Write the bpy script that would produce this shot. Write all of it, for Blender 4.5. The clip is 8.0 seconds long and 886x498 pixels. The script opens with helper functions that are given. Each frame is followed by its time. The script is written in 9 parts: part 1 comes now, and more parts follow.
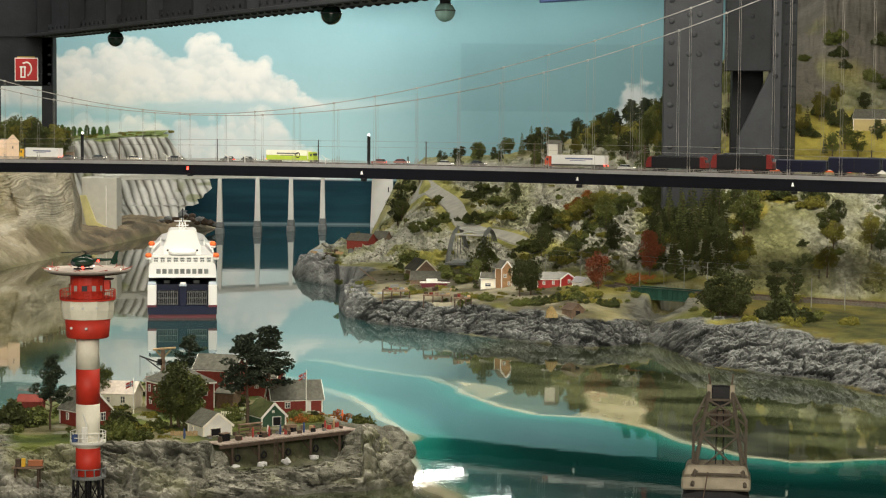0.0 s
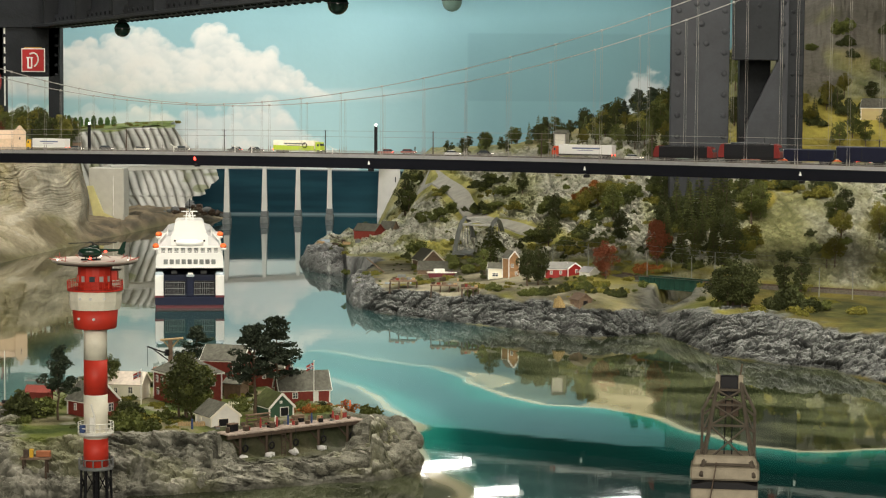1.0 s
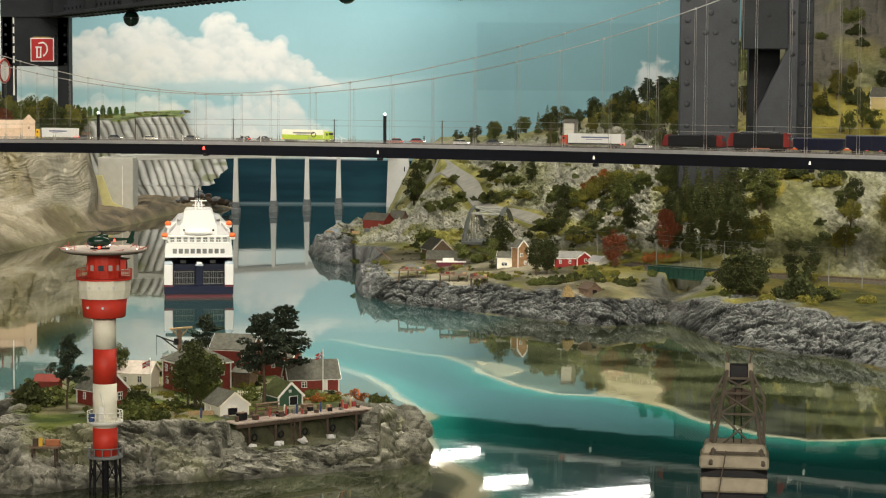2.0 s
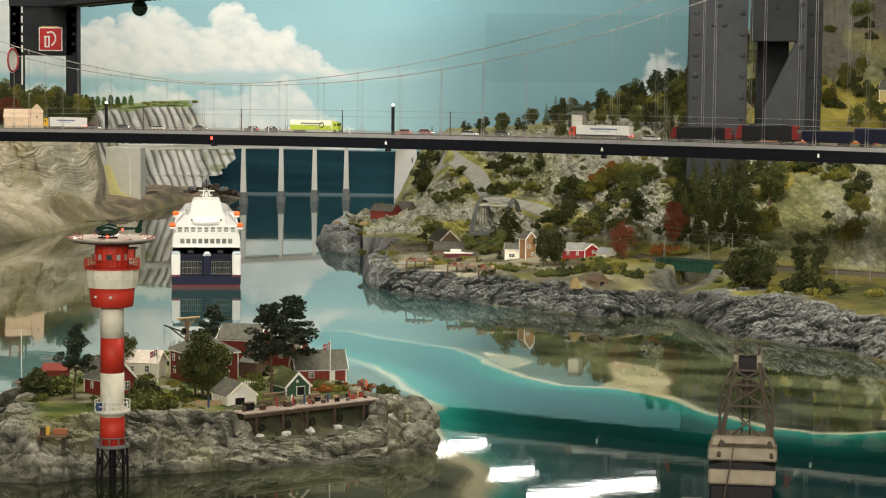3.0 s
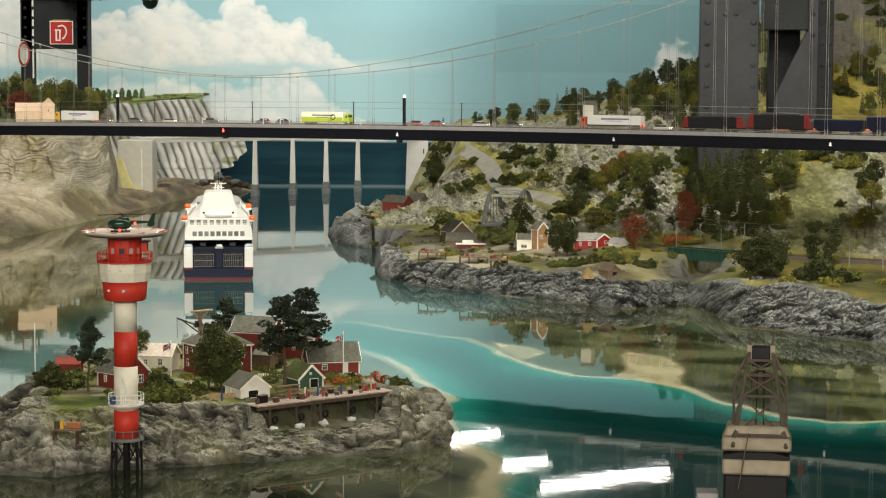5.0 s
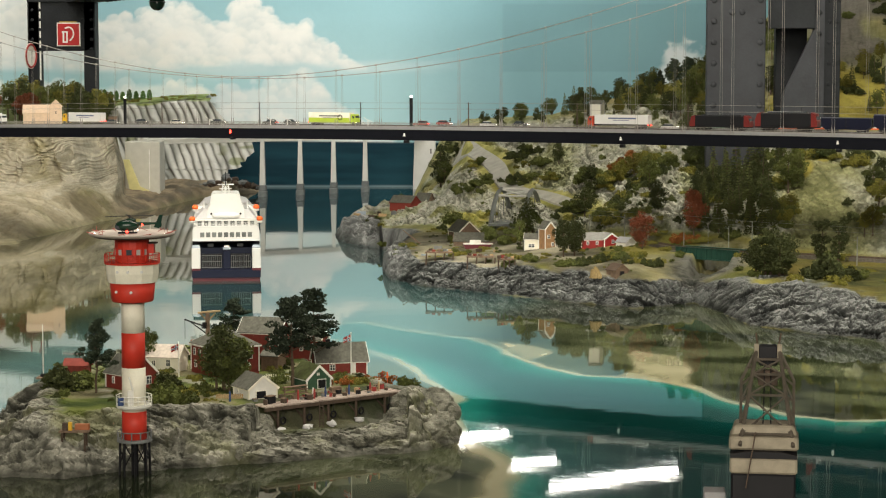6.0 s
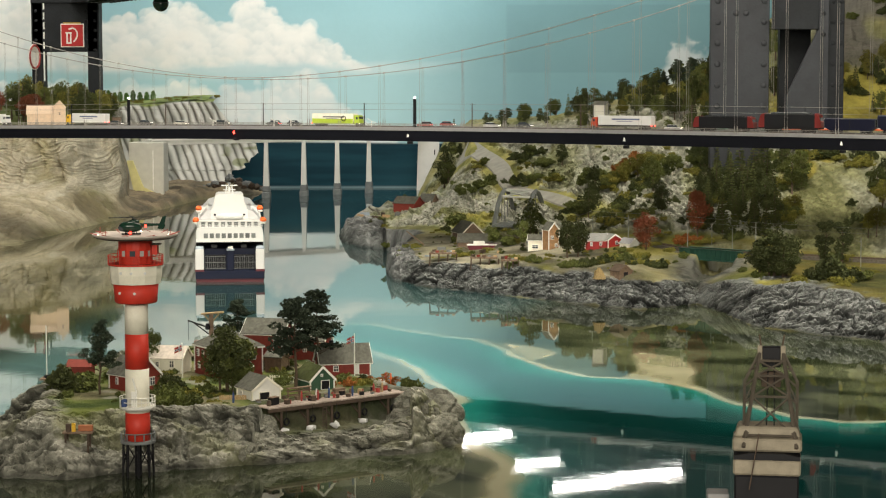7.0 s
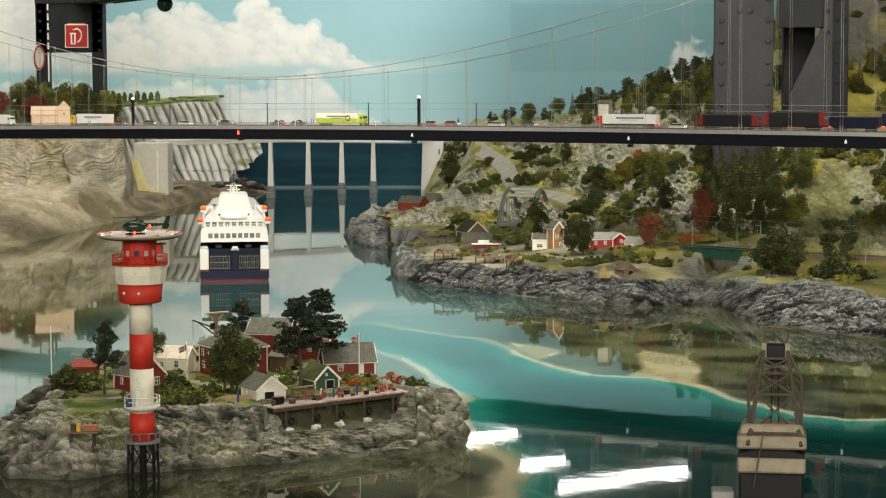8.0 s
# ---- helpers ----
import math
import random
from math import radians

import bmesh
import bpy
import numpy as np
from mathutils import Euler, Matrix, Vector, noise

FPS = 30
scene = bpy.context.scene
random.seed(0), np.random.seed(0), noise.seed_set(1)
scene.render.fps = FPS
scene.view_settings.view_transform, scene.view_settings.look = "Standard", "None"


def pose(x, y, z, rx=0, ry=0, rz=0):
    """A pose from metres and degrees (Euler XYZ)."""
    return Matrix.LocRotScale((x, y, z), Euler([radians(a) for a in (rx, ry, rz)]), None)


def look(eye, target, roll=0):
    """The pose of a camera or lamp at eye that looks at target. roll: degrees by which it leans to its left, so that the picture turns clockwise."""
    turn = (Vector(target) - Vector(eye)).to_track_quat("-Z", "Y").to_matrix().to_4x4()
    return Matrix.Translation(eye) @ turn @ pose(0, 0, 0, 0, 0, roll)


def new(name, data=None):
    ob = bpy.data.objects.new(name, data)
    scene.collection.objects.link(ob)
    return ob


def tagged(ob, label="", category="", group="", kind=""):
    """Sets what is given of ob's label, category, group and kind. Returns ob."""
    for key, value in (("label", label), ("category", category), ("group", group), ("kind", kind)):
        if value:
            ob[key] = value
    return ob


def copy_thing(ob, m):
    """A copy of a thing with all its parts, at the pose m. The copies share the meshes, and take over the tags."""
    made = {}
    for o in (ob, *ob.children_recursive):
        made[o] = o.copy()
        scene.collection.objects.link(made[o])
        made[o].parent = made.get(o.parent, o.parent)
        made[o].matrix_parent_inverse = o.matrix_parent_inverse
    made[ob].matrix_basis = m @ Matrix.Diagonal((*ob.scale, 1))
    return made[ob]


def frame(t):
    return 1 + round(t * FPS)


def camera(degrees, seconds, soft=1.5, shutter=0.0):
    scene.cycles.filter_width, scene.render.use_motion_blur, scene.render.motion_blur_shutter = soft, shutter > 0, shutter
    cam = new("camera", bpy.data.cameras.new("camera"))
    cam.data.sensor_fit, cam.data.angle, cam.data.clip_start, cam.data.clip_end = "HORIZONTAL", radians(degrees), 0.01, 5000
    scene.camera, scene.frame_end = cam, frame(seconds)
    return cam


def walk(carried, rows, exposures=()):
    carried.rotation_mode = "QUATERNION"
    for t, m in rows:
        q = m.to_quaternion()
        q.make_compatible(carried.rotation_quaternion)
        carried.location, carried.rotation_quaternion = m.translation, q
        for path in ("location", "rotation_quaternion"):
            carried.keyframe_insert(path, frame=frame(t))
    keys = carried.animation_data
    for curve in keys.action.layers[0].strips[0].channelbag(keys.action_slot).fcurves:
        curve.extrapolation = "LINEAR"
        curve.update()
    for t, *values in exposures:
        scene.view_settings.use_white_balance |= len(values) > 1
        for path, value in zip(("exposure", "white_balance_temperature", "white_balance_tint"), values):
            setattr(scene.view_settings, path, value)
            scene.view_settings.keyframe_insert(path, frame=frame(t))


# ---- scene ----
cam = camera(23.927, 8.0, soft=1.15)
# seconds, x, y, z, and the turns in degrees
PATH = [
    (0, 0.0000, 0.0000, 0.6800, 86.1190, -0.4989, 0.0338),
    (0.5, -0.0005, 0.0016, 0.6804, 85.9737, -0.4685, 0.1205),
    (1, -0.0010, 0.0035, 0.6800, 85.8424, -0.3965, 0.2169),
    (1.5, -0.0005, 0.0051, 0.6790, 85.7003, -0.3165, 0.3354),
    (2, -0.0009, 0.0067, 0.6782, 85.5593, -0.3534, 0.4638),
    (3.5, -0.0034, 0.0099, 0.6768, 85.2210, -0.6636, 0.7182),
    (4, -0.0036, 0.0104, 0.6773, 85.1289, -0.6031, 0.7757),
    (4.5, -0.0037, 0.0102, 0.6780, 85.0715, -0.4204, 0.8603),
    (6, -0.0019, 0.0084, 0.6787, 85.0636, 0.0478, 1.1682),
    (6.5, -0.0008, 0.0085, 0.6791, 85.0786, 0.0483, 1.2146),
    (7, -0.0013, 0.0092, 0.6794, 85.0840, 0.0604, 1.2715),
    (7.5, -0.0007, 0.0097, 0.6791, 85.0863, 0.0653, 1.3363),
    (8, -0.0000, 0.0100, 0.6781, 85.0750, 0.2435, 1.3928),
]
walk(cam, [(t, pose(*p)) for t, *p in PATH], exposures=[(0, 0.0), (8, 0.0)])

# ---- light: a dim hall with lamp rows over the layout ----
world = bpy.data.worlds.new("hall")
scene.world = world
world.use_nodes = True
world.node_tree.nodes["Background"].inputs[0].default_value = (0.9, 0.95, 1.0, 1)
world.node_tree.nodes["Background"].inputs[1].default_value = 0.05


def lamp_row(x, y, z, sx, sy, watts, target, colour=(1.0, 0.92, 0.77)):
    data = bpy.data.lights.new("ceiling_lamp_row", "AREA")
    data.shape, data.size, data.size_y, data.energy, data.color = "RECTANGLE", sx, sy, watts, colour
    ob = new("ceiling_lamp_row", data)
    ob.matrix_world = look((x, y, z), target)
    return ob


lamp_row(-0.2, -2.6, 2.0, 4.4, 1.6, 268, (-0.2, 4.2, 0.1))
lamp_row(0.5, 4.4, 2.9, 3.4, 2.2, 275, (0.6, 7.4, 0.3))
lamp_row(-1.25, 5.6, 2.9, 3.0, 0.8, 112, (-1.2, 9.2, 0.1))
lamp_row(-1.3, 10.2, 2.7, 4.5, 0.25, 84, (-1.5, 12.0, 0.6), (1.0, 0.965, 0.91))

# ---- small tools ----
RNG = np.random.default_rng(4)


def value_noise(x, y, z=0.0, seed=0):
    """Smooth lattice noise in -1..1 for arrays."""
    x, y, z = np.broadcast_arrays(np.asarray(x, float), np.asarray(y, float), np.asarray(z, float))
    xi, yi, zi = np.floor(x).astype(np.int64), np.floor(y).astype(np.int64), np.floor(z).astype(np.int64)
    fx, fy, fz = x - xi, y - yi, z - zi
    fx, fy, fz = fx * fx * (3 - 2 * fx), fy * fy * (3 - 2 * fy), fz * fz * (3 - 2 * fz)
    out = 0
    for a in (0, 1):
        for b in (0, 1):
            for c in (0, 1):
                h = (xi + a) * 374761393 + (yi + b) * 668265263 + (zi + c) * 2147483647 + seed * 974634777
                h = (h ^ (h >> 13)) * 1274126177
                h = ((h ^ (h >> 16)) & 0xFFFF) / 32767.5 - 1
                out = out + h * (fx if a else 1 - fx) * (fy if b else 1 - fy) * (fz if c else 1 - fz)
    return out


def fbm(x, y, z=0.0, octaves=4, seed=0, ridged=False):
    out, amp, k = 0, 1.0, 1.0
    for o in range(octaves):
        n = value_noise(np.asarray(x) * k, np.asarray(y) * k, np.asarray(z) * k, seed + o)
        out = out + amp * ((1 - 2 * np.abs(n)) if ridged else n)
        amp, k = amp * 0.5, k * 2.03
    return out / 1.6


def smooth(a, b, x):
    t = np.clip((np.asarray(x, float) - a) / (b - a), 0, 1)
    return t * t * (3 - 2 * t)


def mix(a, b, f):
    f = np.asarray(f)[..., None]
    return np.asarray(a, float) * (1 - f) + np.asarray(b, float) * f


def edge_distance(px, py, line, closed=False):
    """Distance of points from a line of corners."""
    pts = list(line) + ([line[0]] if closed else [])
    best = np.full(np.shape(px), 1e9)
    for (ax, ay), (bx, by) in zip(pts, pts[1:]):
        dx, dy = bx - ax, by - ay
        t = np.clip(((px - ax) * dx + (py - ay) * dy) / (dx * dx + dy * dy), 0, 1)
        best = np.minimum(best, np.hypot(px - ax - t * dx, py - ay - t * dy))
    return best


def inside(px, py, ring):
    hit = np.zeros(np.shape(px), bool)
    for (ax, ay), (bx, by) in zip(ring, ring[1:] + ring[:1]):
        if ay != by:
            hit ^= ((ay > py) != (by > py)) & (px < (bx - ax) * (py - ay) / (by - ay) + ax)
    return hit


def sheet(name, gx, gy, gz, paint, material, flip=False, angular=None):
    """A mesh from grids of coordinates, with a colour on each corner."""
    n, m = gx.shape
    idx = np.arange(n * m).reshape(n, m)
    quads = np.stack([idx[:-1, :-1], idx[1:, :-1], idx[1:, 1:], idx[:-1, 1:]], -1).reshape(-1, 4)
    if flip:
        quads = quads[:, ::-1]
    me = bpy.data.meshes.new(name)
    me.vertices.add(n * m)
    me.vertices.foreach_set("co", np.stack([gx, gy, gz], -1).astype(np.float32).ravel())
    me.loops.add(quads.size)
    me.loops.foreach_set("vertex_index", quads.ravel().astype(np.int32))
    me.polygons.add(len(quads))
    me.polygons.foreach_set("loop_start", np.arange(0, quads.size, 4, dtype=np.int32))
    me.update(calc_edges=True)
    soft_faces = np.ones(len(quads), bool) if angular is None else ~angular[:-1, :-1].reshape(-1)
    me.polygons.foreach_set("use_smooth", soft_faces)
    if paint is not None:
        at = me.color_attributes.new("tint", "FLOAT_COLOR", "POINT")
        rgba = np.concatenate([paint.reshape(-1, 3), np.ones((n * m, 1))], 1).astype(np.float32)
        at.data.foreach_set("color", rgba.ravel())
    me.materials.append(material)
    return new(name, me)


def box(bm, x, y, z, sx, sy, sz, turn=0.0, bevel=0.0, taper=1.0):
    """A box on its base centre (x, y, z)."""
    made = bmesh.ops.create_cube(bm, size=1.0)["verts"]
    for v in made:
        k = taper if v.co.z > 0 else 1.0
        v.co = Vector((v.co.x * sx * k, v.co.y * sy * k, (v.co.z + 0.5) * sz))
    if bevel:
        edges = list({e for v in made for e in v.link_edges})
        made = bmesh.ops.bevel(bm, geom=edges, offset=bevel, segments=1, affect="EDGES")["verts"]
    bmesh.ops.transform(bm, matrix=pose(x, y, z, 0, 0, turn), verts=list(set(made)))
    return bm


def rod(bm, a, b, r0, r1=None, n=8, caps=True):
    """A round bar from a to b."""
    a, b = Vector(a), Vector(b)
    m = Matrix.Translation((a + b) / 2) @ (b - a).to_track_quat("Z", "Y").to_matrix().to_4x4()
    bmesh.ops.create_cone(bm, cap_ends=caps, segments=n, radius1=r0, radius2=r0 if r1 is None else r1, depth=(b - a).length, matrix=m)
    return bm


def ball(bm, x, y, z, r, sz=1.0, n=2, sx=1.0, sy=1.0):
    bmesh.ops.create_icosphere(bm, subdivisions=n, radius=r, matrix=Matrix.Translation((x, y, z)) @ Matrix.Diagonal((sx, sy, sz, 1)))
    return bm


def ring(bm, x, y, z, r, thick, n=28):
    """A thin round rail."""
    pts = [(x + r * math.cos(2 * math.pi * i / n), y + r * math.sin(2 * math.pi * i / n), z) for i in range(n)]
    for i in range(n):
        rod(bm, pts[i], pts[(i + 1) % n], thick, n=5, caps=False)
    return bm


def lathe(bm, x, y, rings, n=32):
    """A turned body from (radius, height) pairs."""
    loops = []
    for r, z in rings:
        loops.append([bm.verts.new((x + r * math.cos(2 * math.pi * i / n), y + r * math.sin(2 * math.pi * i / n), z)) for i in range(n)])
    for lo, hi in zip(loops, loops[1:]):
        for i in range(n):
            bm.faces.new((lo[i], lo[(i + 1) % n], hi[(i + 1) % n], hi[i]))
    bm.faces.new(loops[0][::-1])
    bm.faces.new(loops[-1])
    return bm


def prism(bm, outline, depth, m):
    """A flat outline in x and z, drawn out along y, then placed by m."""
    f = [bm.verts.new(m @ Vector((x, -depth / 2, z))) for x, z in outline]
    b = [bm.verts.new(m @ Vector((x, depth / 2, z))) for x, z in outline]
    bm.faces.new(f)
    bm.faces.new(b[::-1])
    for i in range(len(f)):
        j = (i + 1) % len(f)
        bm.faces.new((f[i], b[i], b[j], f[j]))
    return bm


def part(name, bm, material, parent=None, label="", smooth_faces=False):
    """Links a bmesh as one mesh under its thing."""
    me = bpy.data.meshes.new(name)
    bmesh.ops.recalc_face_normals(bm, faces=bm.faces[:])
    bm.to_mesh(me)
    bm.free()
    me.materials.append(material)
    if smooth_faces:
        me.polygons.foreach_set("use_smooth", np.ones(len(me.polygons), bool))
    ob = new(name, me)
    ob.parent = parent
    if label:
        tagged(ob, label)
    return ob


def again(ob, m, parent):
    """The same part once more, on the same mesh."""
    made = new(ob.name.split(".")[0], ob.data)
    made.parent, made.matrix_basis = parent, m
    return made


def thing(name, label, category, x=0, y=0, z=0, turn=0.0, group="", kind=""):
    ob = new(name)
    ob.empty_display_size = 0.02
    ob.matrix_world = pose(x, y, z, 0, 0, turn)
    return tagged(ob, label, category, group, kind)


# ---- materials ----
def material(name, dark, light, size=0.02, rough=0.6, bump=0.3, metal=0.0, tint=False, spec=0.4, fine=0.25, vary=0.0, amount=1.0):
    """Two colours mixed by coarse and fine noise, with relief. size: metres of the coarse noise."""
    mt = bpy.data.materials.new(name)
    mt.use_nodes = True
    nt = mt.node_tree
    bsdf = nt.nodes["Principled BSDF"]
    bsdf.inputs["Roughness"].default_value, bsdf.inputs["Metallic"].default_value = rough, metal
    bsdf.inputs["Specular IOR Level"].default_value = spec
    co = nt.nodes.new("ShaderNodeTexCoord")
    coarse, grain = nt.nodes.new("ShaderNodeTexNoise"), nt.nodes.new("ShaderNodeTexNoise")
    coarse.inputs["Scale"].default_value, coarse.inputs["Detail"].default_value = 1 / size, 6
    grain.inputs["Scale"].default_value, grain.inputs["Detail"].default_value = 9 / size, 3
    for n in (coarse, grain):
        nt.links.new(co.outputs["Object"], n.inputs["Vector"])
    ramp = nt.nodes.new("ShaderNodeMapRange")
    ramp.inputs[1].default_value, ramp.inputs[2].default_value = 0.3, 0.7
    add = nt.nodes.new("ShaderNodeMath")
    add.operation = "MULTIPLY_ADD"
    add.inputs[1].default_value = fine
    nt.links.new(grain.outputs["Fac"], add.inputs[0])
    sub = nt.nodes.new("ShaderNodeMath")
    sub.operation = "MULTIPLY_ADD"
    sub.inputs[1].default_value, sub.inputs[2].default_value = 1 - fine, 0
    nt.links.new(coarse.outputs["Fac"], sub.inputs[0])
    nt.links.new(sub.outputs[0], add.inputs[2])
    nt.links.new(add.outputs[0], ramp.inputs[0])
    mx = nt.nodes.new("ShaderNodeMix")
    mx.data_type = "RGBA"
    mx.inputs[6].default_value, mx.inputs[7].default_value = (*dark, 1), (*light, 1)
    nt.links.new(ramp.outputs[0], mx.inputs[0])
    out = mx.outputs[2]
    if tint:
        at = nt.nodes.new("ShaderNodeAttribute")
        at.attribute_name = "tint"
        mul = nt.nodes.new("ShaderNodeMix")
        mul.data_type, mul.blend_type = "RGBA", "MULTIPLY"
        mul.inputs[0].default_value = 1.0
        nt.links.new(at.outputs["Color"], mul.inputs[6])
        nt.links.new(out, mul.inputs[7])
        out = mul.outputs[2]
    if vary:
        info, hsv = nt.nodes.new("ShaderNodeObjectInfo"), nt.nodes.new("ShaderNodeHueSaturation")
        span = nt.nodes.new("ShaderNodeMapRange")
        span.inputs[3].default_value, span.inputs[4].default_value = 1 - vary, 1 + vary
        nt.links.new(info.outputs["Random"], span.inputs[0])
        nt.links.new(span.outputs[0], hsv.inputs["Value"])
        nt.links.new(out, hsv.inputs["Color"])
        out = hsv.outputs[0]
    nt.links.new(out, bsdf.inputs["Base Color"])
    if bump:
        bp = nt.nodes.new("ShaderNodeBump")
        bp.inputs["Strength"].default_value, bp.inputs["Distance"].default_value = bump, size * 0.2
        nt.links.new(add.outputs[0], bp.inputs["Height"])
        nt.links.new(bp.outputs[0], bsdf.inputs["Normal"])
    return mt


def glowing(name, colour, strength):
    mt = bpy.data.materials.new(name)
    mt.use_nodes = True
    b = mt.node_tree.nodes["Principled BSDF"]
    b.inputs["Base Color"].default_value = (*colour, 1)
    b.inputs["Emission Color"].default_value = (*colour, 1)
    b.inputs["Emission Strength"].default_value = strength
    return mt


def plain_wall(c, k=1.12, **kw):
    return [tuple(v / k for v in c), tuple(min(1, v * k) for v in c)]


def paint(name, c, size=0.012, rough=0.5, bump=0.1, k=1.12, **kw):
    lo, hi = plain_wall(c, k)
    return material(name, lo, hi, size, rough, bump, **kw)


ROCK = material("terrain", (0.72, 0.72, 0.72), (1.25, 1.25, 1.25), 0.03, 0.85, 0.9, tint=True, spec=0.2, fine=0.45)


def creased(mt, scale=34.0):
    """Adds fine creases and relief to bare stone, told by its low saturation. Crease shade goes into the colour."""
    nt = mt.node_tree
    bsdf = nt.nodes["Principled BSDF"]
    co = nt.nodes["Texture Coordinate"]
    warp = nt.nodes.new("ShaderNodeMapping")
    warp.inputs["Scale"].default_value = (1.0, 0.55, 0.8)
    nt.links.new(co.outputs["Object"], warp.inputs["Vector"])
    ridge = nt.nodes.new("ShaderNodeTexNoise")
    ridge.noise_type = "RIDGED_MULTIFRACTAL"
    ridge.inputs["Scale"].default_value, ridge.inputs["Detail"].default_value, ridge.inputs["Distortion"].default_value = scale, 5, 0.6
    nt.links.new(warp.outputs[0], ridge.inputs["Vector"])
    span = nt.nodes.new("ShaderNodeMapRange")
    span.inputs[1].default_value, span.inputs[2].default_value, span.inputs[3].default_value, span.inputs[4].default_value = 0.25, 1.5, 1.22, 0.50
    nt.links.new(ridge.outputs["Fac"], span.inputs[0])
    at = nt.nodes["Attribute"]
    sep = nt.nodes.new("ShaderNodeSeparateColor")
    sep.mode = "HSV"
    nt.links.new(at.outputs["Color"], sep.inputs[0])
    bare = nt.nodes.new("ShaderNodeMapRange")
    bare.inputs[1].default_value, bare.inputs[2].default_value, bare.inputs[3].default_value, bare.inputs[4].default_value = 0.62, 0.42, 0.15, 1.0
    nt.links.new(sep.outputs[1], bare.inputs[0])
    grey = nt.nodes.new("ShaderNodeCombineColor")
    for k in range(3):
        nt.links.new(span.outputs[0], grey.inputs[k])
    mul = nt.nodes.new("ShaderNodeMix")
    mul.data_type, mul.blend_type = "RGBA", "MULTIPLY"
    nt.links.new(bare.outputs[0], mul.inputs[0])
    nt.links.new(bsdf.inputs["Base Color"].links[0].from_socket, mul.inputs[6])
    nt.links.new(grey.outputs[0], mul.inputs[7])
    nt.links.new(mul.outputs[2], bsdf.inputs["Base Color"])
    bump = nt.nodes.new("ShaderNodeBump")
    bump.invert = True
    bump.inputs["Strength"].default_value, bump.inputs["Distance"].default_value = 0.55, 0.006
    nt.links.new(ridge.outputs["Fac"], bump.inputs["Height"])
    nt.links.new(bsdf.inputs["Normal"].links[0].from_socket, bump.inputs["Normal"])
    nt.links.new(bump.outputs[0], bsdf.inputs["Normal"])


creased(ROCK)
MURAL = material("painted_wall", (0.97, 0.97, 0.97), (1.03, 1.03, 1.03), 0.3, 0.7, 0.05, tint=True, spec=0.15)
CHALK = material("painted_relief", (0.9, 0.9, 0.9), (1.1, 1.1, 1.1), 0.08, 0.8, 0.3, tint=True, spec=0.2)
STEEL = paint("dark_steel_paint", (0.014, 0.016, 0.019), 0.08, 0.65, 0.25, k=1.3, spec=0.2)
STEEL2 = paint("grey_steel_paint", (0.034, 0.037, 0.043), 0.08, 0.65, 0.25, k=1.25, spec=0.2)
DECK_SIDE = paint("black_girder_paint", (0.0045, 0.005, 0.008), 0.05, 0.8, 0.1, spec=0.1)
DECK_EDGE = paint("grey_kerb", (0.27, 0.27, 0.275), 0.03, 0.6, 0.1)
ASPHALT = paint("asphalt", (0.09, 0.09, 0.095), 0.02, 0.85, 0.3)
WIRE = paint("wire", (0.24, 0.23, 0.21), 0.02, 0.4, 0.0)
CABLE = paint("white_cable", (0.33, 0.32, 0.30), 0.02, 0.4, 0.0)
WHITE = paint("white_paint", (0.78, 0.77, 0.72), 0.02, 0.4, 0.08)
SHIP_WHITE = paint("ship_white", (0.64, 0.645, 0.63), 0.05, 0.35, 0.03, k=1.03)
CREAM = paint("cream_paint", (0.79, 0.76, 0.64), 0.02, 0.45, 0.08)
RED = paint("lighthouse_red", (0.54, 0.036, 0.019), 0.02, 0.55, 0.06)
FALU = paint("falu_red_boards", (0.195, 0.032, 0.022), 0.006, 0.75, 0.4, k=1.25)
BRIGHT_RED = paint("bright_red", (0.30, 0.020, 0.018), 0.01, 0.5, 0.1)
NAVY = paint("navy_hull", (0.0045, 0.008, 0.026), 0.03, 0.4, 0.03, spec=0.2)
MAROON = paint("maroon_bottom", (0.10, 0.012, 0.02), 0.03, 0.4, 0.03)
BLACK = paint("black", (0.008, 0.008, 0.010), 0.02, 0.55, 0.05, spec=0.25)
GLASS = paint("dark_window", (0.05, 0.06, 0.07), 0.02, 0.12, 0.0)
ORANGE = paint("orange", (0.75, 0.13, 0.02), 0.01, 0.45, 0.05)
YELLOW = paint("yellow", (0.70, 0.42, 0.03), 0.01, 0.45, 0.05)
LIME = paint("lime_tarp", (0.38, 0.50, 0.05), 0.01, 0.5, 0.05)
SLATE = paint("slate_roof", (0.100, 0.100, 0.084), 0.006, 0.95, 0.6, k=1.5, spec=0.15)
MOSS_ROOF = paint("turf_roof", (0.075, 0.09, 0.03), 0.008, 0.9, 0.8, k=1.5)
GREEN_WALL = paint("green_boards", (0.035, 0.085, 0.05), 0.006, 0.7, 0.3, k=1.2)
GREEN_STEEL = paint("green_steel", (0.012, 0.050, 0.035), 0.01, 0.5, 0.1)
WOOD = paint("grey_brown_wood", (0.16, 0.11, 0.075), 0.006, 0.8, 0.5, k=1.4)
PALE_WOOD = paint("pale_wood", (0.40, 0.28, 0.15), 0.006, 0.8, 0.4, k=1.3)
CONCRETE = paint("concrete", (0.55, 0.54, 0.48), 0.04, 0.8, 0.2, k=1.1)
PIER_WHITE = paint("pale_pier", (0.62, 0.62, 0.58), 0.05, 0.7, 0.1, k=1.06)
PIER_GREY = paint("pier_stone", (0.16, 0.17, 0.17), 0.02, 0.85, 0.4, k=1.3)
BRICK = paint("ochre_stone_wall", (0.30, 0.17, 0.08), 0.008, 0.85, 0.6, k=1.4)
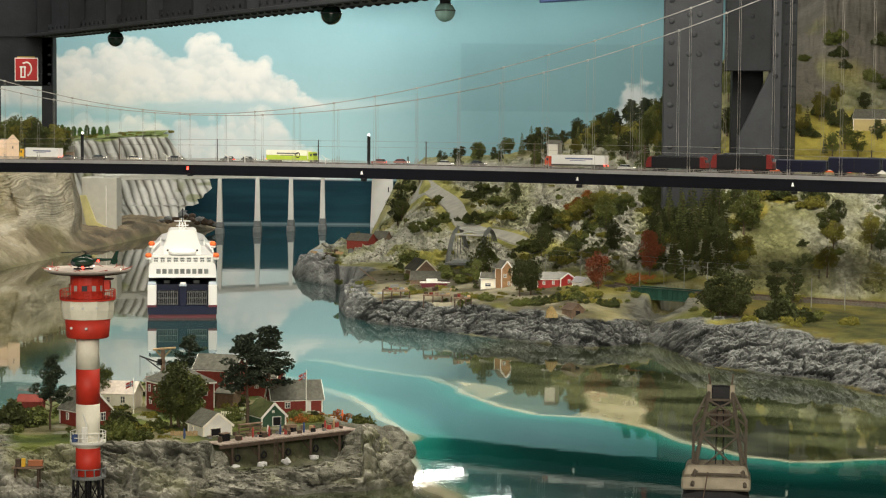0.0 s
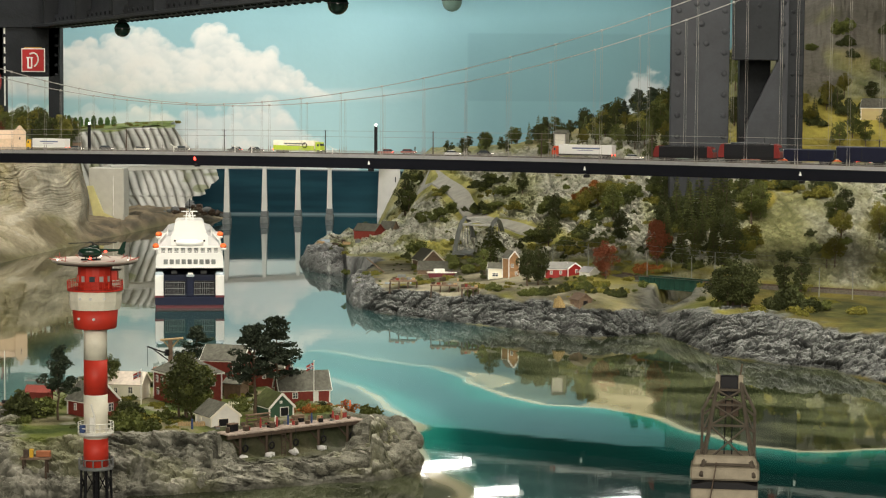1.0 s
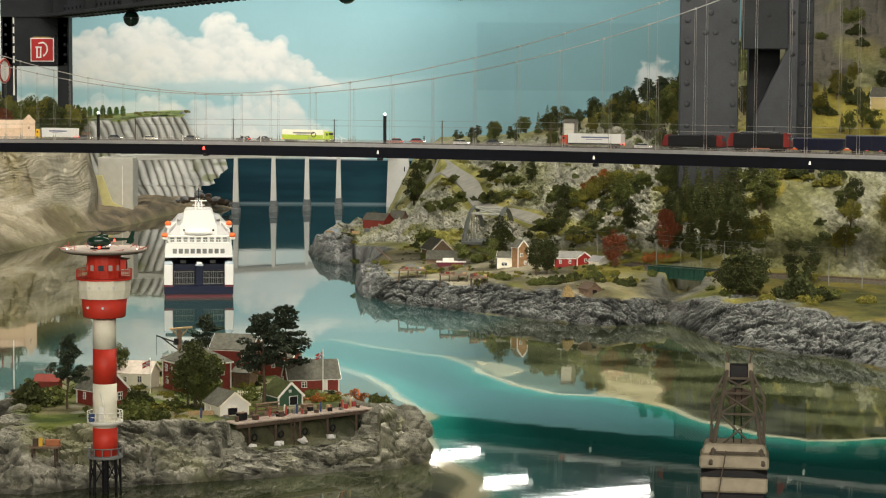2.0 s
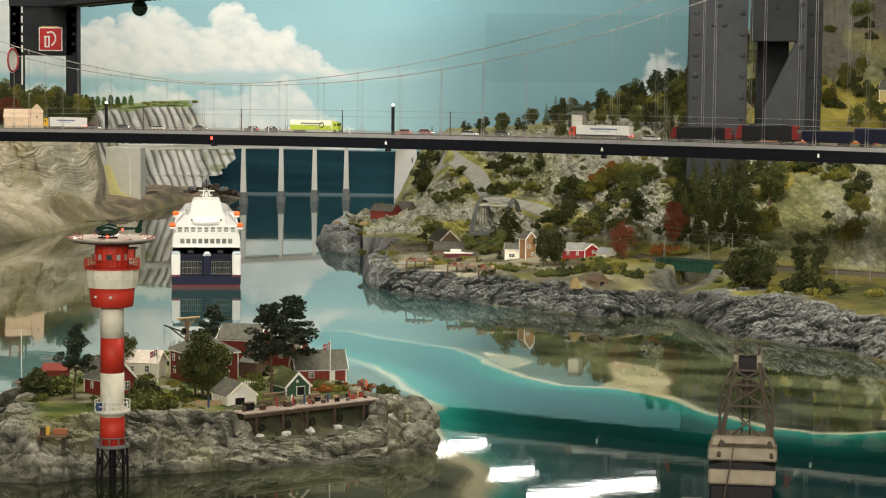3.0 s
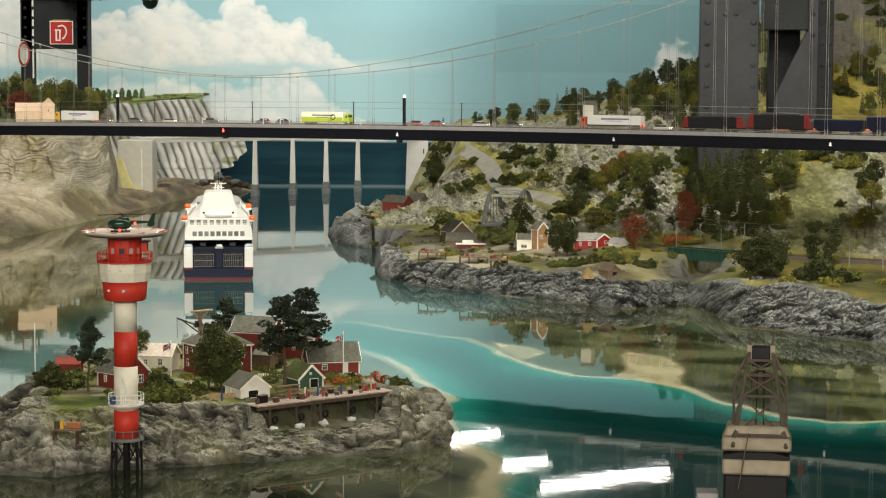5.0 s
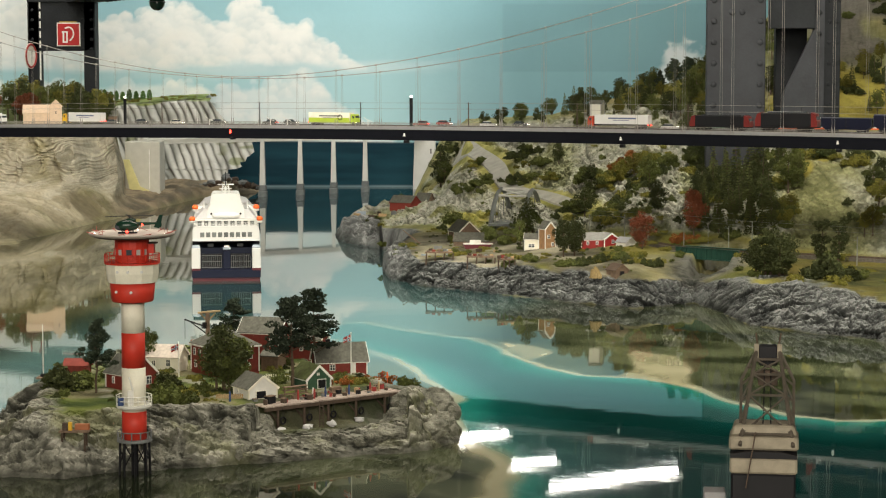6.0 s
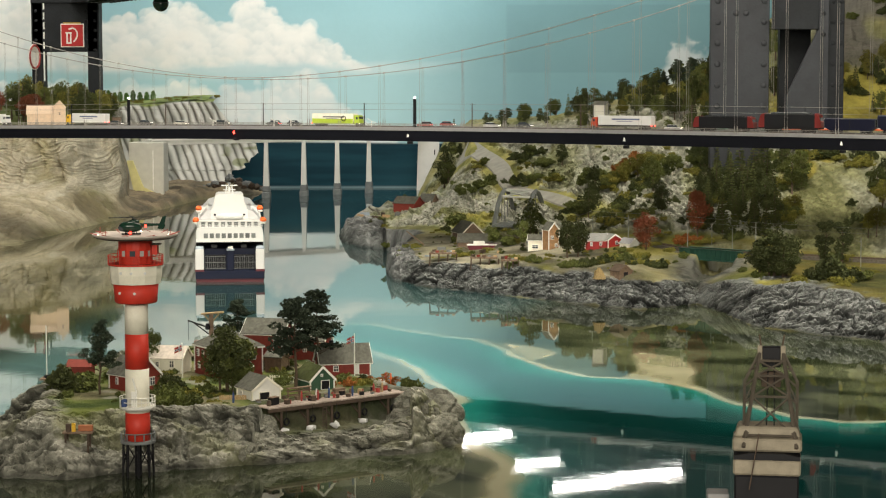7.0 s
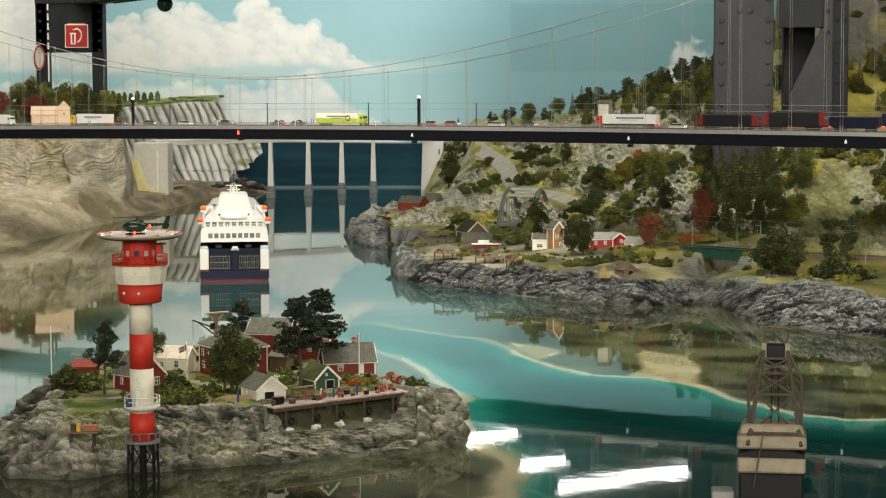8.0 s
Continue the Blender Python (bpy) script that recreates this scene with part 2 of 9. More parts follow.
TAN = paint("tan_crane_paint", (0.25, 0.22, 0.165), 0.01, 0.7, 0.3, k=1.25)
RUST = paint("rusty_brown", (0.070, 0.048, 0.034), 0.008, 0.75, 0.4, k=1.4)
HELI = paint("dark_green_gloss", (0.006, 0.03, 0.018), 0.02, 0.2, 0.0)
BARK = paint("bark", (0.085, 0.06, 0.04), 0.004, 0.9, 0.6, k=1.4)
PINK_WALL = paint("pale_salmon_wall", (0.72, 0.55, 0.40), 0.01, 0.7, 0.1)
CLOTH_BLUE = paint("blue_cloth", (0.04, 0.07, 0.18), 0.004, 0.8, 0.1)
CLOTH_RED = paint("red_cloth", (0.34, 0.05, 0.045), 0.004, 0.8, 0.1)
SAIL = paint("light_blue_grey", (0.3, 0.36, 0.42), 0.01, 0.5, 0.05)
GLOW_RED = glowing("red_signal_light", (1.0, 0.05, 0.03), 6.0)
GLOW_WHITE = glowing("white_lamp", (1.0, 0.95, 0.85), 6.0)
GLOW_TUBE = glowing("tube_lamp", (1.0, 0.97, 0.93), 14.0)


def leaf(name, dark, light):
    return material(name, dark, light, 0.05, 0.8, 0.0, spec=0.15, vary=0.38, fine=0.5)


LEAF_SPRUCE = leaf("spruce_needles", (0.034, 0.044, 0.015), (0.135, 0.150, 0.050))
LEAF_DARK = leaf("dark_leaves", (0.020, 0.027, 0.010), (0.080, 0.090, 0.031))
LEAF_PINE = leaf("pine_needles", (0.018, 0.027, 0.018), (0.058, 0.075, 0.046))
LEAF_GREEN = leaf("green_leaves", (0.042, 0.056, 0.016), (0.14, 0.155, 0.043))
LEAF_OLIVE = leaf("olive_leaves", (0.085, 0.085, 0.016), (0.23, 0.21, 0.045))
LEAF_RED = leaf("autumn_red_leaves", (0.095, 0.028, 0.014), (0.25, 0.085, 0.042))
LEAF_BROWN = leaf("bronze_leaves", (0.15, 0.050, 0.014), (0.32, 0.13, 0.035))

# ---- hall round the layout ----
def slab(name, label, x, y, z, sx, sy, sz, mt):
    ob = part(name, box(bmesh.new(), 0, 0, 0, sx, sy, sz), mt)
    ob.location = (x, y, z)
    return tagged(ob, label, name.split("_")[0], kind="structure")


HALL = paint("hall_paint", (0.38, 0.37, 0.35), 0.3, 0.8, 0.05)
slab("floor", "grey hall floor below the layout", 0, 3.5, -1.02, 16, 18, 0.1, HALL)
slab("ceiling", "grey hall ceiling above the layout", 0, 3.5, 3.2, 16, 18, 0.1, HALL)
slab("wall_south", "grey hall wall behind the visitors", 0, -5.3, -0.92, 16, 0.2, 4.12, HALL)
slab("wall_west", "grey side wall of the hall", -7.6, 3.5, -0.92, 0.2, 17.4, 4.12, HALL)
slab("wall_east", "grey side wall of the hall", 7.6, 3.5, -0.92, 0.2, 17.4, 4.12, HALL)

# painted sky wall: cumulus banks over a turquoise sky, dark sea below
gx, gz = np.meshgrid(np.linspace(-5.2, 4.6, 1100), np.linspace(-0.1, 1.42, 240), indexing="ij")
sky = mix((0.40, 0.62, 0.66), (0.28, 0.50, 0.57), smooth(0.3, 1.3, gz))
sky = mix(sky, (0.132, 0.258, 0.292), smooth(-0.75, 0.35, gx + 0.15 * fbm(gx, gz, seed=3)) * 0.85)
# upper sky painted darker to dim its reflection in the water
sky = mix(sky, (0.06, 0.14, 0.16), smooth(1.12, 1.42, gz))
sky *= (1 + 0.05 * fbm(gx * 1.2, gz * 3, octaves=3, seed=9))[..., None]
# heaped cumulus: a bank with a billowing outline over a flat, wispy base, and a lower bank behind the bridge
billow = 0
for k, (size, amount) in enumerate(((4.5, 0.60), (11, 0.30), (26, 0.16), (60, 0.07))):
    billow = billow + amount * (1 - 2.2 * np.abs(value_noise(gx * size + 3.1 * k, gz * size * 1.15, 0, 21 + k)))
wisp = fbm(gx * 3, gz * 16, 0, 4, 31)
TOPS = ((-4.5, 1.36), (-2.75, 1.34), (-2.50, 1.16), (-2.24, 1.00), (-2.06, 1.01), (-1.85, 1.06), (-1.75, 1.085), (-1.65, 1.02), (-1.56, 0.975), (-1.47, 1.00), (-1.43, 1.09), (-1.34, 1.115), (-1.26, 1.06),
        (-1.20, 0.965), (-1.15, 0.935), (-1.10, 0.965), (-1.03, 0.965), (-0.97, 0.90), (-0.90, 0.875), (-0.855, 0.82), (-0.83, 0.77), (-0.72, 0.715), (-0.60, 0.66), (-0.3, 0.5))
LOWER = ((-4.5, 0.62), (-2.2, 0.62), (-1.75, 0.63), (-1.45, 0.61), (-1.28, 0.625), (-1.16, 0.655), (-1.06, 0.690), (-0.98, 0.670), (-0.92, 0.625), (-0.86, 0.54), (-0.78, 0.45), (-0.62, 0.40), (-0.5, 0.30))
upper_edge = np.interp(gx, [p[0] for p in TOPS], [p[1] for p in TOPS]) + 0.030 * (billow - 0.35)
lower_edge = np.interp(gx, [p[0] for p in LOWER], [p[1] for p in LOWER]) + 0.028 * (billow - 0.35)
tint_shade, tint_lit = (0.53, 0.62, 0.64), (0.83, 0.845, 0.825)
cg = np.random.default_rng(12)
xs, zs = gx[:, 0], gz[0]
for line, edge_z, base_z, strength, count in ((LOWER, lower_edge, 0.20, 0.66, 210), (TOPS, upper_edge, 0.695, 0.92, 420)):
    depth = edge_z - 0.035 - gz
    low_end = smooth(base_z - 0.045, base_z + 0.055, gz + 0.028 * wisp)
    cover = smooth(-0.004, 0.040, depth) * low_end
    body = smooth(-0.4, 0.9, billow + 0.9 * fbm(gx * 6, gz * 7, 0, 4, 51) - 1.2 * depth + 0.25)
    sky = mix(sky, mix(tint_shade, tint_lit, 0.45 + 0.40 * body), cover * strength)
    # rounded puffs, each lit from above, the lower ones painted over the upper ones
    puffs = []
    for k in range(count):
        cx = float(cg.uniform(-3.0, -0.70))
        top = float(np.interp(cx, [p[0] for p in line], [p[1] for p in line]))
        down = float(cg.uniform(0, 1)) ** 1.6 * (top - base_z)
        r = float(cg.uniform(0.030, 0.085)) * (0.75 + 0.9 * down)
        puffs.append((cx, top - r * 0.85 - down, r))
    puffs.sort(key=lambda p: -p[1])
    for cx, cz, r in puffs:
        i0, i1 = np.searchsorted(xs, (cx - r * 1.5, cx + r * 1.5))
        j0, j1 = np.searchsorted(zs, (cz - r * 1.5, cz + r * 1.5))
        if i1 <= i0 or j1 <= j0:
            continue
        px, pz, pb = gx[i0:i1, j0:j1], gz[i0:i1, j0:j1], billow[i0:i1, j0:j1]
        dist = np.hypot(px - cx, pz - cz) / r - 0.28 * (pb - 0.35)
        lit = smooth(-0.9, 0.85, (pz - cz) / r + 0.25 * (px - cx) / r + 0.5 * (pb - 0.35))
        puff_cover = smooth(1.0, 0.80, dist) * smooth(-0.75, 0.1, (pz - cz) / r) * low_end[i0:i1, j0:j1]
        sky[i0:i1, j0:j1] = mix(sky[i0:i1, j0:j1], mix(tint_shade, tint_lit, 0.30 + 0.70 * lit), 0.55 * strength * puff_cover)
    warm = 0.35 * cover * smooth(-0.1, 0.6, fbm(gx * 2.4, gz * 5, 0, 4, 33)) * smooth(0.10, 0.25, depth)
    sky = mix(sky, (0.74, 0.71, 0.64), warm)
faint = smooth(0.03, -0.02, np.abs(gz - 0.70 - 0.02 * gx) - 0.03 - 0.03 * wisp) * smooth(0.25, -0.45, gx + 0.25) * smooth(-2.6, -1.2, gx)
sky = mix(sky, (0.70, 0.73, 0.72), 0.35 * faint)
small_bank = smooth(0.0, 0.25, 0.9 - np.hypot((gx - 1.16) / 0.24, (gz - 0.64) / 0.21) + 0.45 * (billow - 0.35))
sky = mix(sky, mix((0.50, 0.56, 0.58), (0.66, 0.69, 0.69), smooth(-0.3, 0.7, billow)), 0.75 * small_bank)
panel = smooth(0.09, 0.10, gx) * smooth(1.36, 1.35, gx) * smooth(0.655, 0.662, gz) * smooth(1.05, 1.04, gz)
sky = sky * (1 - 0.10 * panel)[..., None]
sea = smooth(0.265, 0.255, gz + 0.012 * (gx + 0.8))
deep = mix((0.006, 0.032, 0.048), (0.012, 0.055, 0.075), smooth(-0.4, 0.5, fbm(gx * 2, gz * 22, octaves=3, seed=40)))
sky = mix(sky, deep, sea)
sky = mix(sky, (0.30, 0.40, 0.42), smooth(0.012, 0.006, gz) * 0.55)
mural = sheet("backdrop", gx, np.full(gx.shape, 12.0), gz, sky, MURAL, flip=False)
tagged(mural, "painted wall of blue sky, cumulus clouds and dark sea", "backdrop", kind="structure")
# added out of view: dark wall that keeps the near water's reflections dark
slab("wall_north", "dark unlit hall wall above the painted sky", 0, 12.12, -0.92, 16, 0.2, 4.12, paint("dark_hall_paint", (0.02, 0.022, 0.024), 0.3, 0.9, 0.05))

# ---- land on the east side: profile columns fanned out from the viewing place ----
EAST = []


def column(u, *pairs):
    EAST.append((u, pairs[0::2], pairs[1::2]))


# direction, then distance and height: shore, bank, terrace, foot, middle, upper, ridge, back
column(-0.074, 8.30, -0.03, 8.40, -0.03, 8.60, -0.03, 8.90, -0.04, 9.1, -0.05, 9.6, -0.05, 10.2, -0.05, 11.5, -0.05)
column(-0.068, 8.12, -0.01, 8.24, 0.048, 8.60, 0.06, 8.90, 0.02, 9.1, -0.03, 9.6, -0.05, 10.2, -0.05, 11.5, -0.05)
column(-0.0625, 7.98, -0.01, 8.09, 0.058, 8.62, 0.076, 9.05, 0.06, 9.4, 0.0, 9.8, -0.04, 10.3, -0.05, 11.5, -0.05)
column(-0.0570, 7.92, -0.01, 8.03, 0.060, 8.50, 0.078, 9.10, 0.08, 9.6, 0.02, 10.0, -0.03, 10.4, -0.05, 11.5, -0.05)
column(-0.0535, 7.86, -0.01, 7.97, 0.060, 8.40, 0.078, 8.90, 0.08, 9.5, 0.05, 10.0, -0.01, 10.4, -0.04, 11.5, -0.05)
column(-0.0512, 7.82, -0.01, 7.93, 0.060, 8.30, 0.078, 8.75, 0.09, 9.4, 0.07, 9.9, 0.01, 10.4, -0.03, 11.5, -0.05)
column(-0.0497, 7.00, -0.01, 7.10, 0.040, 7.85, 0.07, 8.72, 0.09, 9.4, 0.08, 9.9, 0.015, 10.4, -0.03, 11.5, -0.05)
column(-0.0470, 6.74, -0.01, 6.86, 0.055, 7.80, 0.07, 8.70, 0.09, 9.3, 0.09, 9.9, 0.02, 10.4, -0.03, 11.5, -0.05)
column(-0.036, 6.56, -0.01, 6.68, 0.062, 7.75, 0.085, 8.50, 0.11, 9.3, 0.105, 10.0, 0.05, 10.5, 0.0, 11.5, -0.05)
column(-0.022, 6.45, -0.01, 6.58, 0.070, 7.65, 0.085, 8.10, 0.15, 8.9, 0.13, 9.8, 0.12, 10.6, 0.28, 11.6, 0.28)
column(-0.009, 6.36, -0.01, 6.50, 0.074, 7.60, 0.090, 8.10, 0.14, 8.9, 0.25, 9.6, 0.36, 10.0, 0.415, 11.6, 0.40)
column(0.031, 6.10, -0.01, 6.28, 0.080, 7.10, 0.125, 7.70, 0.175, 8.3, 0.292, 9.0, 0.430, 9.4, 0.468, 11.6, 0.42)
column(0.072, 5.88, -0.01, 6.08, 0.080, 6.75, 0.135, 7.30, 0.243, 7.8, 0.361, 8.6, 0.500, 9.2, 0.572, 11.6, 0.52)
column(0.0995, 6.04, -0.01, 6.15, 0.055, 6.70, 0.138, 7.10, 0.230, 7.6, 0.360, 8.4, 0.525, 9.2, 0.645, 11.6, 0.60)
column(0.126, 5.50, -0.01, 5.75, 0.085, 6.55, 0.126, 7.00, 0.265, 7.5, 0.398, 8.2, 0.560, 9.0, 0.735, 11.6, 0.85)
column(0.160, 5.30, -0.01, 5.60, 0.095, 6.40, 0.118, 6.90, 0.290, 7.4, 0.420, 8.0, 0.520, 9.0, 0.800, 11.6, 1.35)
column(0.180, 5.24, -0.01, 5.50, 0.088, 6.30, 0.115, 6.80, 0.318, 7.3, 0.425, 7.95, 0.505, 9.0, 0.815, 11.6, 1.60)
column(0.210, 4.95, -0.01, 5.30, 0.090, 6.20, 0.112, 6.75, 0.325, 7.3, 0.430, 7.9, 0.510, 9.0, 0.83, 11.6, 1.60)
column(0.300, 4.60, -0.01, 5.00, 0.090, 6.00, 0.110, 6.70, 0.330, 7.3, 0.450, 7.9, 0.530, 9.0, 0.85, 11.6, 1.60)


def fan(table, u, s):
    """Distance and height on the profile columns at direction u and row position s."""
    us = [c[0] for c in table]
    rows = len(table[0][1])
    ds = np.stack([np.interp(u, us, [c[1][k] for c in table]) for k in range(rows)], -1)
    zs = np.stack([np.interp(u, us, [c[2][k] for c in table]) for k in range(rows)], -1)
    k = np.clip(np.floor(s).astype(int), 0, rows - 2)
    f = s - k
    pick = lambda a, j: np.take_along_axis(a, j[..., None], -1)[..., 0]
    return pick(ds, k) * (1 - f) + pick(ds, k + 1) * f, pick(zs, k) * (1 - f) + pick(zs, k + 1) * f


def fan_height(table, x, y):
    """Height of the bare profile under a place."""
    u = x / y
    us = [c[0] for c in table]
    rows = len(table[0][1])
    d = [float(np.interp(u, us, [c[1][k] for c in table])) for k in range(rows)]
    z = [float(np.interp(u, us, [c[2][k] for c in table])) for k in range(rows)]
    return float(np.interp(y, d, z))


def lattice(i, j, seed):
    h = i * 374761393 + j * 668265263 + seed * 974634777
    h = (h ^ (h >> 13)) * 1274126177
    h = (h ^ (h >> 16)) * 668265263
    return ((h ^ (h >> 15)) & 0xFFFF) / 65535.0


def facets(a, b, seed=0):
    """Broken stone: a tilted plane in each cell, and the distance from the cell's edge."""
    i0, j0 = np.floor(a).astype(np.int64), np.floor(b).astype(np.int64)
    near1, near2, high = np.full(a.shape, 9.0), np.full(a.shape, 9.0), np.zeros(a.shape)
    for di in (-1, 0, 1):
        for dj in (-1, 0, 1):
            i, j = i0 + di, j0 + dj
            da, db = a - i - lattice(i, j, seed), b - j - lattice(i, j, seed + 1)
            d = np.hypot(da, db)
            plane = 1.1 * (lattice(i, j, seed + 2) - 0.5) + 2.0 * (lattice(i, j, seed + 3) - 0.5) * da + 2.0 * (lattice(i, j, seed + 4) - 0.5) * db
            closer = d < near1
            near2 = np.where(closer, near1, np.minimum(near2, d))
            high = np.where(closer, plane, high)
            near1 = np.where(closer, d, near1)
    return high, near2 - near1


def rocks(x, y, z, seed=0, k=12.0):
    """Relief of cracked rock in three sizes, about -1 to 1, and its cracks (0 in a crack)."""
    a = x + 0.25 * y + 0.02 * fbm(x * 9, y * 9, z * 9, 3, seed + 9)
    b = 0.7 * y + 1.25 * z + 0.02 * fbm(x * 8 + 5, y * 8, z * 8, 3, seed + 19)
    h1, c1 = facets(a * k, b * k, seed)
    h2, c2 = facets(a * k * 2.4, b * k * 2.7, seed + 31)
    h3, c3 = facets(a * k * 6.1, b * k * 6.7, seed + 57)
    crack = np.minimum(smooth(0, 0.16, c1), 0.35 + 0.65 * smooth(0, 0.22, c2))
    crack = np.minimum(crack, 0.6 + 0.4 * smooth(0, 0.3, c3))
    return 0.62 * h1 + 0.40 * h2 + 0.22 * h3 - 0.35 * (1 - crack), crack


# ramp the rows so that the steep bank gets many points
steps = np.concatenate([np.linspace(0, 1, 70), np.linspace(1, 3, 150)[1:], np.linspace(3, 6, 170)[1:], np.linspace(6, 7, 25)[1:]])
gu, gs = np.meshgrid(np.linspace(-0.074, 0.30, 640), steps, indexing="ij")
gy, gz = fan(EAST, gu, gs)
gx = gu * gy
slope_part = smooth(1.98, 2.2, gs + 0.25 * fbm(gx * 4, gy * 4, 0, 3, 101))
reach = 1.08 + 0.20 * smooth(0.085, 0.115, gu) - 0.20 * smooth(0.140, 0.195, gu) + 1.3 * smooth(-0.030, -0.048, gu)
bank_part = smooth(reach, reach * 0.72, gs + 0.18 * fbm(gx * 9, gy * 9, 0, 3, 102)) * smooth(0.0, 0.25, gs)
ROAD = [(-0.118, 9.66), (-0.098, 9.48), (-0.038, 9.14), (0.018, 8.87), (0.050, 8.66), (0.062, 8.48), (0.085, 8.28), (0.115, 8.14)]
ROAD2 = [(0.115, 8.14), (0.150, 8.04), (0.192, 7.95), (0.232, 7.84), (0.288, 7.65), (0.318, 7.48), (0.335, 7.31)]
CREEK = [(0.735, 6.52), (0.69, 6.38), (0.655, 6.22)]
TRACK = [(0.46, 6.80), (0.55, 6.66), (0.61, 6.52), (0.70, 6.44), (0.787, 6.365), (0.917, 6.285), (1.06, 6.20), (1.2, 6.10), (1.7, 5.75)]
TRACK_Z = 0.122
level = np.maximum(smooth(0.075, 0.045, edge_distance(gx, gy, ROAD)), smooth(0.06, 0.035, edge_distance(gx, gy, ROAD2)))
creek = smooth(0.07, 0.035, edge_distance(gx, gy, CREEK) + 0.012 * fbm(gx * 20, gy * 20, 0, 3, 14))
bed = smooth(0.075, 0.038, edge_distance(gx, gy, TRACK)) * smooth(2.6, 2.2, gs)
scree = smooth(0.034, 0.022, np.abs(gu - 0.172) + 0.006 * fbm(gx * 9, gy * 9, gz * 9, 3, 92)) * smooth(1.93, 2.08, gs) * smooth(3.75, 3.3, gs)
mound = smooth(0.62, 0.35, np.hypot((gu - 0.160) / 0.015, (gs - 3.68) / 0.26) + 0.25 * fbm(gx * 8, gy * 8, 0, 3, 93))
mound = np.maximum(mound, smooth(0.62, 0.35, np.hypot((gu - 0.151) / 0.008, (gs - 3.40) / 0.36) + 0.25 * fbm(gx * 8, gy * 8, 0, 3, 193)))
low_moss = smooth(-0.05, 0.35, fbm(gx * 3.4, gy * 2.2, gz * 3, 3, 77))
meadow_part = smooth(4.2, 4.5, gs) * smooth(5.62, 5.45, gs + 0.08 * fbm(gx * 6, gy * 4, 0, 3, 103))
craggy = (1 - level) * (1 - 0.8 * scree) * (1 - 0.9 * meadow_part * smooth(0.12, 0.15, gu)) * (1 - mound) * (1 - 0.7 * smooth(5.2, 5.8, gs)) * slope_part
ridge_n, bank_crack = rocks(gx, gy, gz, 11, 17.0)
# rounded folds and pits, as in hand-modelled plaster rock
folds = fbm(gx * 15 + 5 * gz, gy * 13, gz * 15, 4, 13, ridged=True)
ridge_n = 0.80 * ridge_n + 0.55 * folds + 0.25 * fbm(gx * 50, gy * 42, gz * 50, 3, 113, ridged=True)
bank_crack = 0.15 + 0.85 * bank_crack
crag_n, crag_crack = rocks(gx + 0.3 * gz, gy * 0.12, gz * 0.75, 31, 20.0)
crease = fbm(gx * 26 + 14 * gz + 2.0 * fbm(gx * 9, gz * 9, gy * 2, 3, 84), gz * 17, gy * 3, 4, 85, ridged=True)
crag_n = 0.95 * crag_n + 0.35 * crease
gz = gz + 0.019 * bank_part * ridge_n
gy = gy - 0.027 * bank_part * ridge_n
gy = gy - 0.046 * craggy * crag_n - 0.03 * craggy * fbm(gx * 4.5, gy * 2, gz * 4.5, 3, 86)
scree_n, scree_crack = facets(gx * 38 + fbm(gx * 12, gz * 12, 0, 2, 95), gz * 46, 97)
scree_m, scree_gap = facets(gx * 85, gz * 100, 197)
gy = gy - scree * (0.005 * scree_n + 0.006 * scree_m) - 0.012 * scree * fbm(gx * 14 + 10 * gz, gz * 5, 0, 3, 94)
gz = gz + (0.014 * craggy + 0.003 * slope_part * (1 - level)) * crag_n + 0.006 * fbm(gx * 9, gy * 9, 0, 3, 2) * (1 - bank_part) * (1 - level) * (1 - bed)
gz = gz * (1 - bed) + (TRACK_Z - 0.010) * bed
gz = np.where(creek > 0, gz * (1 - creek) + np.minimum(gz, 0.040 + 0.02 * ridge_n) * creek, gz)
# narrow inlet between the headland and the village shore
INLET = [(-0.46, 7.96), (-0.385, 7.84), (-0.30, 7.72), (-0.285, 7.62), (-0.31, 7.46), (-0.338, 7.32), (-0.37, 7.12), (-0.45, 7.1)]
to_inlet = np.where(inside(gx, gy, INLET), -1, 1) * edge_distance(gx, gy, INLET, True) + 0.012 * fbm(gx * 16, gy * 16, 0, 3, 130)
cut = smooth(0.03, -0.03, to_inlet)
gz = gz * (1 - cut) - 0.03 * cut
# colours: grey rock, autumn grass, moss, sand; crack shade and lit faces are painted in
grey = mix((0.016, 0.018, 0.018), (0.195, 0.205, 0.200), smooth(-0.9, 1.2, ridge_n + 0.35 * fbm(gx * 40, gy * 40, gz * 40, 3, 8)) * (0.25 + 0.75 * bank_crack))
grey = mix(grey, mix((0.05, 0.054, 0.054), (0.29, 0.30, 0.30), smooth(-0.9, 1.1, ridge_n)), smooth(-0.034, -0.050, gu))
shine = smooth(-0.75, 0.75, 0.7 * crag_n + 0.9 * fbm(gx * 48 + 24 * gz, gz * 34, gy * 8, 4, 18)) * (0.35 + 0.65 * crag_crack)
streaks = fbm(gx * 30 - 45 * gz, gz * 9 + gx * 6, gy * 4, 4, 118, ridged=True)
shine = np.clip(0.70 * shine + 0.40 * smooth(-0.4, 0.9, streaks), 0, 1)
pale = mix((0.145, 0.148, 0.112), (0.46, 0.46, 0.395), shine)
pale = mix(pale, mix((0.13, 0.145, 0.045), (0.35, 0.365, 0.19), shine), 0.65 * smooth(-0.1, 0.45, fbm(gx * 7, gy * 3, gz * 7, 4, 72)))
grass = mix((0.145, 0.132, 0.026), (0.315, 0.272, 0.060), smooth(-0.5, 0.6, fbm(gx * 4, gy * 3, 0, 4, 51)))
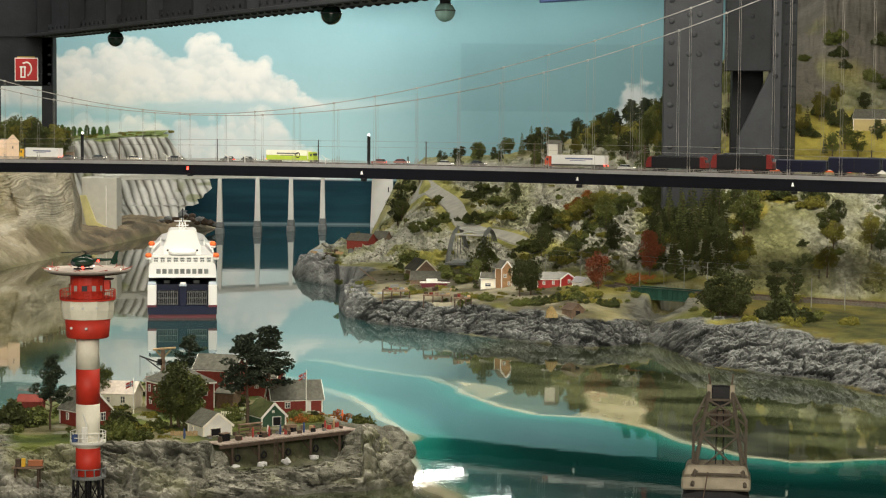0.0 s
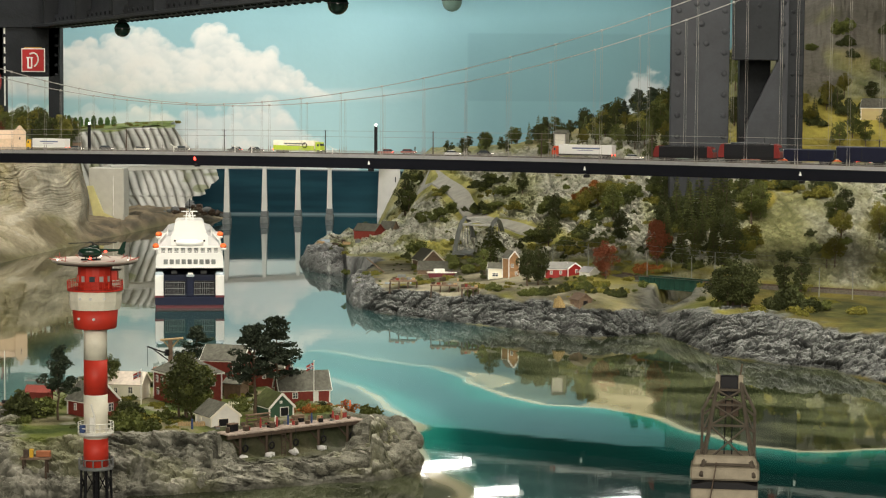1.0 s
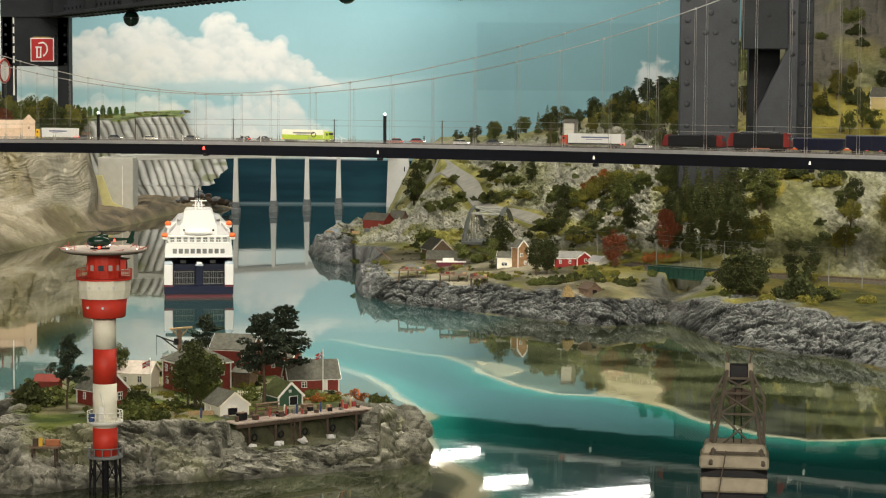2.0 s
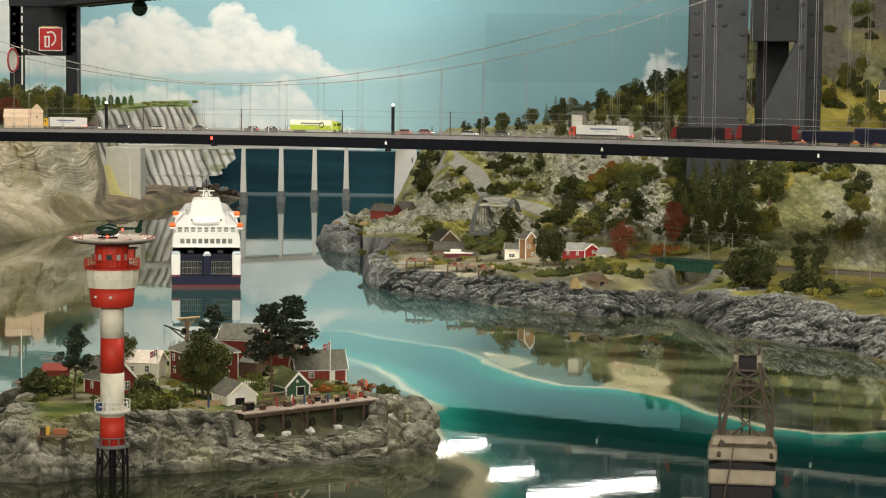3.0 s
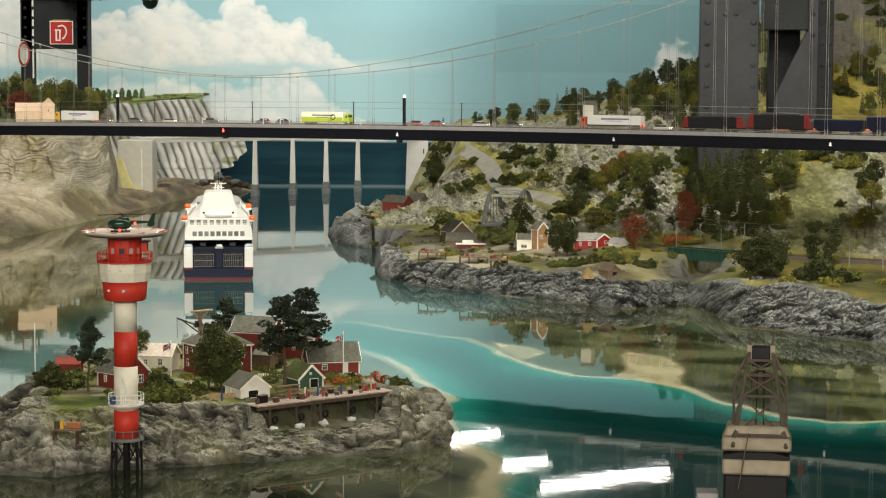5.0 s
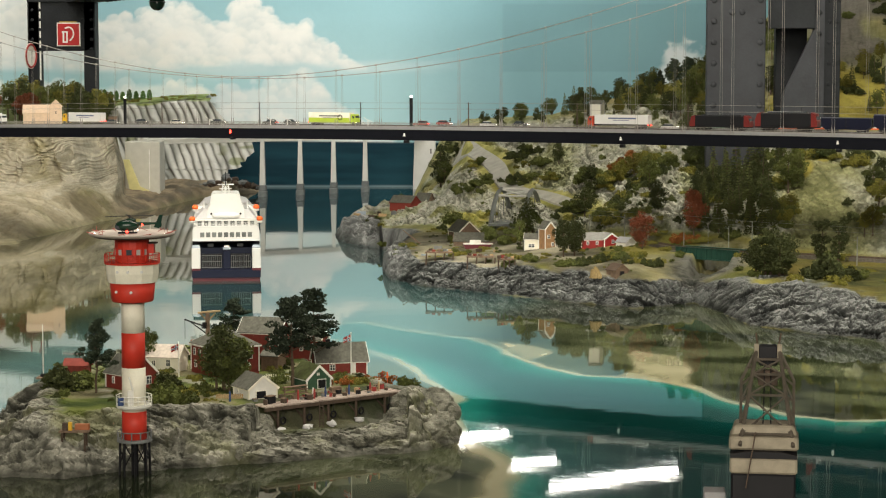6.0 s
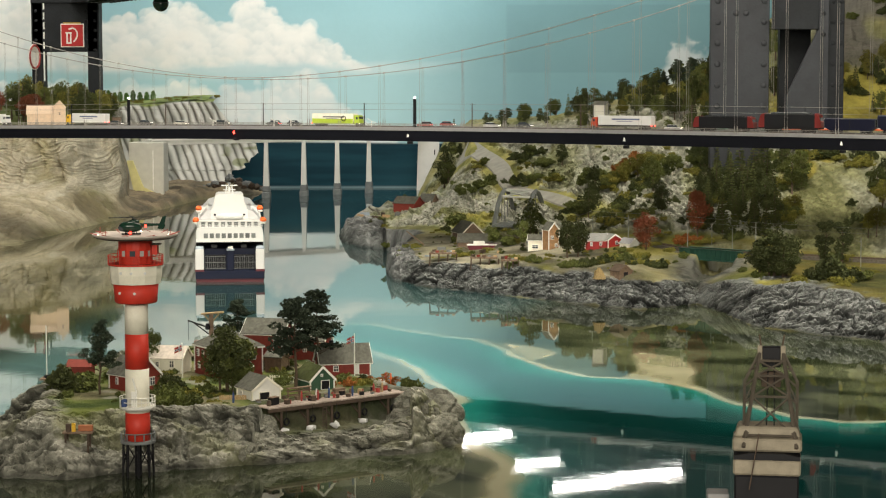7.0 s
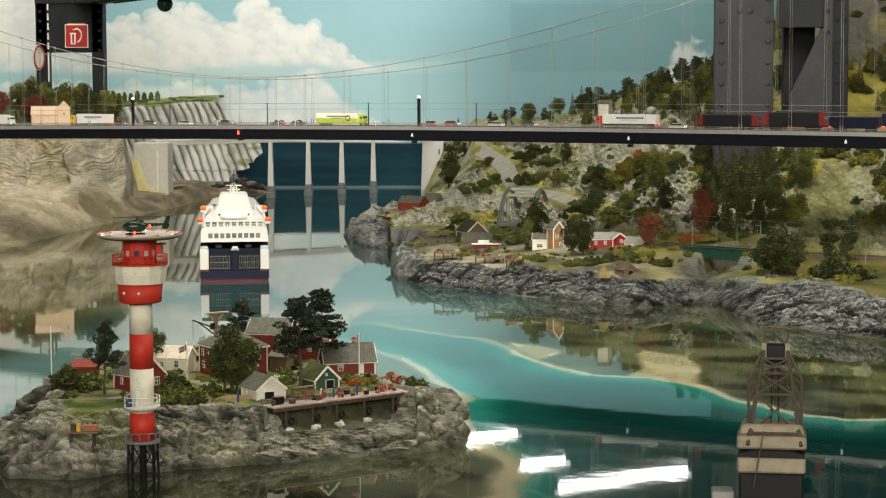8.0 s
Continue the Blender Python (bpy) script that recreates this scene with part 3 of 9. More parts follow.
green = mix((0.09, 0.105, 0.025), (0.22, 0.225, 0.055), smooth(-0.5, 0.6, fbm(gx * 8, gy * 6, 0, 4, 52)))
sand = mix((0.075, 0.070, 0.045), (0.25, 0.235, 0.17), smooth(-0.5, 0.5, fbm(gx * 12, gy * 9, 0, 3, 61)))
tone = mix(green, grass, smooth(-0.3, 0.4, fbm(gx * 2.2, gy * 1.5, 0, 3, 60)))
tone = mix(tone, mix(mix((0.040, 0.044, 0.016), (0.075, 0.080, 0.026), smooth(-0.4, 0.4, fbm(gx * 22, gy * 18, 0, 3, 54))), (0.150, 0.125, 0.032), smooth(-0.35, 0.55, fbm(gx * 7, gy * 6, 0, 4, 53))), smooth(0.125, 0.15, gu) * smooth(2.15, 1.95, gs))
behind = smooth(0.02, 0.06, gy - np.interp(gx, [p[0] for p in TRACK], [p[1] for p in TRACK])) * smooth(0.10, 0.12, gu) * smooth(2.20, 2.05, gs)
tone = mix(tone, mix((0.13, 0.125, 0.026), (0.24, 0.21, 0.045), smooth(-0.5, 0.5, fbm(gx * 8, gy * 6, 0, 4, 55))), behind)
village = np.maximum(smooth(0.105, 0.06, gu) * smooth(2.4, 1.6, gs), 0.6 * smooth(0.130, 0.108, gu) * smooth(1.62, 1.40, gs))
tone = mix(tone, sand, village * smooth(-0.9, -0.1, fbm(gx * 6, gy * 4, 0, 3, 64)))
tone = mix(tone, grass, smooth(0.050, 0.062, gu) * smooth(0.135, 0.12, gu) * smooth(1.45, 1.6, gs) * smooth(2.15, 2.0, gs) * 0.85)
knoll = smooth(1.1, 0.7, np.hypot((gu + 0.009) / 0.013, (gs - 2.45) / 0.42) + 0.2 * fbm(gx * 12, gy * 8, 0, 3, 73))
craggy = craggy * (1 - knoll)
tone = mix(tone, mix((0.20, 0.20, 0.045), (0.42, 0.39, 0.11), smooth(-0.4, 0.4, fbm(gx * 12, gy * 8, 0, 4, 74))), knoll)
tone = mix(tone, pale, craggy * (1 - 0.8 * low_moss * smooth(0.1, 0.35, fbm(gx * 7, gy * 4, gz * 6, 4, 71))))
stones = smooth(-0.7, 0.7, 0.7 * scree_n + 0.5 * scree_m + 0.7 * fbm(gx * 30 + 12 * gz, gz * 18, gy * 9, 3, 91)) * (0.45 + 0.55 * smooth(0, 0.25, scree_crack)) * (0.6 + 0.4 * smooth(0, 0.3, scree_gap))
chips = mix(mix((0.115, 0.118, 0.050), (0.26, 0.265, 0.130), stones), mix((0.13, 0.132, 0.088), (0.36, 0.36, 0.275), stones), smooth(-0.25, 0.35, fbm(gx * 5 + 3 * gz, gz * 5, 0, 3, 90) + 22 * (gu - 0.172)))
tone = mix(tone, chips, scree)
tone = mix(tone, grass, mound)
high = smooth(5.2, 5.8, gs) * smooth(0.14, 0.165, gu)
tone = mix(tone, mix((0.050, 0.047, 0.036), (0.165, 0.156, 0.132), smooth(-0.6, 0.6, fbm(gx * 4 - 6 * gz, gy * 2, gz * 6, 5, 96))), high * smooth(0.45, 0.0, fbm(gx * 3.5, gy * 2, gz * 3.5, 3, 98)))
tone = mix(tone, mix((0.30, 0.26, 0.05), (0.46, 0.40, 0.09), smooth(-0.4, 0.4, fbm(gx * 9, gy * 7, 0, 4, 99))), smooth(0.12, 0.15, gu) * meadow_part)
verge = np.maximum(smooth(0.11, 0.06, edge_distance(gx, gy, ROAD2)), smooth(0.10, 0.05, edge_distance(gx, gy, ROAD))) * smooth(-0.25, 0.15, fbm(gx * 9, gy * 6, 0, 3, 66))
tone = mix(tone, mix((0.24, 0.24, 0.06), (0.46, 0.43, 0.14), smooth(-0.4, 0.4, fbm(gx * 14, gy * 9, 0, 3, 67))), 0.9 * verge * smooth(2.2, 2.7, gs) * smooth(5.2, 4.8, gs))
tone = mix(tone, grey, smooth(0.15, 0.5, bank_part + 0.15 * fbm(gx * 20, gy * 20, 0, 3, 33)))
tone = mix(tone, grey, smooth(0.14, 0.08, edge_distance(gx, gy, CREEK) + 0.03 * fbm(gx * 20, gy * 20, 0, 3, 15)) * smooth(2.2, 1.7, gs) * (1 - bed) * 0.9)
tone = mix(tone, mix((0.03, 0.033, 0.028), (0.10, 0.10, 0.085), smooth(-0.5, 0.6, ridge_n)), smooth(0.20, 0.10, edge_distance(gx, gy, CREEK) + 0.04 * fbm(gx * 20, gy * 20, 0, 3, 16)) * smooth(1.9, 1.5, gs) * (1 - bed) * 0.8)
tone = mix(tone, grey, smooth(0.06, 0.03, to_inlet))
# hollow under the girder bridge darkened: its shade is put into the colour
tone = mix(tone, (0.035, 0.036, 0.028), creek * 0.8)
# ground gets darker towards the waterline
waterside = smooth(0.02, 0.0, gz)
tone = tone * (1 - 0.55 * waterside)[..., None]
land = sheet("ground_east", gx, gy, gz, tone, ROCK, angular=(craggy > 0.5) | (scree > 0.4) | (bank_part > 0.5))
tagged(land, "rocky fjord hillside with grass, scree and grey shore rock", "hillside", kind="structure")

# ---- land on the west side ----
WEST = []


def west(u, *pairs):
    WEST.append((u, pairs[0::2], pairs[1::2]))


# shore, beach, cliff foot, cliff edge, plateau, back
west(-0.40, 7.4, -0.02, 7.8, 0.05, 8.5, 0.14, 8.75, 0.42, 9.2, 0.44, 11.9, 0.48)
west(-0.226, 8.0, -0.02, 8.4, 0.05, 9.0, 0.14, 9.25, 0.42, 9.7, 0.44, 11.9, 0.48)
west(-0.200, 8.74, -0.02, 9.0, 0.05, 9.3, 0.14, 9.52, 0.41, 9.9, 0.44, 11.9, 0.45)
west(-0.179, 9.35, -0.02, 9.55, 0.04, 9.75, 0.10, 9.95, 0.39, 10.2, 0.42, 11.9, 0.42)
west(-0.173, 9.55, -0.02, 9.80, 0.035, 10.1, 0.06, 10.5, 0.07, 11.0, 0.08, 11.9, 0.08)
west(-0.158, 10.03, -0.02, 10.2, 0.03, 10.5, 0.05, 10.9, 0.06, 11.2, 0.06, 11.9, 0.06)
west(-0.136, 10.95, -0.02, 11.05, 0.03, 11.15, 0.06, 11.3, 0.07, 11.5, 0.06, 11.9, 0.06)
west(-0.118, 11.25, -0.02, 11.3, 0.03, 11.4, 0.04, 11.5, 0.05, 11.6, 0.05, 11.9, 0.04)
west(-0.106, 11.5, -0.04, 11.55, -0.02, 11.6, -0.02, 11.7, -0.02, 11.8, -0.02, 11.9, -0.03)
steps = np.concatenate([np.linspace(0, 2, 90), np.linspace(2, 3, 110)[1:], np.linspace(3, 5, 60)[1:]])
gu, gs = np.meshgrid(np.linspace(-0.40, -0.106, 480), steps, indexing="ij")
gy, gz = fan(WEST, gu, gs)
gx = gu * gy
face = smooth(1.9, 2.15, gs) * smooth(3.15, 2.85, gs)
tall = smooth(0.1, 0.3, np.interp(gu, [c[0] for c in WEST], [c[2][3] for c in WEST]))
swirl = fbm(gx * 2.6, gz * 4.5, gy * 1.2, 3, 5)
sx, sz = gx + 0.10 * fbm(gx * 5, gz * 7, 0, 3, 36), gz + 0.15 * swirl + 0.05 * gx + 0.012 * fbm(gx * 14, gz * 14, 0, 3, 37)
bedded = smooth(-0.35, 0.15, fbm(gx * 3.2, gz * 5, 0, 3, 6) + 2.2 * (gz - 0.20) + 22 * smooth(-0.197, -0.187, gu))
strata = (np.sin(sz * 470) * 0.5 + 0.5) * bedded
crag = fbm(gx * 6, gz * 3.5, gy * 2, 4, 15, ridged=True)
ledge, ledge_crack = facets(sx * 20, sz * 82, 58)
ledge2, ledge2_crack = facets(sx * 42, sz * 150, 60)
ledge = bedded * (0.6 * ledge + 0.35 * ledge2)
ledge_crack, ledge2_crack = 1 - bedded * (1 - smooth(0, 0.3, ledge_crack)), 1 - bedded * (1 - smooth(0, 0.35, ledge2_crack))
fold = fbm(gx * 9 + 2 * gz, gz * 2.2, 0, 3, 38, ridged=True)
gy = gy + face * tall * (0.12 * crag + 0.12 * fold - 0.006 * strata - 0.015 * ledge)
lump, lump_crack = facets(gx * 6 + fbm(gx * 3, gy * 3, 0, 3, 75), gy * 5, 76)
lump2, lump2_crack = facets(gx * 19 + fbm(gx * 9, gy * 9, 0, 2, 77), gy * 15, 78)
gz = gz + (1 - face) * (0.016 * fbm(gx * 5, gy * 4, 0, 5, 25) + (0.012 * lump + 0.006 * lump2) * smooth(0.2, 0.8, gs) * smooth(3.2, 2.9, gs))
gz = gz + 0.02 * smooth(-0.172, -0.16, gu) * smooth(0.4, 1.5, gs) * fbm(gx * 14, gy * 14, 0, 4, 29)
beige = mix((0.17, 0.145, 0.088), (0.52, 0.47, 0.345), smooth(-0.6, 0.7, fbm(gx * 3, gy * 3, gz * 6, 5, 35) + 0.25 * lump + 0.2 * lump2) * (0.7 + 0.3 * smooth(0, 0.2, lump_crack)) * (0.75 + 0.25 * smooth(0, 0.25, lump2_crack)))
rock = mix((0.14, 0.125, 0.085), (0.56, 0.52, 0.415), smooth(-0.9, 0.9, 0.7 * crag + 0.5 * (strata - 0.4) + 0.6 * ledge + 0.5 * fbm(gx * 12, gz * 16, 0, 4, 34)) * (0.78 + 0.22 * ledge_crack) * (0.80 + 0.20 * ledge2_crack))
rock = mix(rock, (0.26, 0.23, 0.11), 0.6 * smooth(0.1, 0.5, fbm(gx * 5, gz * 6, 0, 4, 32)))
mottle = smooth(0.0, 0.5, fbm(gx * 7, gy * 4, gz * 8, 5, 132))
beige = mix(beige, (0.20, 0.19, 0.085), 0.55 * mottle)
beige = mix(beige, (0.62, 0.60, 0.50), 0.5 * smooth(0.25, 0.7, fbm(gx * 11, gy * 6, gz * 12, 4, 133)))
tone = mix(beige, rock, face * tall)
tone = mix(tone, (0.09, 0.11, 0.03), smooth(3.0, 3.3, gs) * tall)
tone = mix(tone, mix((0.10, 0.085, 0.06), (0.25, 0.20, 0.13), smooth(-0.4, 0.4, fbm(gx * 9, gy * 9, 0, 4, 39))), smooth(-0.185, -0.168, gu))
tone = mix(tone, (0.16, 0.15, 0.08), smooth(0.9, 0.2, gs) * 0.7)
land_w = sheet("ground_west", gx, gy, gz, tone, ROCK, angular=face * tall > 0.5)
tagged(land_w, "beige layered cliff with a sandy foot", "cliff", kind="structure")

# pale columned cliff in front of the painted wall
ga, gz = np.meshgrid(np.linspace(0, 1, 420), np.linspace(0, 1, 150), indexing="ij")
top = np.interp(ga, [0, 0.5, 0.72, 0.9, 1.0], [0.47, 0.49, 0.505, 0.515, 0.515])
hz = gz * top
xr = np.interp(hz, [0.0, 0.069, 0.121, 0.123, 0.136, 0.160, 0.164, 0.190, 0.194, 0.218, 0.295, 0.40, 0.52], [-1.44, -1.43, -1.43, -1.39, -1.354, -1.366, -1.335, -1.325, -1.315, -1.287, -1.31, -1.46, -1.55])
gx = -2.45 + ga * (xr + 2.45)
pillar = (gx + 0.44 * hz + 0.022 * fbm(gx * 7, hz * 7, 0, 3, 9)) / 0.047
which = np.floor(pillar)
across = pillar - which
shift = lattice(which.astype(np.int64), np.zeros(which.shape, np.int64), 12)
flute = np.sqrt(np.maximum(0.0, 1 - (2 * across - 1) ** 2)) * (0.6 + 0.4 * shift) + 0.25 * fbm(gx * 14, hz * 6, 0, 3, 65)
step = smooth(0.0, 0.02, hz - 0.45 * shift) * 0.008
gy = 11.64 - 0.042 * flute + step - 0.10 * smooth(0.5, 0.0, gz) + 0.14 * smooth(0.97, 1.0, gz)
# each pillar's lighter side and the shade in its grooves are painted in
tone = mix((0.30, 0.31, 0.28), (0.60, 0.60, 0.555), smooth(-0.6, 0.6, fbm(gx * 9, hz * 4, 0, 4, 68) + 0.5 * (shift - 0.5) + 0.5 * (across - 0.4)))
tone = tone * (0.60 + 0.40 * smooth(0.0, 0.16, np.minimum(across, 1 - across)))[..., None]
tone = mix(tone, (0.22, 0.27, 0.08), smooth(0.955, 0.985, gz + 0.05 * fbm(gx * 8, hz * 8, 0, 2, 3)))
tone = mix(tone, (0.20, 0.23, 0.09), smooth(0.45, 0.6, fbm(gx * 5, hz * 12, 0, 3, 70)) * 0.7)
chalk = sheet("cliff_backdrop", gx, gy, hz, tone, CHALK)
tagged(chalk, "pale grey columned cliff with a grassy top", "cliff", kind="structure")
gx, gy = np.meshgrid(np.linspace(-2.45, -1.58, 120), np.linspace(11.66, 11.99, 24), indexing="ij")
gz = np.interp((gx + 2.45) / 0.9, [0, 0.5, 0.72, 0.9, 1.0], [0.465, 0.485, 0.500, 0.510, 0.51]) + 0.006 * fbm(gx * 12, gy * 12, 0, 3, 4) + 0.07 * (gy - 11.66)
tone = mix((0.13, 0.18, 0.04), (0.30, 0.36, 0.13), smooth(-0.4, 0.4, fbm(gx * 9, gy * 9, 0, 3, 44)))
meadow = sheet("meadow", gx, gy, gz, tone, CHALK)
tagged(meadow, "light green meadow on the pale cliff", "meadow", kind="structure")

# ---- island ----
COAST = [(-0.80, 3.445), (-0.70, 3.43), (-0.62, 3.49), (-0.554, 3.505), (-0.46, 3.55), (-0.368, 3.58), (-0.27, 3.62), (-0.176, 3.66), (-0.10, 3.71),
         (-0.055, 3.80), (-0.065, 3.92), (-0.12, 4.05), (-0.19, 4.22), (-0.28, 4.42), (-0.5, 4.6), (-0.78, 4.52), (-0.93, 4.25), (-0.95, 3.9), (-0.88, 3.55)]
gx, gy = np.meshgrid(np.linspace(-1.0, -0.0, 400), np.linspace(3.38, 4.65, 420), indexing="ij")


def island_height(x, y):
    far = edge_distance(x, y, COAST, True) * np.where(inside(x, y, COAST), 1, -1)
    far = far + 0.018 * fbm(x * 9, y * 9, 0, 4, 7)
    east_end = smooth(-0.20, -0.13, x)
    h = 0.080 * smooth(-0.01, 0.12 - 0.04 * east_end, far) ** 0.8 - 0.03 * smooth(0.0, -0.03, far)
    h = h + 0.012 * east_end * smooth(0.01, 0.08, far) * smooth(4.0, 3.9, y)
    return h, far


hh, far = island_height(gx, gy)
rk, isle_crack = rocks(gx, gy * 1.3, hh * 2.2, 41, 10.0)
rk = 0.55 * rk + 0.75 * fbm(gx * 13, gy * 13, hh * 16, 4, 42, ridged=True) + 0.4 * fbm(gx * 34, gy * 34, hh * 30, 3, 43, ridged=True)
isle_crack = 0.28 + 0.72 * isle_crack
edge = smooth(0.19, 0.08, far)
gy0 = gy.copy()
gy = gy - 0.026 * edge * smooth(-0.02, 0.02, far) * rk
hh = hh + 0.017 * edge * smooth(-0.02, 0.02, far) * rk + 0.004 * fbm(gx * 14, gy * 14, 0, 3, 12)
apron = inside(gx, gy, [(-0.43, 3.48), (-0.13, 3.60), (-0.15, 3.83), (-0.40, 3.71)])
hh = np.where(apron & (hh > 0), hh * 0.6, hh)
behind = ((gx + 0.396) * -0.645 + (gy - 3.706) * 0.764)
along = ((gx + 0.396) * 0.764 + (gy - 3.706) * 0.645)
cut = smooth(-0.035, 0.015, along) * smooth(0.350, 0.295, along) * smooth(-0.125, -0.08, behind) * smooth(0.080, 0.055, behind)
hh = hh * (1 - cut) + np.minimum(hh, 0.024 + 0.009 * rk + 0.048 * smooth(0.0, 0.05, behind)) * cut
# stone colour carries the shade of cracks and highlights on the ridges
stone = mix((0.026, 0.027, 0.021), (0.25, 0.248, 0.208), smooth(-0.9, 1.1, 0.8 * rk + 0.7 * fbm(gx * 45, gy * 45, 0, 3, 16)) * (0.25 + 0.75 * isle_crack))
stone = mix(stone, (0.19, 0.195, 0.105), smooth(0.1, 0.55, fbm(gx * 11, gy * 11, 0, 3, 26)) * 0.6)
stone = mix(stone, (0.38, 0.37, 0.32), smooth(0.75, 1.25, rk + 0.9 * fbm(gx * 28, gy * 28, hh * 30, 4, 61)) * isle_crack * 0.8)
lawn = mix((0.035, 0.055, 0.010), (0.13, 0.155, 0.035), smooth(-0.5, 0.5, fbm(gx * 13, gy * 13, 0, 4, 17)))
lawn = mix(lawn, (0.16, 0.14, 0.085), smooth(0.0, 0.4, fbm(gx * 10, gy * 10, 0, 4, 19)) * 0.75)
lawn = mix(lawn, (0.19, 0.185, 0.15), smooth(0.35, 0.6, fbm(gx * 16, gy * 16, 0, 3, 20)) * 0.8)
tone = mix(stone, lawn, smooth(0.105, 0.165, far + 0.05 * fbm(gx * 12, gy * 12, 0, 4, 23)))
# recess below the quay darkened, with the quay's shade put into the colour
tone = mix(tone, (0.045, 0.046, 0.034), 0.65 * cut)
# darker towards the waterline
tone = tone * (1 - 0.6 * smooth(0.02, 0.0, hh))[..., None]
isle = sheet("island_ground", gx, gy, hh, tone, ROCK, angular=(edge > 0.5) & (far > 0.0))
tagged(isle, "rocky skerry with a mossy lawn on top", "island", kind="structure")

# ---- water: clear glossy resin over a painted fjord bed ----
gu, gq = np.meshgrid(np.linspace(-0.42, 0.42, 760), np.linspace(1 / 12.0, 1 / 2.0, 560), indexing="ij")
gy = 1 / gq
gx = gu * gy
SHELF = [(-0.60, 5.52), (-0.431, 5.56), (-0.321, 5.583), (-0.192, 5.377), (-0.045, 5.243), (0.053, 5.019), (0.115, 4.737), (0.212, 4.613),
         (0.334, 4.564), (0.444, 4.427), (0.507, 4.244), (0.598, 4.078), (0.677, 4.018), (0.83, 4.05), (1.6, 4.1)]
INNER = [(-0.60, 5.50), (-0.323, 5.14), (-0.259, 4.99), (-0.168, 4.712), (-0.098, 4.462), (-0.066, 4.309), (-0.078, 4.18), (-0.04, 3.80), (0.03, 3.54), (0.02, 3.29), (-0.2, 3.0), (-0.3, 1.9)]
CHANNEL = SHELF + [(1.6, 1.9)] + INNER[::-1]
isin = inside(gx, gy, CHANNEL)
wv = 0.02 * fbm(gx * 7, gy * 4, 0, 3, 81)
dA = np.where(isin, 1, -1) * edge_distance(gx, gy, SHELF) + wv
dB = np.where(isin, 1, -1) * edge_distance(gx, gy, INNER) + wv
dd = np.where(isin, np.minimum(np.abs(dA), np.abs(dB)), np.maximum(-np.abs(dA), -np.abs(dB)))
pale_blue = mix((0.018, 0.052, 0.054), (0.085, 0.165, 0.160), smooth(-0.4, 0.4, fbm(gx * 1.5, gy * 0.9, 0, 3, 83)))
olive = mix((0.016, 0.022, 0.011), (0.082, 0.096, 0.052), smooth(-0.45, 0.45, fbm(gx * 7 + 2.5 * gy, gy * 7, 0, 5, 85)))
bed = mix(pale_blue, olive, smooth(-0.15, 0.15, gx * 1.0 - 0.05 + 0.35 * (5.75 - gy) + 0.1 * fbm(gx * 3, gy * 3, 0, 3, 86)))
# west bed tinted olive brown to carry the cliff's reflection
bed = mix(bed, mix((0.030, 0.034, 0.014), (0.115, 0.112, 0.058), smooth(-0.4, 0.4, fbm(gx * 2, gy * 2, 0, 4, 87))), smooth(-0.72, -1.0, gx + 0.12 * (7.5 - gy) * (gy < 7.5)))
# far bed darkened where the dark painted sea is mirrored
bed = mix(bed, (0.012, 0.045, 0.055), smooth(8.4, 9.3, gy) * smooth(-1.5, -1.2, gx) * 0.9)
# dark patch painted where the ship's hull is reflected
bed = mix(bed, (0.007, 0.036, 0.036), 0.9 * smooth(1.15, 0.8, np.hypot((gx + 0.77) / 0.26, (gy - 6.35) / 0.62) + 0.2 * fbm(gx * 4, gy * 3, 0, 3, 89)))
near = smooth(0.45, 0.2, edge_distance(gx, gy, COAST, True)) * smooth(4.0, 3.6, gy)
near = np.maximum(near, smooth(4.1, 3.4, gy))
bed = mix(bed, olive * 0.8, near)
aqua, teal, deepc = (0.011, 0.165, 0.135), (0.003, 0.056, 0.050), (0.0015, 0.024, 0.021)
ch = mix(aqua, teal, smooth(0.02, 0.11, dd))
ch = mix(ch, deepc, smooth(0.09, 0.27, dd + 0.05 * fbm(gx * 3, gy * 2, 0, 3, 88)))
ch = mix(ch, (0.018, 0.11, 0.105), smooth(4.7, 5.3, gy) * 0.7)
bed = mix(bed, ch, smooth(-0.008, 0.012, dd))
cream = smooth(0.020, 0.004, np.abs(np.where(np.abs(dA) < np.abs(dB), dA, dB) + 0.012 * fbm(gx * 14, gy * 8, 0, 3, 84)))
bed = mix(bed, (0.40, 0.41, 0.30), cream * (0.42 + 0.33 * smooth(0.0, 0.25, gx + 0.4 * smooth(5.2, 4.8, gy))))
for spit in ([(0.347, 4.95), (0.371, 5.01), (0.402, 4.97), (0.446, 4.93), (0.446, 4.72), (0.455, 4.41), (0.407, 4.50), (0.351, 4.56), (0.298, 4.60), (0.337, 4.71)],
             [(0.046, 5.16), (0.101, 5.11), (0.153, 4.985), (0.121, 4.905), (0.092, 4.86), (0.065, 5.0)]):
    sand_in = np.where(inside(gx + wv, gy, spit), 1, -1) * edge_distance(gx + wv, gy, spit, True)
    bed = mix(bed, mix((0.27, 0.26, 0.16), (0.43, 0.41, 0.27), smooth(-0.4, 0.4, fbm(gx * 10, gy * 6, 0, 3, 82))), 0.9 * smooth(-0.012, 0.006, sand_in))
strip = smooth(0.050, 0.005, np.abs(edge_distance(gx + wv * 2, gy, [(-0.03, 3.80), (0.035, 3.55), (0.02, 3.3), (-0.1, 3.05)])))
bed = mix(bed, (0.27, 0.25, 0.15), strip * 0.8)
WATER = bpy.data.materials.new("fjord_resin")
WATER.use_nodes = True
nt = WATER.node_tree
bs = nt.nodes["Principled BSDF"]
bs.inputs["Roughness"].default_value = 0.025
bs.inputs["IOR"].default_value = 1.36
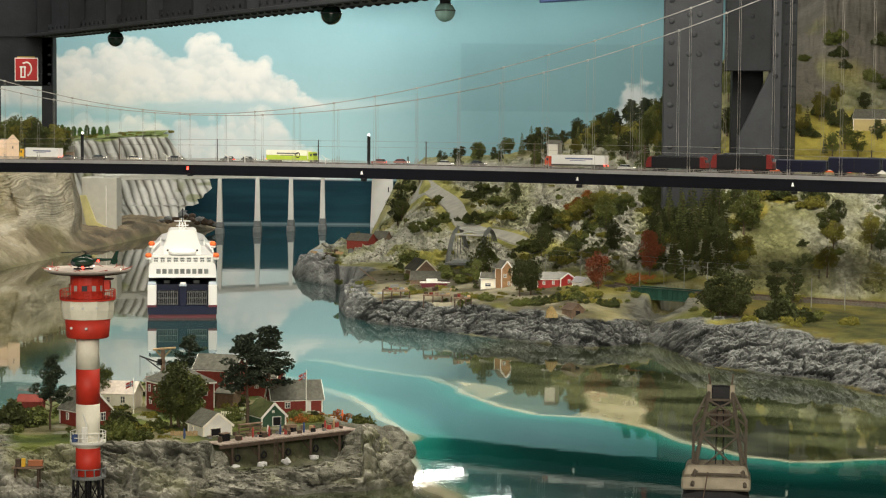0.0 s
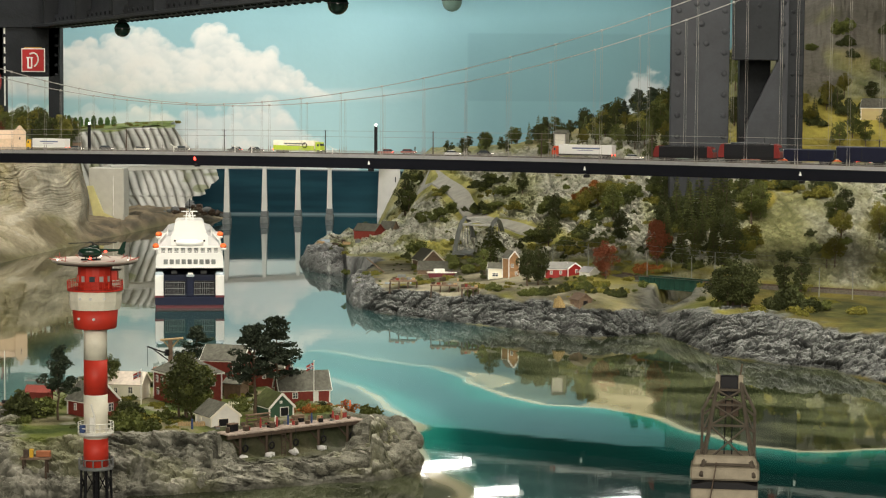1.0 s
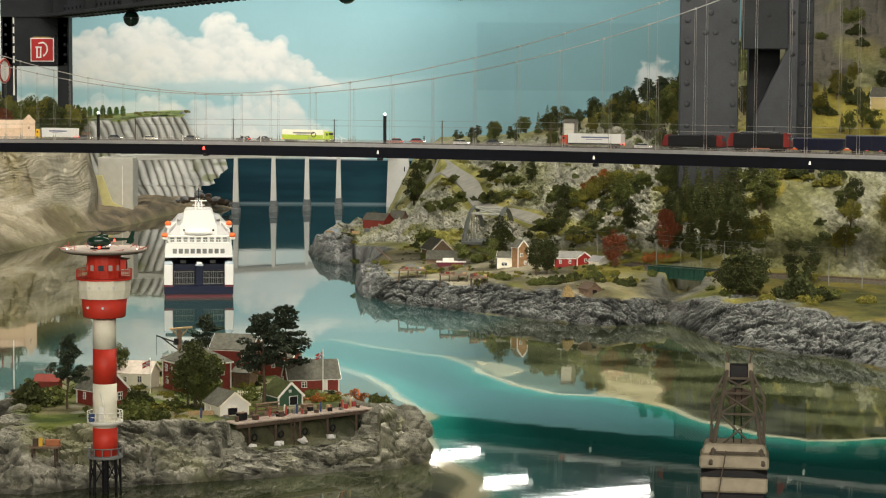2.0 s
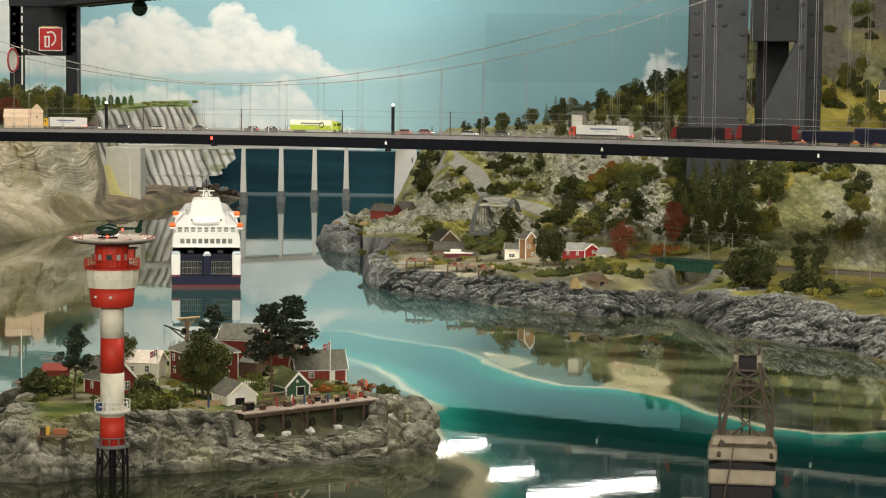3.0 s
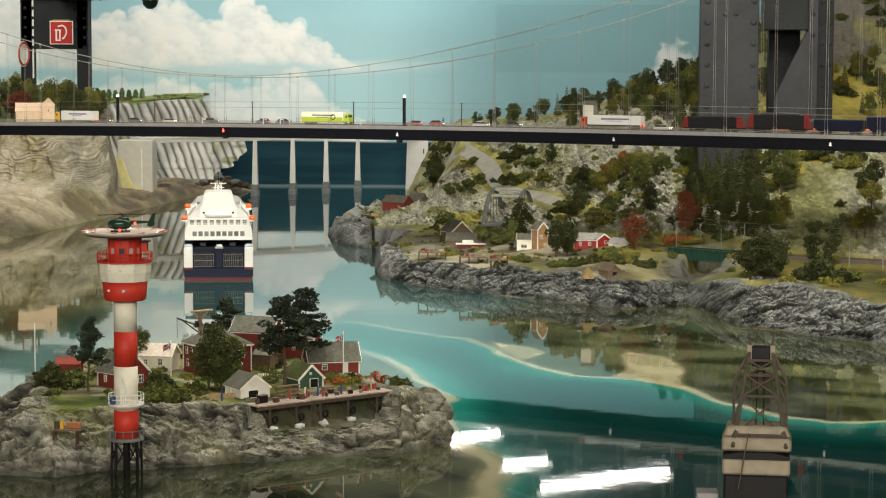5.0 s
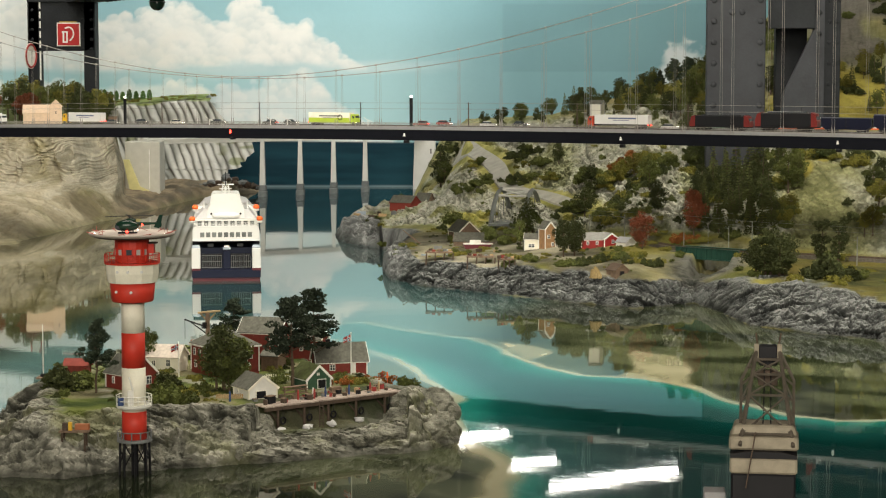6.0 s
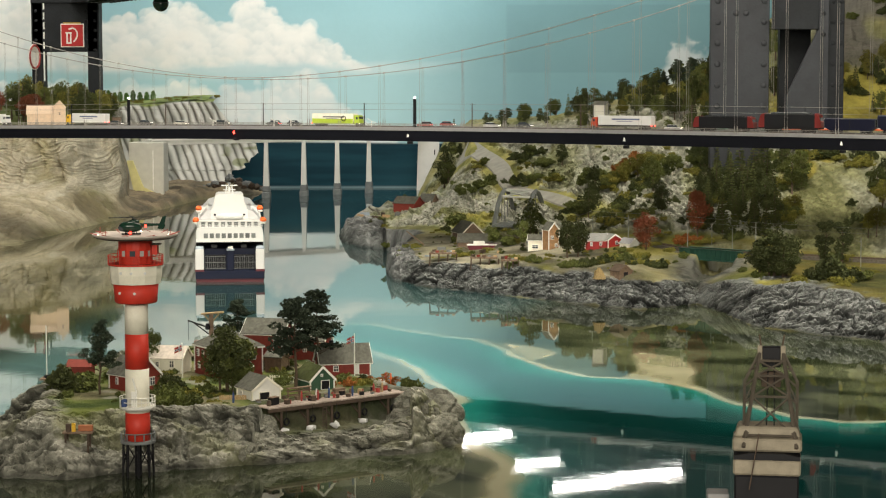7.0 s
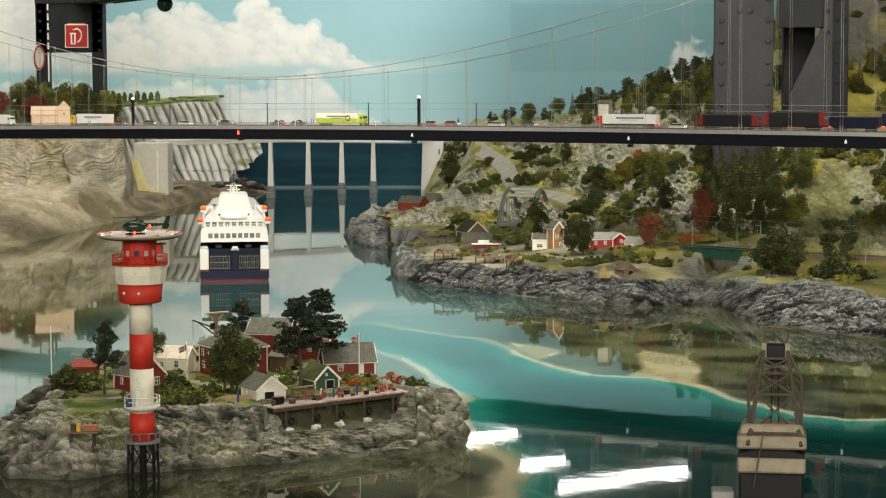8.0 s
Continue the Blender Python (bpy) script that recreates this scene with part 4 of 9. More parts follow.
att = nt.nodes.new("ShaderNodeAttribute")
att.attribute_name = "tint"
nt.links.new(att.outputs["Color"], bs.inputs["Base Color"])
nz, bp, tc = nt.nodes.new("ShaderNodeTexNoise"), nt.nodes.new("ShaderNodeBump"), nt.nodes.new("ShaderNodeTexCoord")
nz.inputs["Scale"].default_value, nz.inputs["Detail"].default_value = 9, 3
bp.inputs["Strength"].default_value, bp.inputs["Distance"].default_value = 0.026, 0.005
stretch = nt.nodes.new("ShaderNodeMapping")
stretch.inputs["Scale"].default_value = (1.2, 1.0, 1)
nt.links.new(tc.outputs["Object"], stretch.inputs["Vector"])
nt.links.new(stretch.outputs[0], nz.inputs["Vector"])
nt.links.new(nz.outputs["Fac"], bp.inputs["Height"])
nt.links.new(bp.outputs[0], bs.inputs["Normal"])
water = sheet("water", gx, gy, np.zeros(gx.shape), bed, WATER, flip=True)
tagged(water, "glossy turquoise fjord water with sandy shallows", "water", kind="structure")
# plain panels that close the layout's table towards the hall
for x0, y0, x1, y1 in ((-0.84, 1.99, 0.84, 1.99), (-0.86, 2.0, -5.05, 11.99), (0.86, 2.0, 5.05, 11.99)):
    run_len = math.hypot(x1 - x0, y1 - y0)
    panel = part("layout_panel", box(bmesh.new(), 0, 0, 0, run_len, 0.02, 0.93), STEEL2)
    panel.matrix_world = pose((x0 + x1) / 2, (y0 + y1) / 2, -0.92, 0, 0, math.degrees(math.atan2(y1 - y0, x1 - x0)))
    tagged(panel, "plain dark panel closing the layout table", "panel", kind="structure")

# ---- steel building frame ----
def rivets(bm, places, r, normal):
    q = Vector(normal).to_track_quat("Z", "Y").to_matrix().to_4x4()
    for p in places:
        bmesh.ops.create_uvsphere(bm, u_segments=8, v_segments=5, radius=r, matrix=Matrix.Translation(p) @ q @ Matrix.Diagonal((1, 1, 0.55, 1)))
    return bm


col = thing("steel_column_east", "dark grey riveted steel building column", "column", 0.99, 7.42, -0.1, kind="structure")
part("face_plate", box(bmesh.new(), -0.126, -0.11, 0, 0.204, 0.03, 2.8, bevel=0.003), STEEL2, col)
# web and rear plates take the darker steel, standing in for shade behind the face
part("web", box(bmesh.new(), 0.095, 0.11, 0, 0.11, 0.05, 2.8), STEEL, col)
part("second_plate", box(bmesh.new(), 0.197, -0.05, 0, 0.094, 0.03, 2.8, bevel=0.003), STEEL, col)
part("angle", box(bmesh.new(), 0.175, -0.075, 0, 0.02, 0.02, 2.8), STEEL2, col)
part("angle", box(bmesh.new(), 0.158, -0.075, 0, 0.012, 0.02, 2.8), STEEL2, col)
part("gusset_plate", box(bmesh.new(), 0.07, -0.085, 0.915, 0.163, 0.02, 1.2, bevel=0.003), STEEL, col)
bm = bmesh.new()
prism(bm, [(0.02, 0.50), (0.135, 0.50), (0.135, 0.91), (0.125, 0.91), (0.02, 0.685)], 0.02, pose(0.02, -0.09, 0))
part("brace", bm, STEEL2, col)
bm = bmesh.new()
rivets(bm, [(-0.203 + 0.160 * k, -0.125, 0.1433 + 0.0725 * i) for i in range(32) for k in (0, 1)], 0.012, (0, -1, 0))
rivets(bm, [(-0.141, -0.125, 0.972), (-0.106, -0.125, 0.972), (-0.1235, -0.125, 1.040), (-0.141, -0.125, 1.110), (-0.106, -0.125, 1.110)], 0.012, (0, -1, 0))
part("rivets", bm, STEEL2, col)
bm = bmesh.new()
rivets(bm, [(x, -0.065, 0.1433 + 0.0725 * i) for i in range(32) for x in (0.205, 0.230)] + [(0.082, -0.095, 1.033 + 0.0725 * i) for i in range(14)] + [(0.168, -0.085, 0.898 + 0.0725 * i) for i in range(16)], 0.009, (0, -1, 0))
part("rivets", bm, STEEL, col)

col = thing("steel_column_west", "dark grey riveted steel column carrying a girder", "column", -2.19, 10.9, -0.1, kind="structure")
part("left_plate", box(bmesh.new(), -0.145, -0.05, 0, 0.06, 0.10, 2.8, bevel=0.004), STEEL, col)
part("right_plate", box(bmesh.new(), 0.145, -0.05, 0, 0.06, 0.10, 2.8, bevel=0.004), STEEL, col)
part("batten_plate", box(bmesh.new(), 0, -0.09, 0.87, 0.34, 0.02, 0.255, bevel=0.003), STEEL, col)
part("head_plate", box(bmesh.new(), 0, -0.06, 1.12, 0.35, 0.10, 1.6, bevel=0.003), STEEL, col)
bm = bmesh.new()
rivets(bm, [(x, -0.103, 0.88 + 0.05 * i) for i in range(5) for x in (-0.15, -0.11, 0.11, 0.155)], 0.009, (0, -1, 0))
part("rivets", bm, STEEL, col)
# girder from the west column towards the viewers
span = Vector((0.62, 5.05, 0)) - Vector((-1.98, 10.6, 0))
turn = math.degrees(math.atan2(span.y, span.x))
gird = thing("ceiling_girder", "grey riveted steel plate girder under the ceiling", "girder", -1.98, 10.6, 1.02, turn, kind="structure")
L = span.length
part("bottom_flange", box(bmesh.new(), L / 2 - 0.2, 0, 0, L + 0.4, 0.16, 0.015, bevel=0.002), STEEL2, gird)
part("top_flange", box(bmesh.new(), L / 2 - 0.2, 0, 0.36, L + 0.4, 0.16, 0.015), STEEL2, gird)
part("web", box(bmesh.new(), L / 2 - 0.2, 0, 0.015, L + 0.4, 0.016, 0.345), STEEL2, gird)
part("bottom_angle", box(bmesh.new(), L / 2 - 0.2, -0.018, 0.015, L + 0.4, 0.02, 0.045), STEEL2, gird)
stiff = part("stiffener", box(bmesh.new(), 0.0, -0.045, 0.016, 0.03, 0.07, 0.343), STEEL, gird)
for i in range(1, 9):
    again(stiff, pose(0.62 * i, 0, 0), gird)
bm = bmesh.new()
rivets(bm, [(0.05 + 0.075 * i, s, -0.001) for i in range(int(L / 0.075)) for s in (-0.055, 0.055)], 0.012, (0, 0, -1))
rivets(bm, [(0.05 + 0.075 * i, -0.03, 0.038) for i in range(int(L / 0.075))], 0.010, (0, -1, 0))
part("rivets", bm, STEEL, gird)

# ---- suspension bridge over the fjord ----
BR = thing("suspension_bridge", "slim black suspension bridge with white cables and rail track", "bridge")
BRM = pose(-0.03, 6.79, 0.4855, 0, 0, -30.0)
BR.matrix_world = BRM


def rise(x):
    return 0.0027 * x - 0.0031 * x * x


def run(y0, y1, z0, z1, x0=-2.6, x1=2.4, n=60):
    """A bar along the bridge that follows its camber."""
    bm = bmesh.new()
    loops = []
    for i in range(n + 1):
        x = x0 + (x1 - x0) * i / n
        loops.append([bm.verts.new((x, y, z + rise(x))) for y, z in ((y0, z0), (y1, z0), (y1, z1), (y0, z1))])
    for a, b in zip(loops, loops[1:]):
        for k in range(4):
            bm.faces.new((a[k], a[(k + 1) % 4], b[(k + 1) % 4], b[k]))
    bm.faces.new(loops[0])
    bm.faces.new(loops[-1][::-1])
    return bm


part("girder", run(0.0, 0.25, -0.043, -0.008), DECK_SIDE, BR, "matt black box girder")
part("road_deck", run(-0.002, 0.252, -0.0075, -0.001), DECK_EDGE, BR, "light grey deck")
part("kerb", run(-0.004, 0.004, -0.001, 0.004), DECK_EDGE, BR)
part("carriageway", run(0.092, 0.24, -0.001, 0.0015), ASPHALT, BR)
part("track_bed", run(0.02, 0.075, -0.001, 0.0015), PIER_GREY, BR)
for y in (0.038, 0.057):
    part("rail", run(y - 0.0006, y + 0.0006, 0.0015, 0.004), RUST, BR)
for z in (0.008, 0.0125):
    part("handrail", run(-0.003, -0.0018, z, z + 0.0011), WIRE, BR)
    part("handrail", run(0.086, 0.0872, z, z + 0.0011), WIRE, BR)
post = part("rail_post", box(bmesh.new(), 0, -0.0024, 0.004, 0.0012, 0.0012, 0.010), WIRE, BR)
for i in range(-40, 38):
    again(post, pose(0.06 * i + 0.01, 0, rise(0.06 * i)), BR)


def sag(x, line):
    """Height of a main cable over the deck's middle."""
    x0, z0, west, east, power = line
    return z0 + (west if x < x0 else east) * abs(x - x0) ** power


def cable(line, y):
    bm = bmesh.new()
    pts = [(x, y, sag(x, line)) for x in np.linspace(-2.6, 2.2, 90)]
    for a, b in zip(pts, pts[1:]):
        rod(bm, a, b, 0.0014, n=6, caps=False)
    return bm


# lowest point, its height, rise to the west and to the east, and the curve's power
FRONT, REAR = (-0.93, 0.1645, 0.135, 0.117, 1.75), (-1.053, 0.1578, 0.0884, 0.0884, 2.0)
part("main_cable", cable(FRONT, -0.006), CABLE, BR)
part("main_cable", cable(REAR, 0.256), CABLE, BR)
clamp = part("cable_clamp", rod(bmesh.new(), (-0.003, 0, 0), (0.003, 0, 0), 0.0034, n=8), CABLE, BR)
first = True
for line, y, off in ((FRONT, -0.006, -0.066), (REAR, 0.256, -0.058)):
    for i in range(-15, 14):
        x = 0.160 * i + off
        z = sag(x, line)
        if first:
            clamp.location = (x, y, z)
        else:
            again(clamp, pose(x, y, z), BR)
        first = False
        bm = bmesh.new()
        for s in (-0.0042, 0.0042):
            rod(bm, (x + s, y, 0.002 + rise(x)), (x + s * 0.6, y, z), 0.00042, n=5, caps=False)
        for s in (-0.0042, 0.0042):
            rod(bm, (x + s, y, rise(x) - 0.004), (x + s, y, 0.022 + rise(x)), 0.0013, n=6)
        part("hanger", bm, WIRE, BR)
for i, x in enumerate((-2.303, -1.809, -1.364, -0.929, -0.506, -0.081, 0.321, 0.708, 1.079, 1.437)):
    bm = bmesh.new()
    rod(bm, (0, 0, 0), (0, 0, 0.082), 0.0021, 0.0015, n=6)
    rod(bm, (-0.011, 0, 0.079), (0.011, 0, 0.079), 0.0008, n=5)
    rod(bm, (-0.009, 0, 0.06), (0.009, 0.0, 0.06), 0.0007, n=5)
    ob = part("catenary_mast", bm, RUST if i in (2, 5, 6, 7) else STEEL, BR)
    ob.location = (x, 0.083, rise(x))
for z, y in ((0.079, 0.076), (0.060, 0.048)):
    part("contact_wire", run(y, y + 0.0007, z, z + 0.0009), WIRE, BR)
for x in (-1.468, -0.253):
    bm = bmesh.new()
    box(bm, 0, 0, 0, 0.0085, 0.0085, 0.098, bevel=0.001)
    for k in range(8):
        box(bm, 0, 0, 0.012 + 0.011 * k, 0.0095, 0.0095, 0.002)
    ob = part("lattice_lamp_post", bm, BLACK, BR, "black lattice post with a lamp")
    ob.location = (x, 0.002, rise(x))
    lamp = part("lamp", ball(bmesh.new(), 0, 0, 0.1015, 0.004), GLOW_WHITE, ob)
for x, mt in ((-0.991, GLOW_RED), (-0.275, WHITE), (0.520, WHITE), (1.228, WHITE)):
    ob = part("deck_light", rod(bmesh.new(), (0, 0, -0.006), (0, 0, 0.005), 0.0042, 0.0018, n=10), mt, BR)
    ob.location = (x, -0.006, -0.024)
    bx = part("bracket", box(bmesh.new(), 0, 0, -0.053, 0.014, 0.02, 0.010, bevel=0.002), BLACK, BR)
    bx.location = (x, 0.008, 0)
# cross-arm lamps on the deck
for x in (-1.098, -0.763, -0.432, -0.834):
    bm = bmesh.new()
    rod(bm, (0, 0, 0), (0, 0, 0.022), 0.0014, n=6)
    rod(bm, (0, 0, 0.022), (-0.016, 0, 0.031), 0.001, n=5)
    rod(bm, (0, 0, 0.022), (0.016, 0, 0.018), 0.001, n=5)
    ob = part("signal_arm", bm, WHITE, BR)
    ob.location = (x, 0.015, rise(x))


def on_bridge(x, y):
    return BRM @ pose(x, y, rise(x) + 0.0016)


# ---- vehicles ----
def wheels(parent, places, r=0.0055, w=0.004):
    first_wheel = None
    for x, y in places:
        if first_wheel is None:
            bm = bmesh.new()
            rod(bm, (0, -w / 2, 0), (0, w / 2, 0), r, n=14)
            first_wheel = part("tyre", bm, BLACK, parent)
            first_wheel.location = (x, y, r)
        else:
            again(first_wheel, pose(x, y, r), parent)


def truck(name, label, length, cab, body, lower, m, facing=-1, mark=None, two=False, group="lorries on the bridge"):
    """A lorry with its cab at the end named by facing; its origin lies in the middle of its base."""
    t = thing(name, label, "lorry", group=group)
    w, c = 0.029, 0.021
    front = facing * length / 2
    bm = bmesh.new()
    prism(bm, [(0, 0.005), (c, 0.005), (c, 0.038), (c * 0.25, 0.038), (0.001, 0.024)], w * 0.94, pose(0, 0, 0))
    if facing > 0:
        bmesh.ops.scale(bm, vec=(-1, 1, 1), verts=bm.verts[:])
    cabin = part("cab", bm, cab, t)
    cabin.location = (front, 0, 0)
    part("windscreen", box(bmesh.new(), front - facing * 0.0035, 0, 0.0235, 0.004, w * 0.84, 0.010), GLASS, t)
    part("side_window", box(bmesh.new(), front - facing * 0.010, 0, 0.024, 0.007, w * 0.955, 0.008), GLASS, t)
    bumper = part("bumper", box(bmesh.new(), front - facing * 0.001, 0, 0.004, 0.004, w * 0.94, 0.006), BLACK, t)
    part("chassis", box(bmesh.new(), facing * -0.004, 0, 0.008, length - 0.012, w * 0.6, 0.004), BLACK, t)
    x0, x1 = front - facing * (c + 0.004), -facing * length / 2
    spans = [(x0, (x0 + x1) / 2 + facing * 0.002), ((x0 + x1) / 2 - facing * 0.002, x1)] if two else [(x0, x1)]
    for a, b in spans:
        ob = part("box_body", box(bmesh.new(), (a + b) / 2, 0, 0.013, abs(b - a), w, 0.030, bevel=0.0008), body, t)
        part("lower_skirt", box(bmesh.new(), (a + b) / 2, 0, 0.0085, abs(b - a) * 0.995, w * 1.012, 0.0048 if lower is not LIME else 0.017), lower, t)
        if mark:
            part("sign_bar", box(bmesh.new(), (a + b) / 2 + 0.004, -w / 2, 0.0295, abs(b - a) * 0.52, 0.0006, 0.0048), mark, t)
            part("sign_bar", box(bmesh.new(), (a + b) / 2, -w / 2, 0.0245, abs(b - a) * 0.30, 0.0006, 0.0018), mark, t)
    for y in (-w * 0.35, w * 0.35):
        part("tail_lamp", box(bmesh.new(), -facing * length / 2, y - 0.003 * (y < 0), 0.009, 0.002, 0.006, 0.004), GLOW_RED, t)
        part("head_lamp", box(bmesh.new(), front, y, 0.008, 0.0016, 0.005, 0.003), GLOW_WHITE if facing > 0 else WHITE, t)
    xs = [front - facing * 0.010] + [-facing * (length / 2 - d) for d in (0.018, 0.030, 0.042)]
    wheels(t, [(x, y) for x in xs for y in (-w * 0.42, w * 0.42)])
    t.matrix_world = m
    return t


CAB_ORANGE = paint("orange_red_cab", (0.50, 0.06, 0.02), 0.01, 0.4, 0.0)
BAR_BLUE = paint("blue_grey_print", (0.12, 0.14, 0.24), 0.01, 0.5, 0.0)
truck("lorry", "white and grey box lorry with a yellow cab", 0.190, YELLOW, SHIP_WHITE, WHITE, on_bridge(-1.798, 0.16), -1, BAR_BLUE)
gt = truck("lorry", "cream box lorry with lime green cab and skirts", 0.196, LIME, CREAM, LIME, on_bridge(-0.653, 0.14), 1, PIER_GREY)
bm = bmesh.new()
ring_pts = [(0.035 + 0.0085 * math.cos(a), -0.0165, 0.027 + 0.0085 * math.sin(a)) for a in np.linspace(0, 2 * math.pi, 19)]
for a, b in zip(ring_pts, ring_pts[1:]):
    rod(bm, a, b, 0.0014, n=6, caps=False)
part("ring_emblem", bm, BLACK, gt)
truck("lorry", "white box lorry with an orange red cab", 0.214, CAB_ORANGE, SHIP_WHITE, BLACK, on_bridge(0.433, 0.16), -1, BAR_BLUE)
truck("lorry", "long white double box lorry with an orange red cab", 0.400, CAB_ORANGE, SHIP_WHITE, ORANGE, on_bridge(1.148, 0.16), -1, BAR_BLUE, two=True)
truck("lorry", "small white lorry with bright headlamps", 0.10, SHIP_WHITE, SHIP_WHITE, WHITE, on_bridge(1.425, 0.20), 1)
truck("lorry", "white lorry with a white cab", 0.15, SHIP_WHITE, SHIP_WHITE, WHITE, on_bridge(-2.308, 0.20), 1)


def car(label, mt, m, facing=1, roof=True):
    t = thing("car", label, "car", group="cars on the bridge")
    L2, w = 0.054, 0.021
    bm = bmesh.new()
    prism(bm, [(-L2 / 2, 0.003), (L2 / 2, 0.003), (L2 / 2, 0.009), (L2 * 0.25, 0.0105), (-L2 * 0.47, 0.0105), (-L2 / 2, 0.008)], w, pose(0, 0, 0))
    bmesh.ops.bevel(bm, geom=bm.edges[:], offset=0.0008, segments=1, affect="EDGES")
    part("body", bm, mt, t)
    bm = bmesh.new()
    prism(bm, [(-L2 * 0.42, 0.0103), (L2 * 0.22, 0.0103), (L2 * 0.08, 0.0163), (-L2 * 0.30, 0.0165)], w * 0.86, pose(0, 0, 0))
    part("cabin", bm, GLASS, t)
    part("roof", box(bmesh.new(), -L2 * 0.11, 0, 0.0161, L2 * 0.38, w * 0.84, 0.001), mt, t)
    for y in (-0.006, 0.006):
        part("head_lamp", box(bmesh.new(), L2 / 2, y, 0.0065, 0.0012, 0.004, 0.002), GLOW_WHITE, t)
        part("tail_lamp", box(bmesh.new(), -L2 / 2, y, 0.0065, 0.0012, 0.004, 0.002), GLOW_RED, t)
    wheels(t, [(x, y) for x in (-0.014, 0.015) for y in (-0.0085, 0.0085)], 0.0038, 0.003)
    t.matrix_world = m @ pose(0, 0, 0, 0, 0, 0 if facing > 0 else 180)
    return t


CAR_GREEN = paint("green_car_paint", (0.10, 0.22, 0.16), 0.01, 0.3, 0.0)
CAR_GREY = paint("dark_grey_car_paint", (0.04, 0.045, 0.05), 0.01, 0.25, 0.0)
for x, y, lab, mt, fc in ((-1.634, 0.13, "dark grey car", CAR_GREY, 1), (-1.552, 0.20, "dark grey car", CAR_GREY, 1), (-1.331, 0.13, "cream white car", CREAM, 1), (-1.200, 0.20, "dark grey car", CAR_GREY, 1),
                          (-0.969, 0.20, "dark car with red tail lamps", CAR_GREY, -1), (-0.878, 0.20, "dark car", CAR_GREY, 1), (-0.305, 0.15, "bright red car", BRIGHT_RED, -1), (-0.245, 0.20, "red car", BRIGHT_RED, 1),
                          (-0.033, 0.13, "white estate car", SHIP_WHITE, 1), (0.051, 0.20, "dark grey car", CAR_GREY, 1), (0.624, 0.13, "white car", SHIP_WHITE, 1), (0.749, 0.20, "green car", CAR_GREEN, 1)):
    car(lab + " driving over the bridge deck", mt, on_bridge(x, y), fc)


LOCO_RED = paint("dark_loco_red", (0.13, 0.016, 0.014), 0.01, 0.4, 0.0)


def loco(m):
    t = thing("locomotive", "black freight locomotive with red cab ends", "locomotive", group="ore train on the bridge")
    L2, w = 0.205, 0.033
    bm = bmesh.new()
    box(bm, 0, 0, 0.010, L2 * 0.82, w, 0.026, bevel=0.0015)
    part("body", bm, BLACK, t)
    for s in (-1, 1):
        bm = bmesh.new()
        prism(bm, [(0, 0.010), (0.019, 0.010), (0.019, 0.020), (0.012, 0.034), (0, 0.0375)], w * 1.01, pose(0, 0, 0))
        if s < 0:
            bmesh.ops.scale(bm, vec=(-1, 1, 1), verts=bm.verts[:])
        ob = part("cab", bm, LOCO_RED, t, "dark red cab")
        ob.location = (s * L2 * 0.39, 0, 0)
        part("windscreen", box(bmesh.new(), s * (L2 * 0.39 + 0.0155), 0, 0.023, 0.005, w * 0.8, 0.007), GLASS, t)
        bg = part("bogie", box(bmesh.new(), s * L2 * 0.28, 0, 0.004, 0.045, w * 0.75, 0.007), BLACK, t)
    part("roof_hatch", box(bmesh.new(), 0, 0, 0.036, L2 * 0.6, w * 0.6, 0.003, bevel=0.0008), CAR_GREY, t)
    part("frame_beam", box(bmesh.new(), 0, 0, 0.0075, L2 * 0.96, w * 0.95, 0.004), BLACK, t)
    wheels(t, [(s * L2 * 0.28 + d, y) for s in (-1, 1) for d in (-0.015, 0, 0.015) for y in (-0.009, 0.009)], 0.006, 0.003)
    t.matrix_world = m
    return t


WAGON = paint("dark_blue_wagon", (0.006, 0.007, 0.018), 0.02, 0.45, 0.05, spec=0.2)

WAGON_RIM = paint("wagon_rim_grey", (0.045, 0.05, 0.07), 0.02, 0.4, 0.05)


def wagon(m):
    t = thing("ore_wagon", "dark navy ore wagon with pale end plates", "wagon", group="ore train on the bridge")
    L2, w = 0.155, 0.033
    bm = bmesh.new()
    prism(bm, [(-L2 / 2, 0.034), (-L2 / 2, 0.015), (-L2 * 0.40, 0.008), (L2 * 0.40, 0.008), (L2 / 2, 0.015), (L2 / 2, 0.034)], w, pose(0, 0, 0))
    part("hopper", bm, WAGON, t)
    part("top_rim", box(bmesh.new(), 0, 0, 0.034, L2, w * 1.03, 0.0022), WAGON_RIM, t)
    for s in (-1, 1):
        part("end_plate", box(bmesh.new(), s * (L2 / 2 + 0.0005), 0, 0.014, 0.0024, w * 1.02, 0.020), CAR_GREY, t)
        part("bogie", box(bmesh.new(), s * L2 * 0.30, 0, 0.003, 0.03, w * 0.7, 0.007), BLACK, t)
    part("rib", box(bmesh.new(), 0, 0, 0.010, 0.003, w * 1.02, 0.024), BLACK, t)
    wheels(t, [(s * L2 * 0.30 + d, y) for s in (-1, 1) for d in (-0.010, 0.010) for y in (-0.009, 0.009)], 0.0055, 0.003)
    t.matrix_world = m
    return t


TALL = pose(0, 0, 0.0022) @ Matrix.Diagonal((1, 1, 1.25, 1))
x = 0.732 + 0.103
lc = loco(on_bridge(x, 0.0475) @ TALL)
x += 0.215
copy_thing(lc, on_bridge(x, 0.0475) @ TALL)
x += 0.103 + 0.086
wg = wagon(on_bridge(x, 0.0475) @ TALL)
for i in range(7):
    x += 0.163
    copy_thing(wg, on_bridge(x, 0.0475) @ TALL)

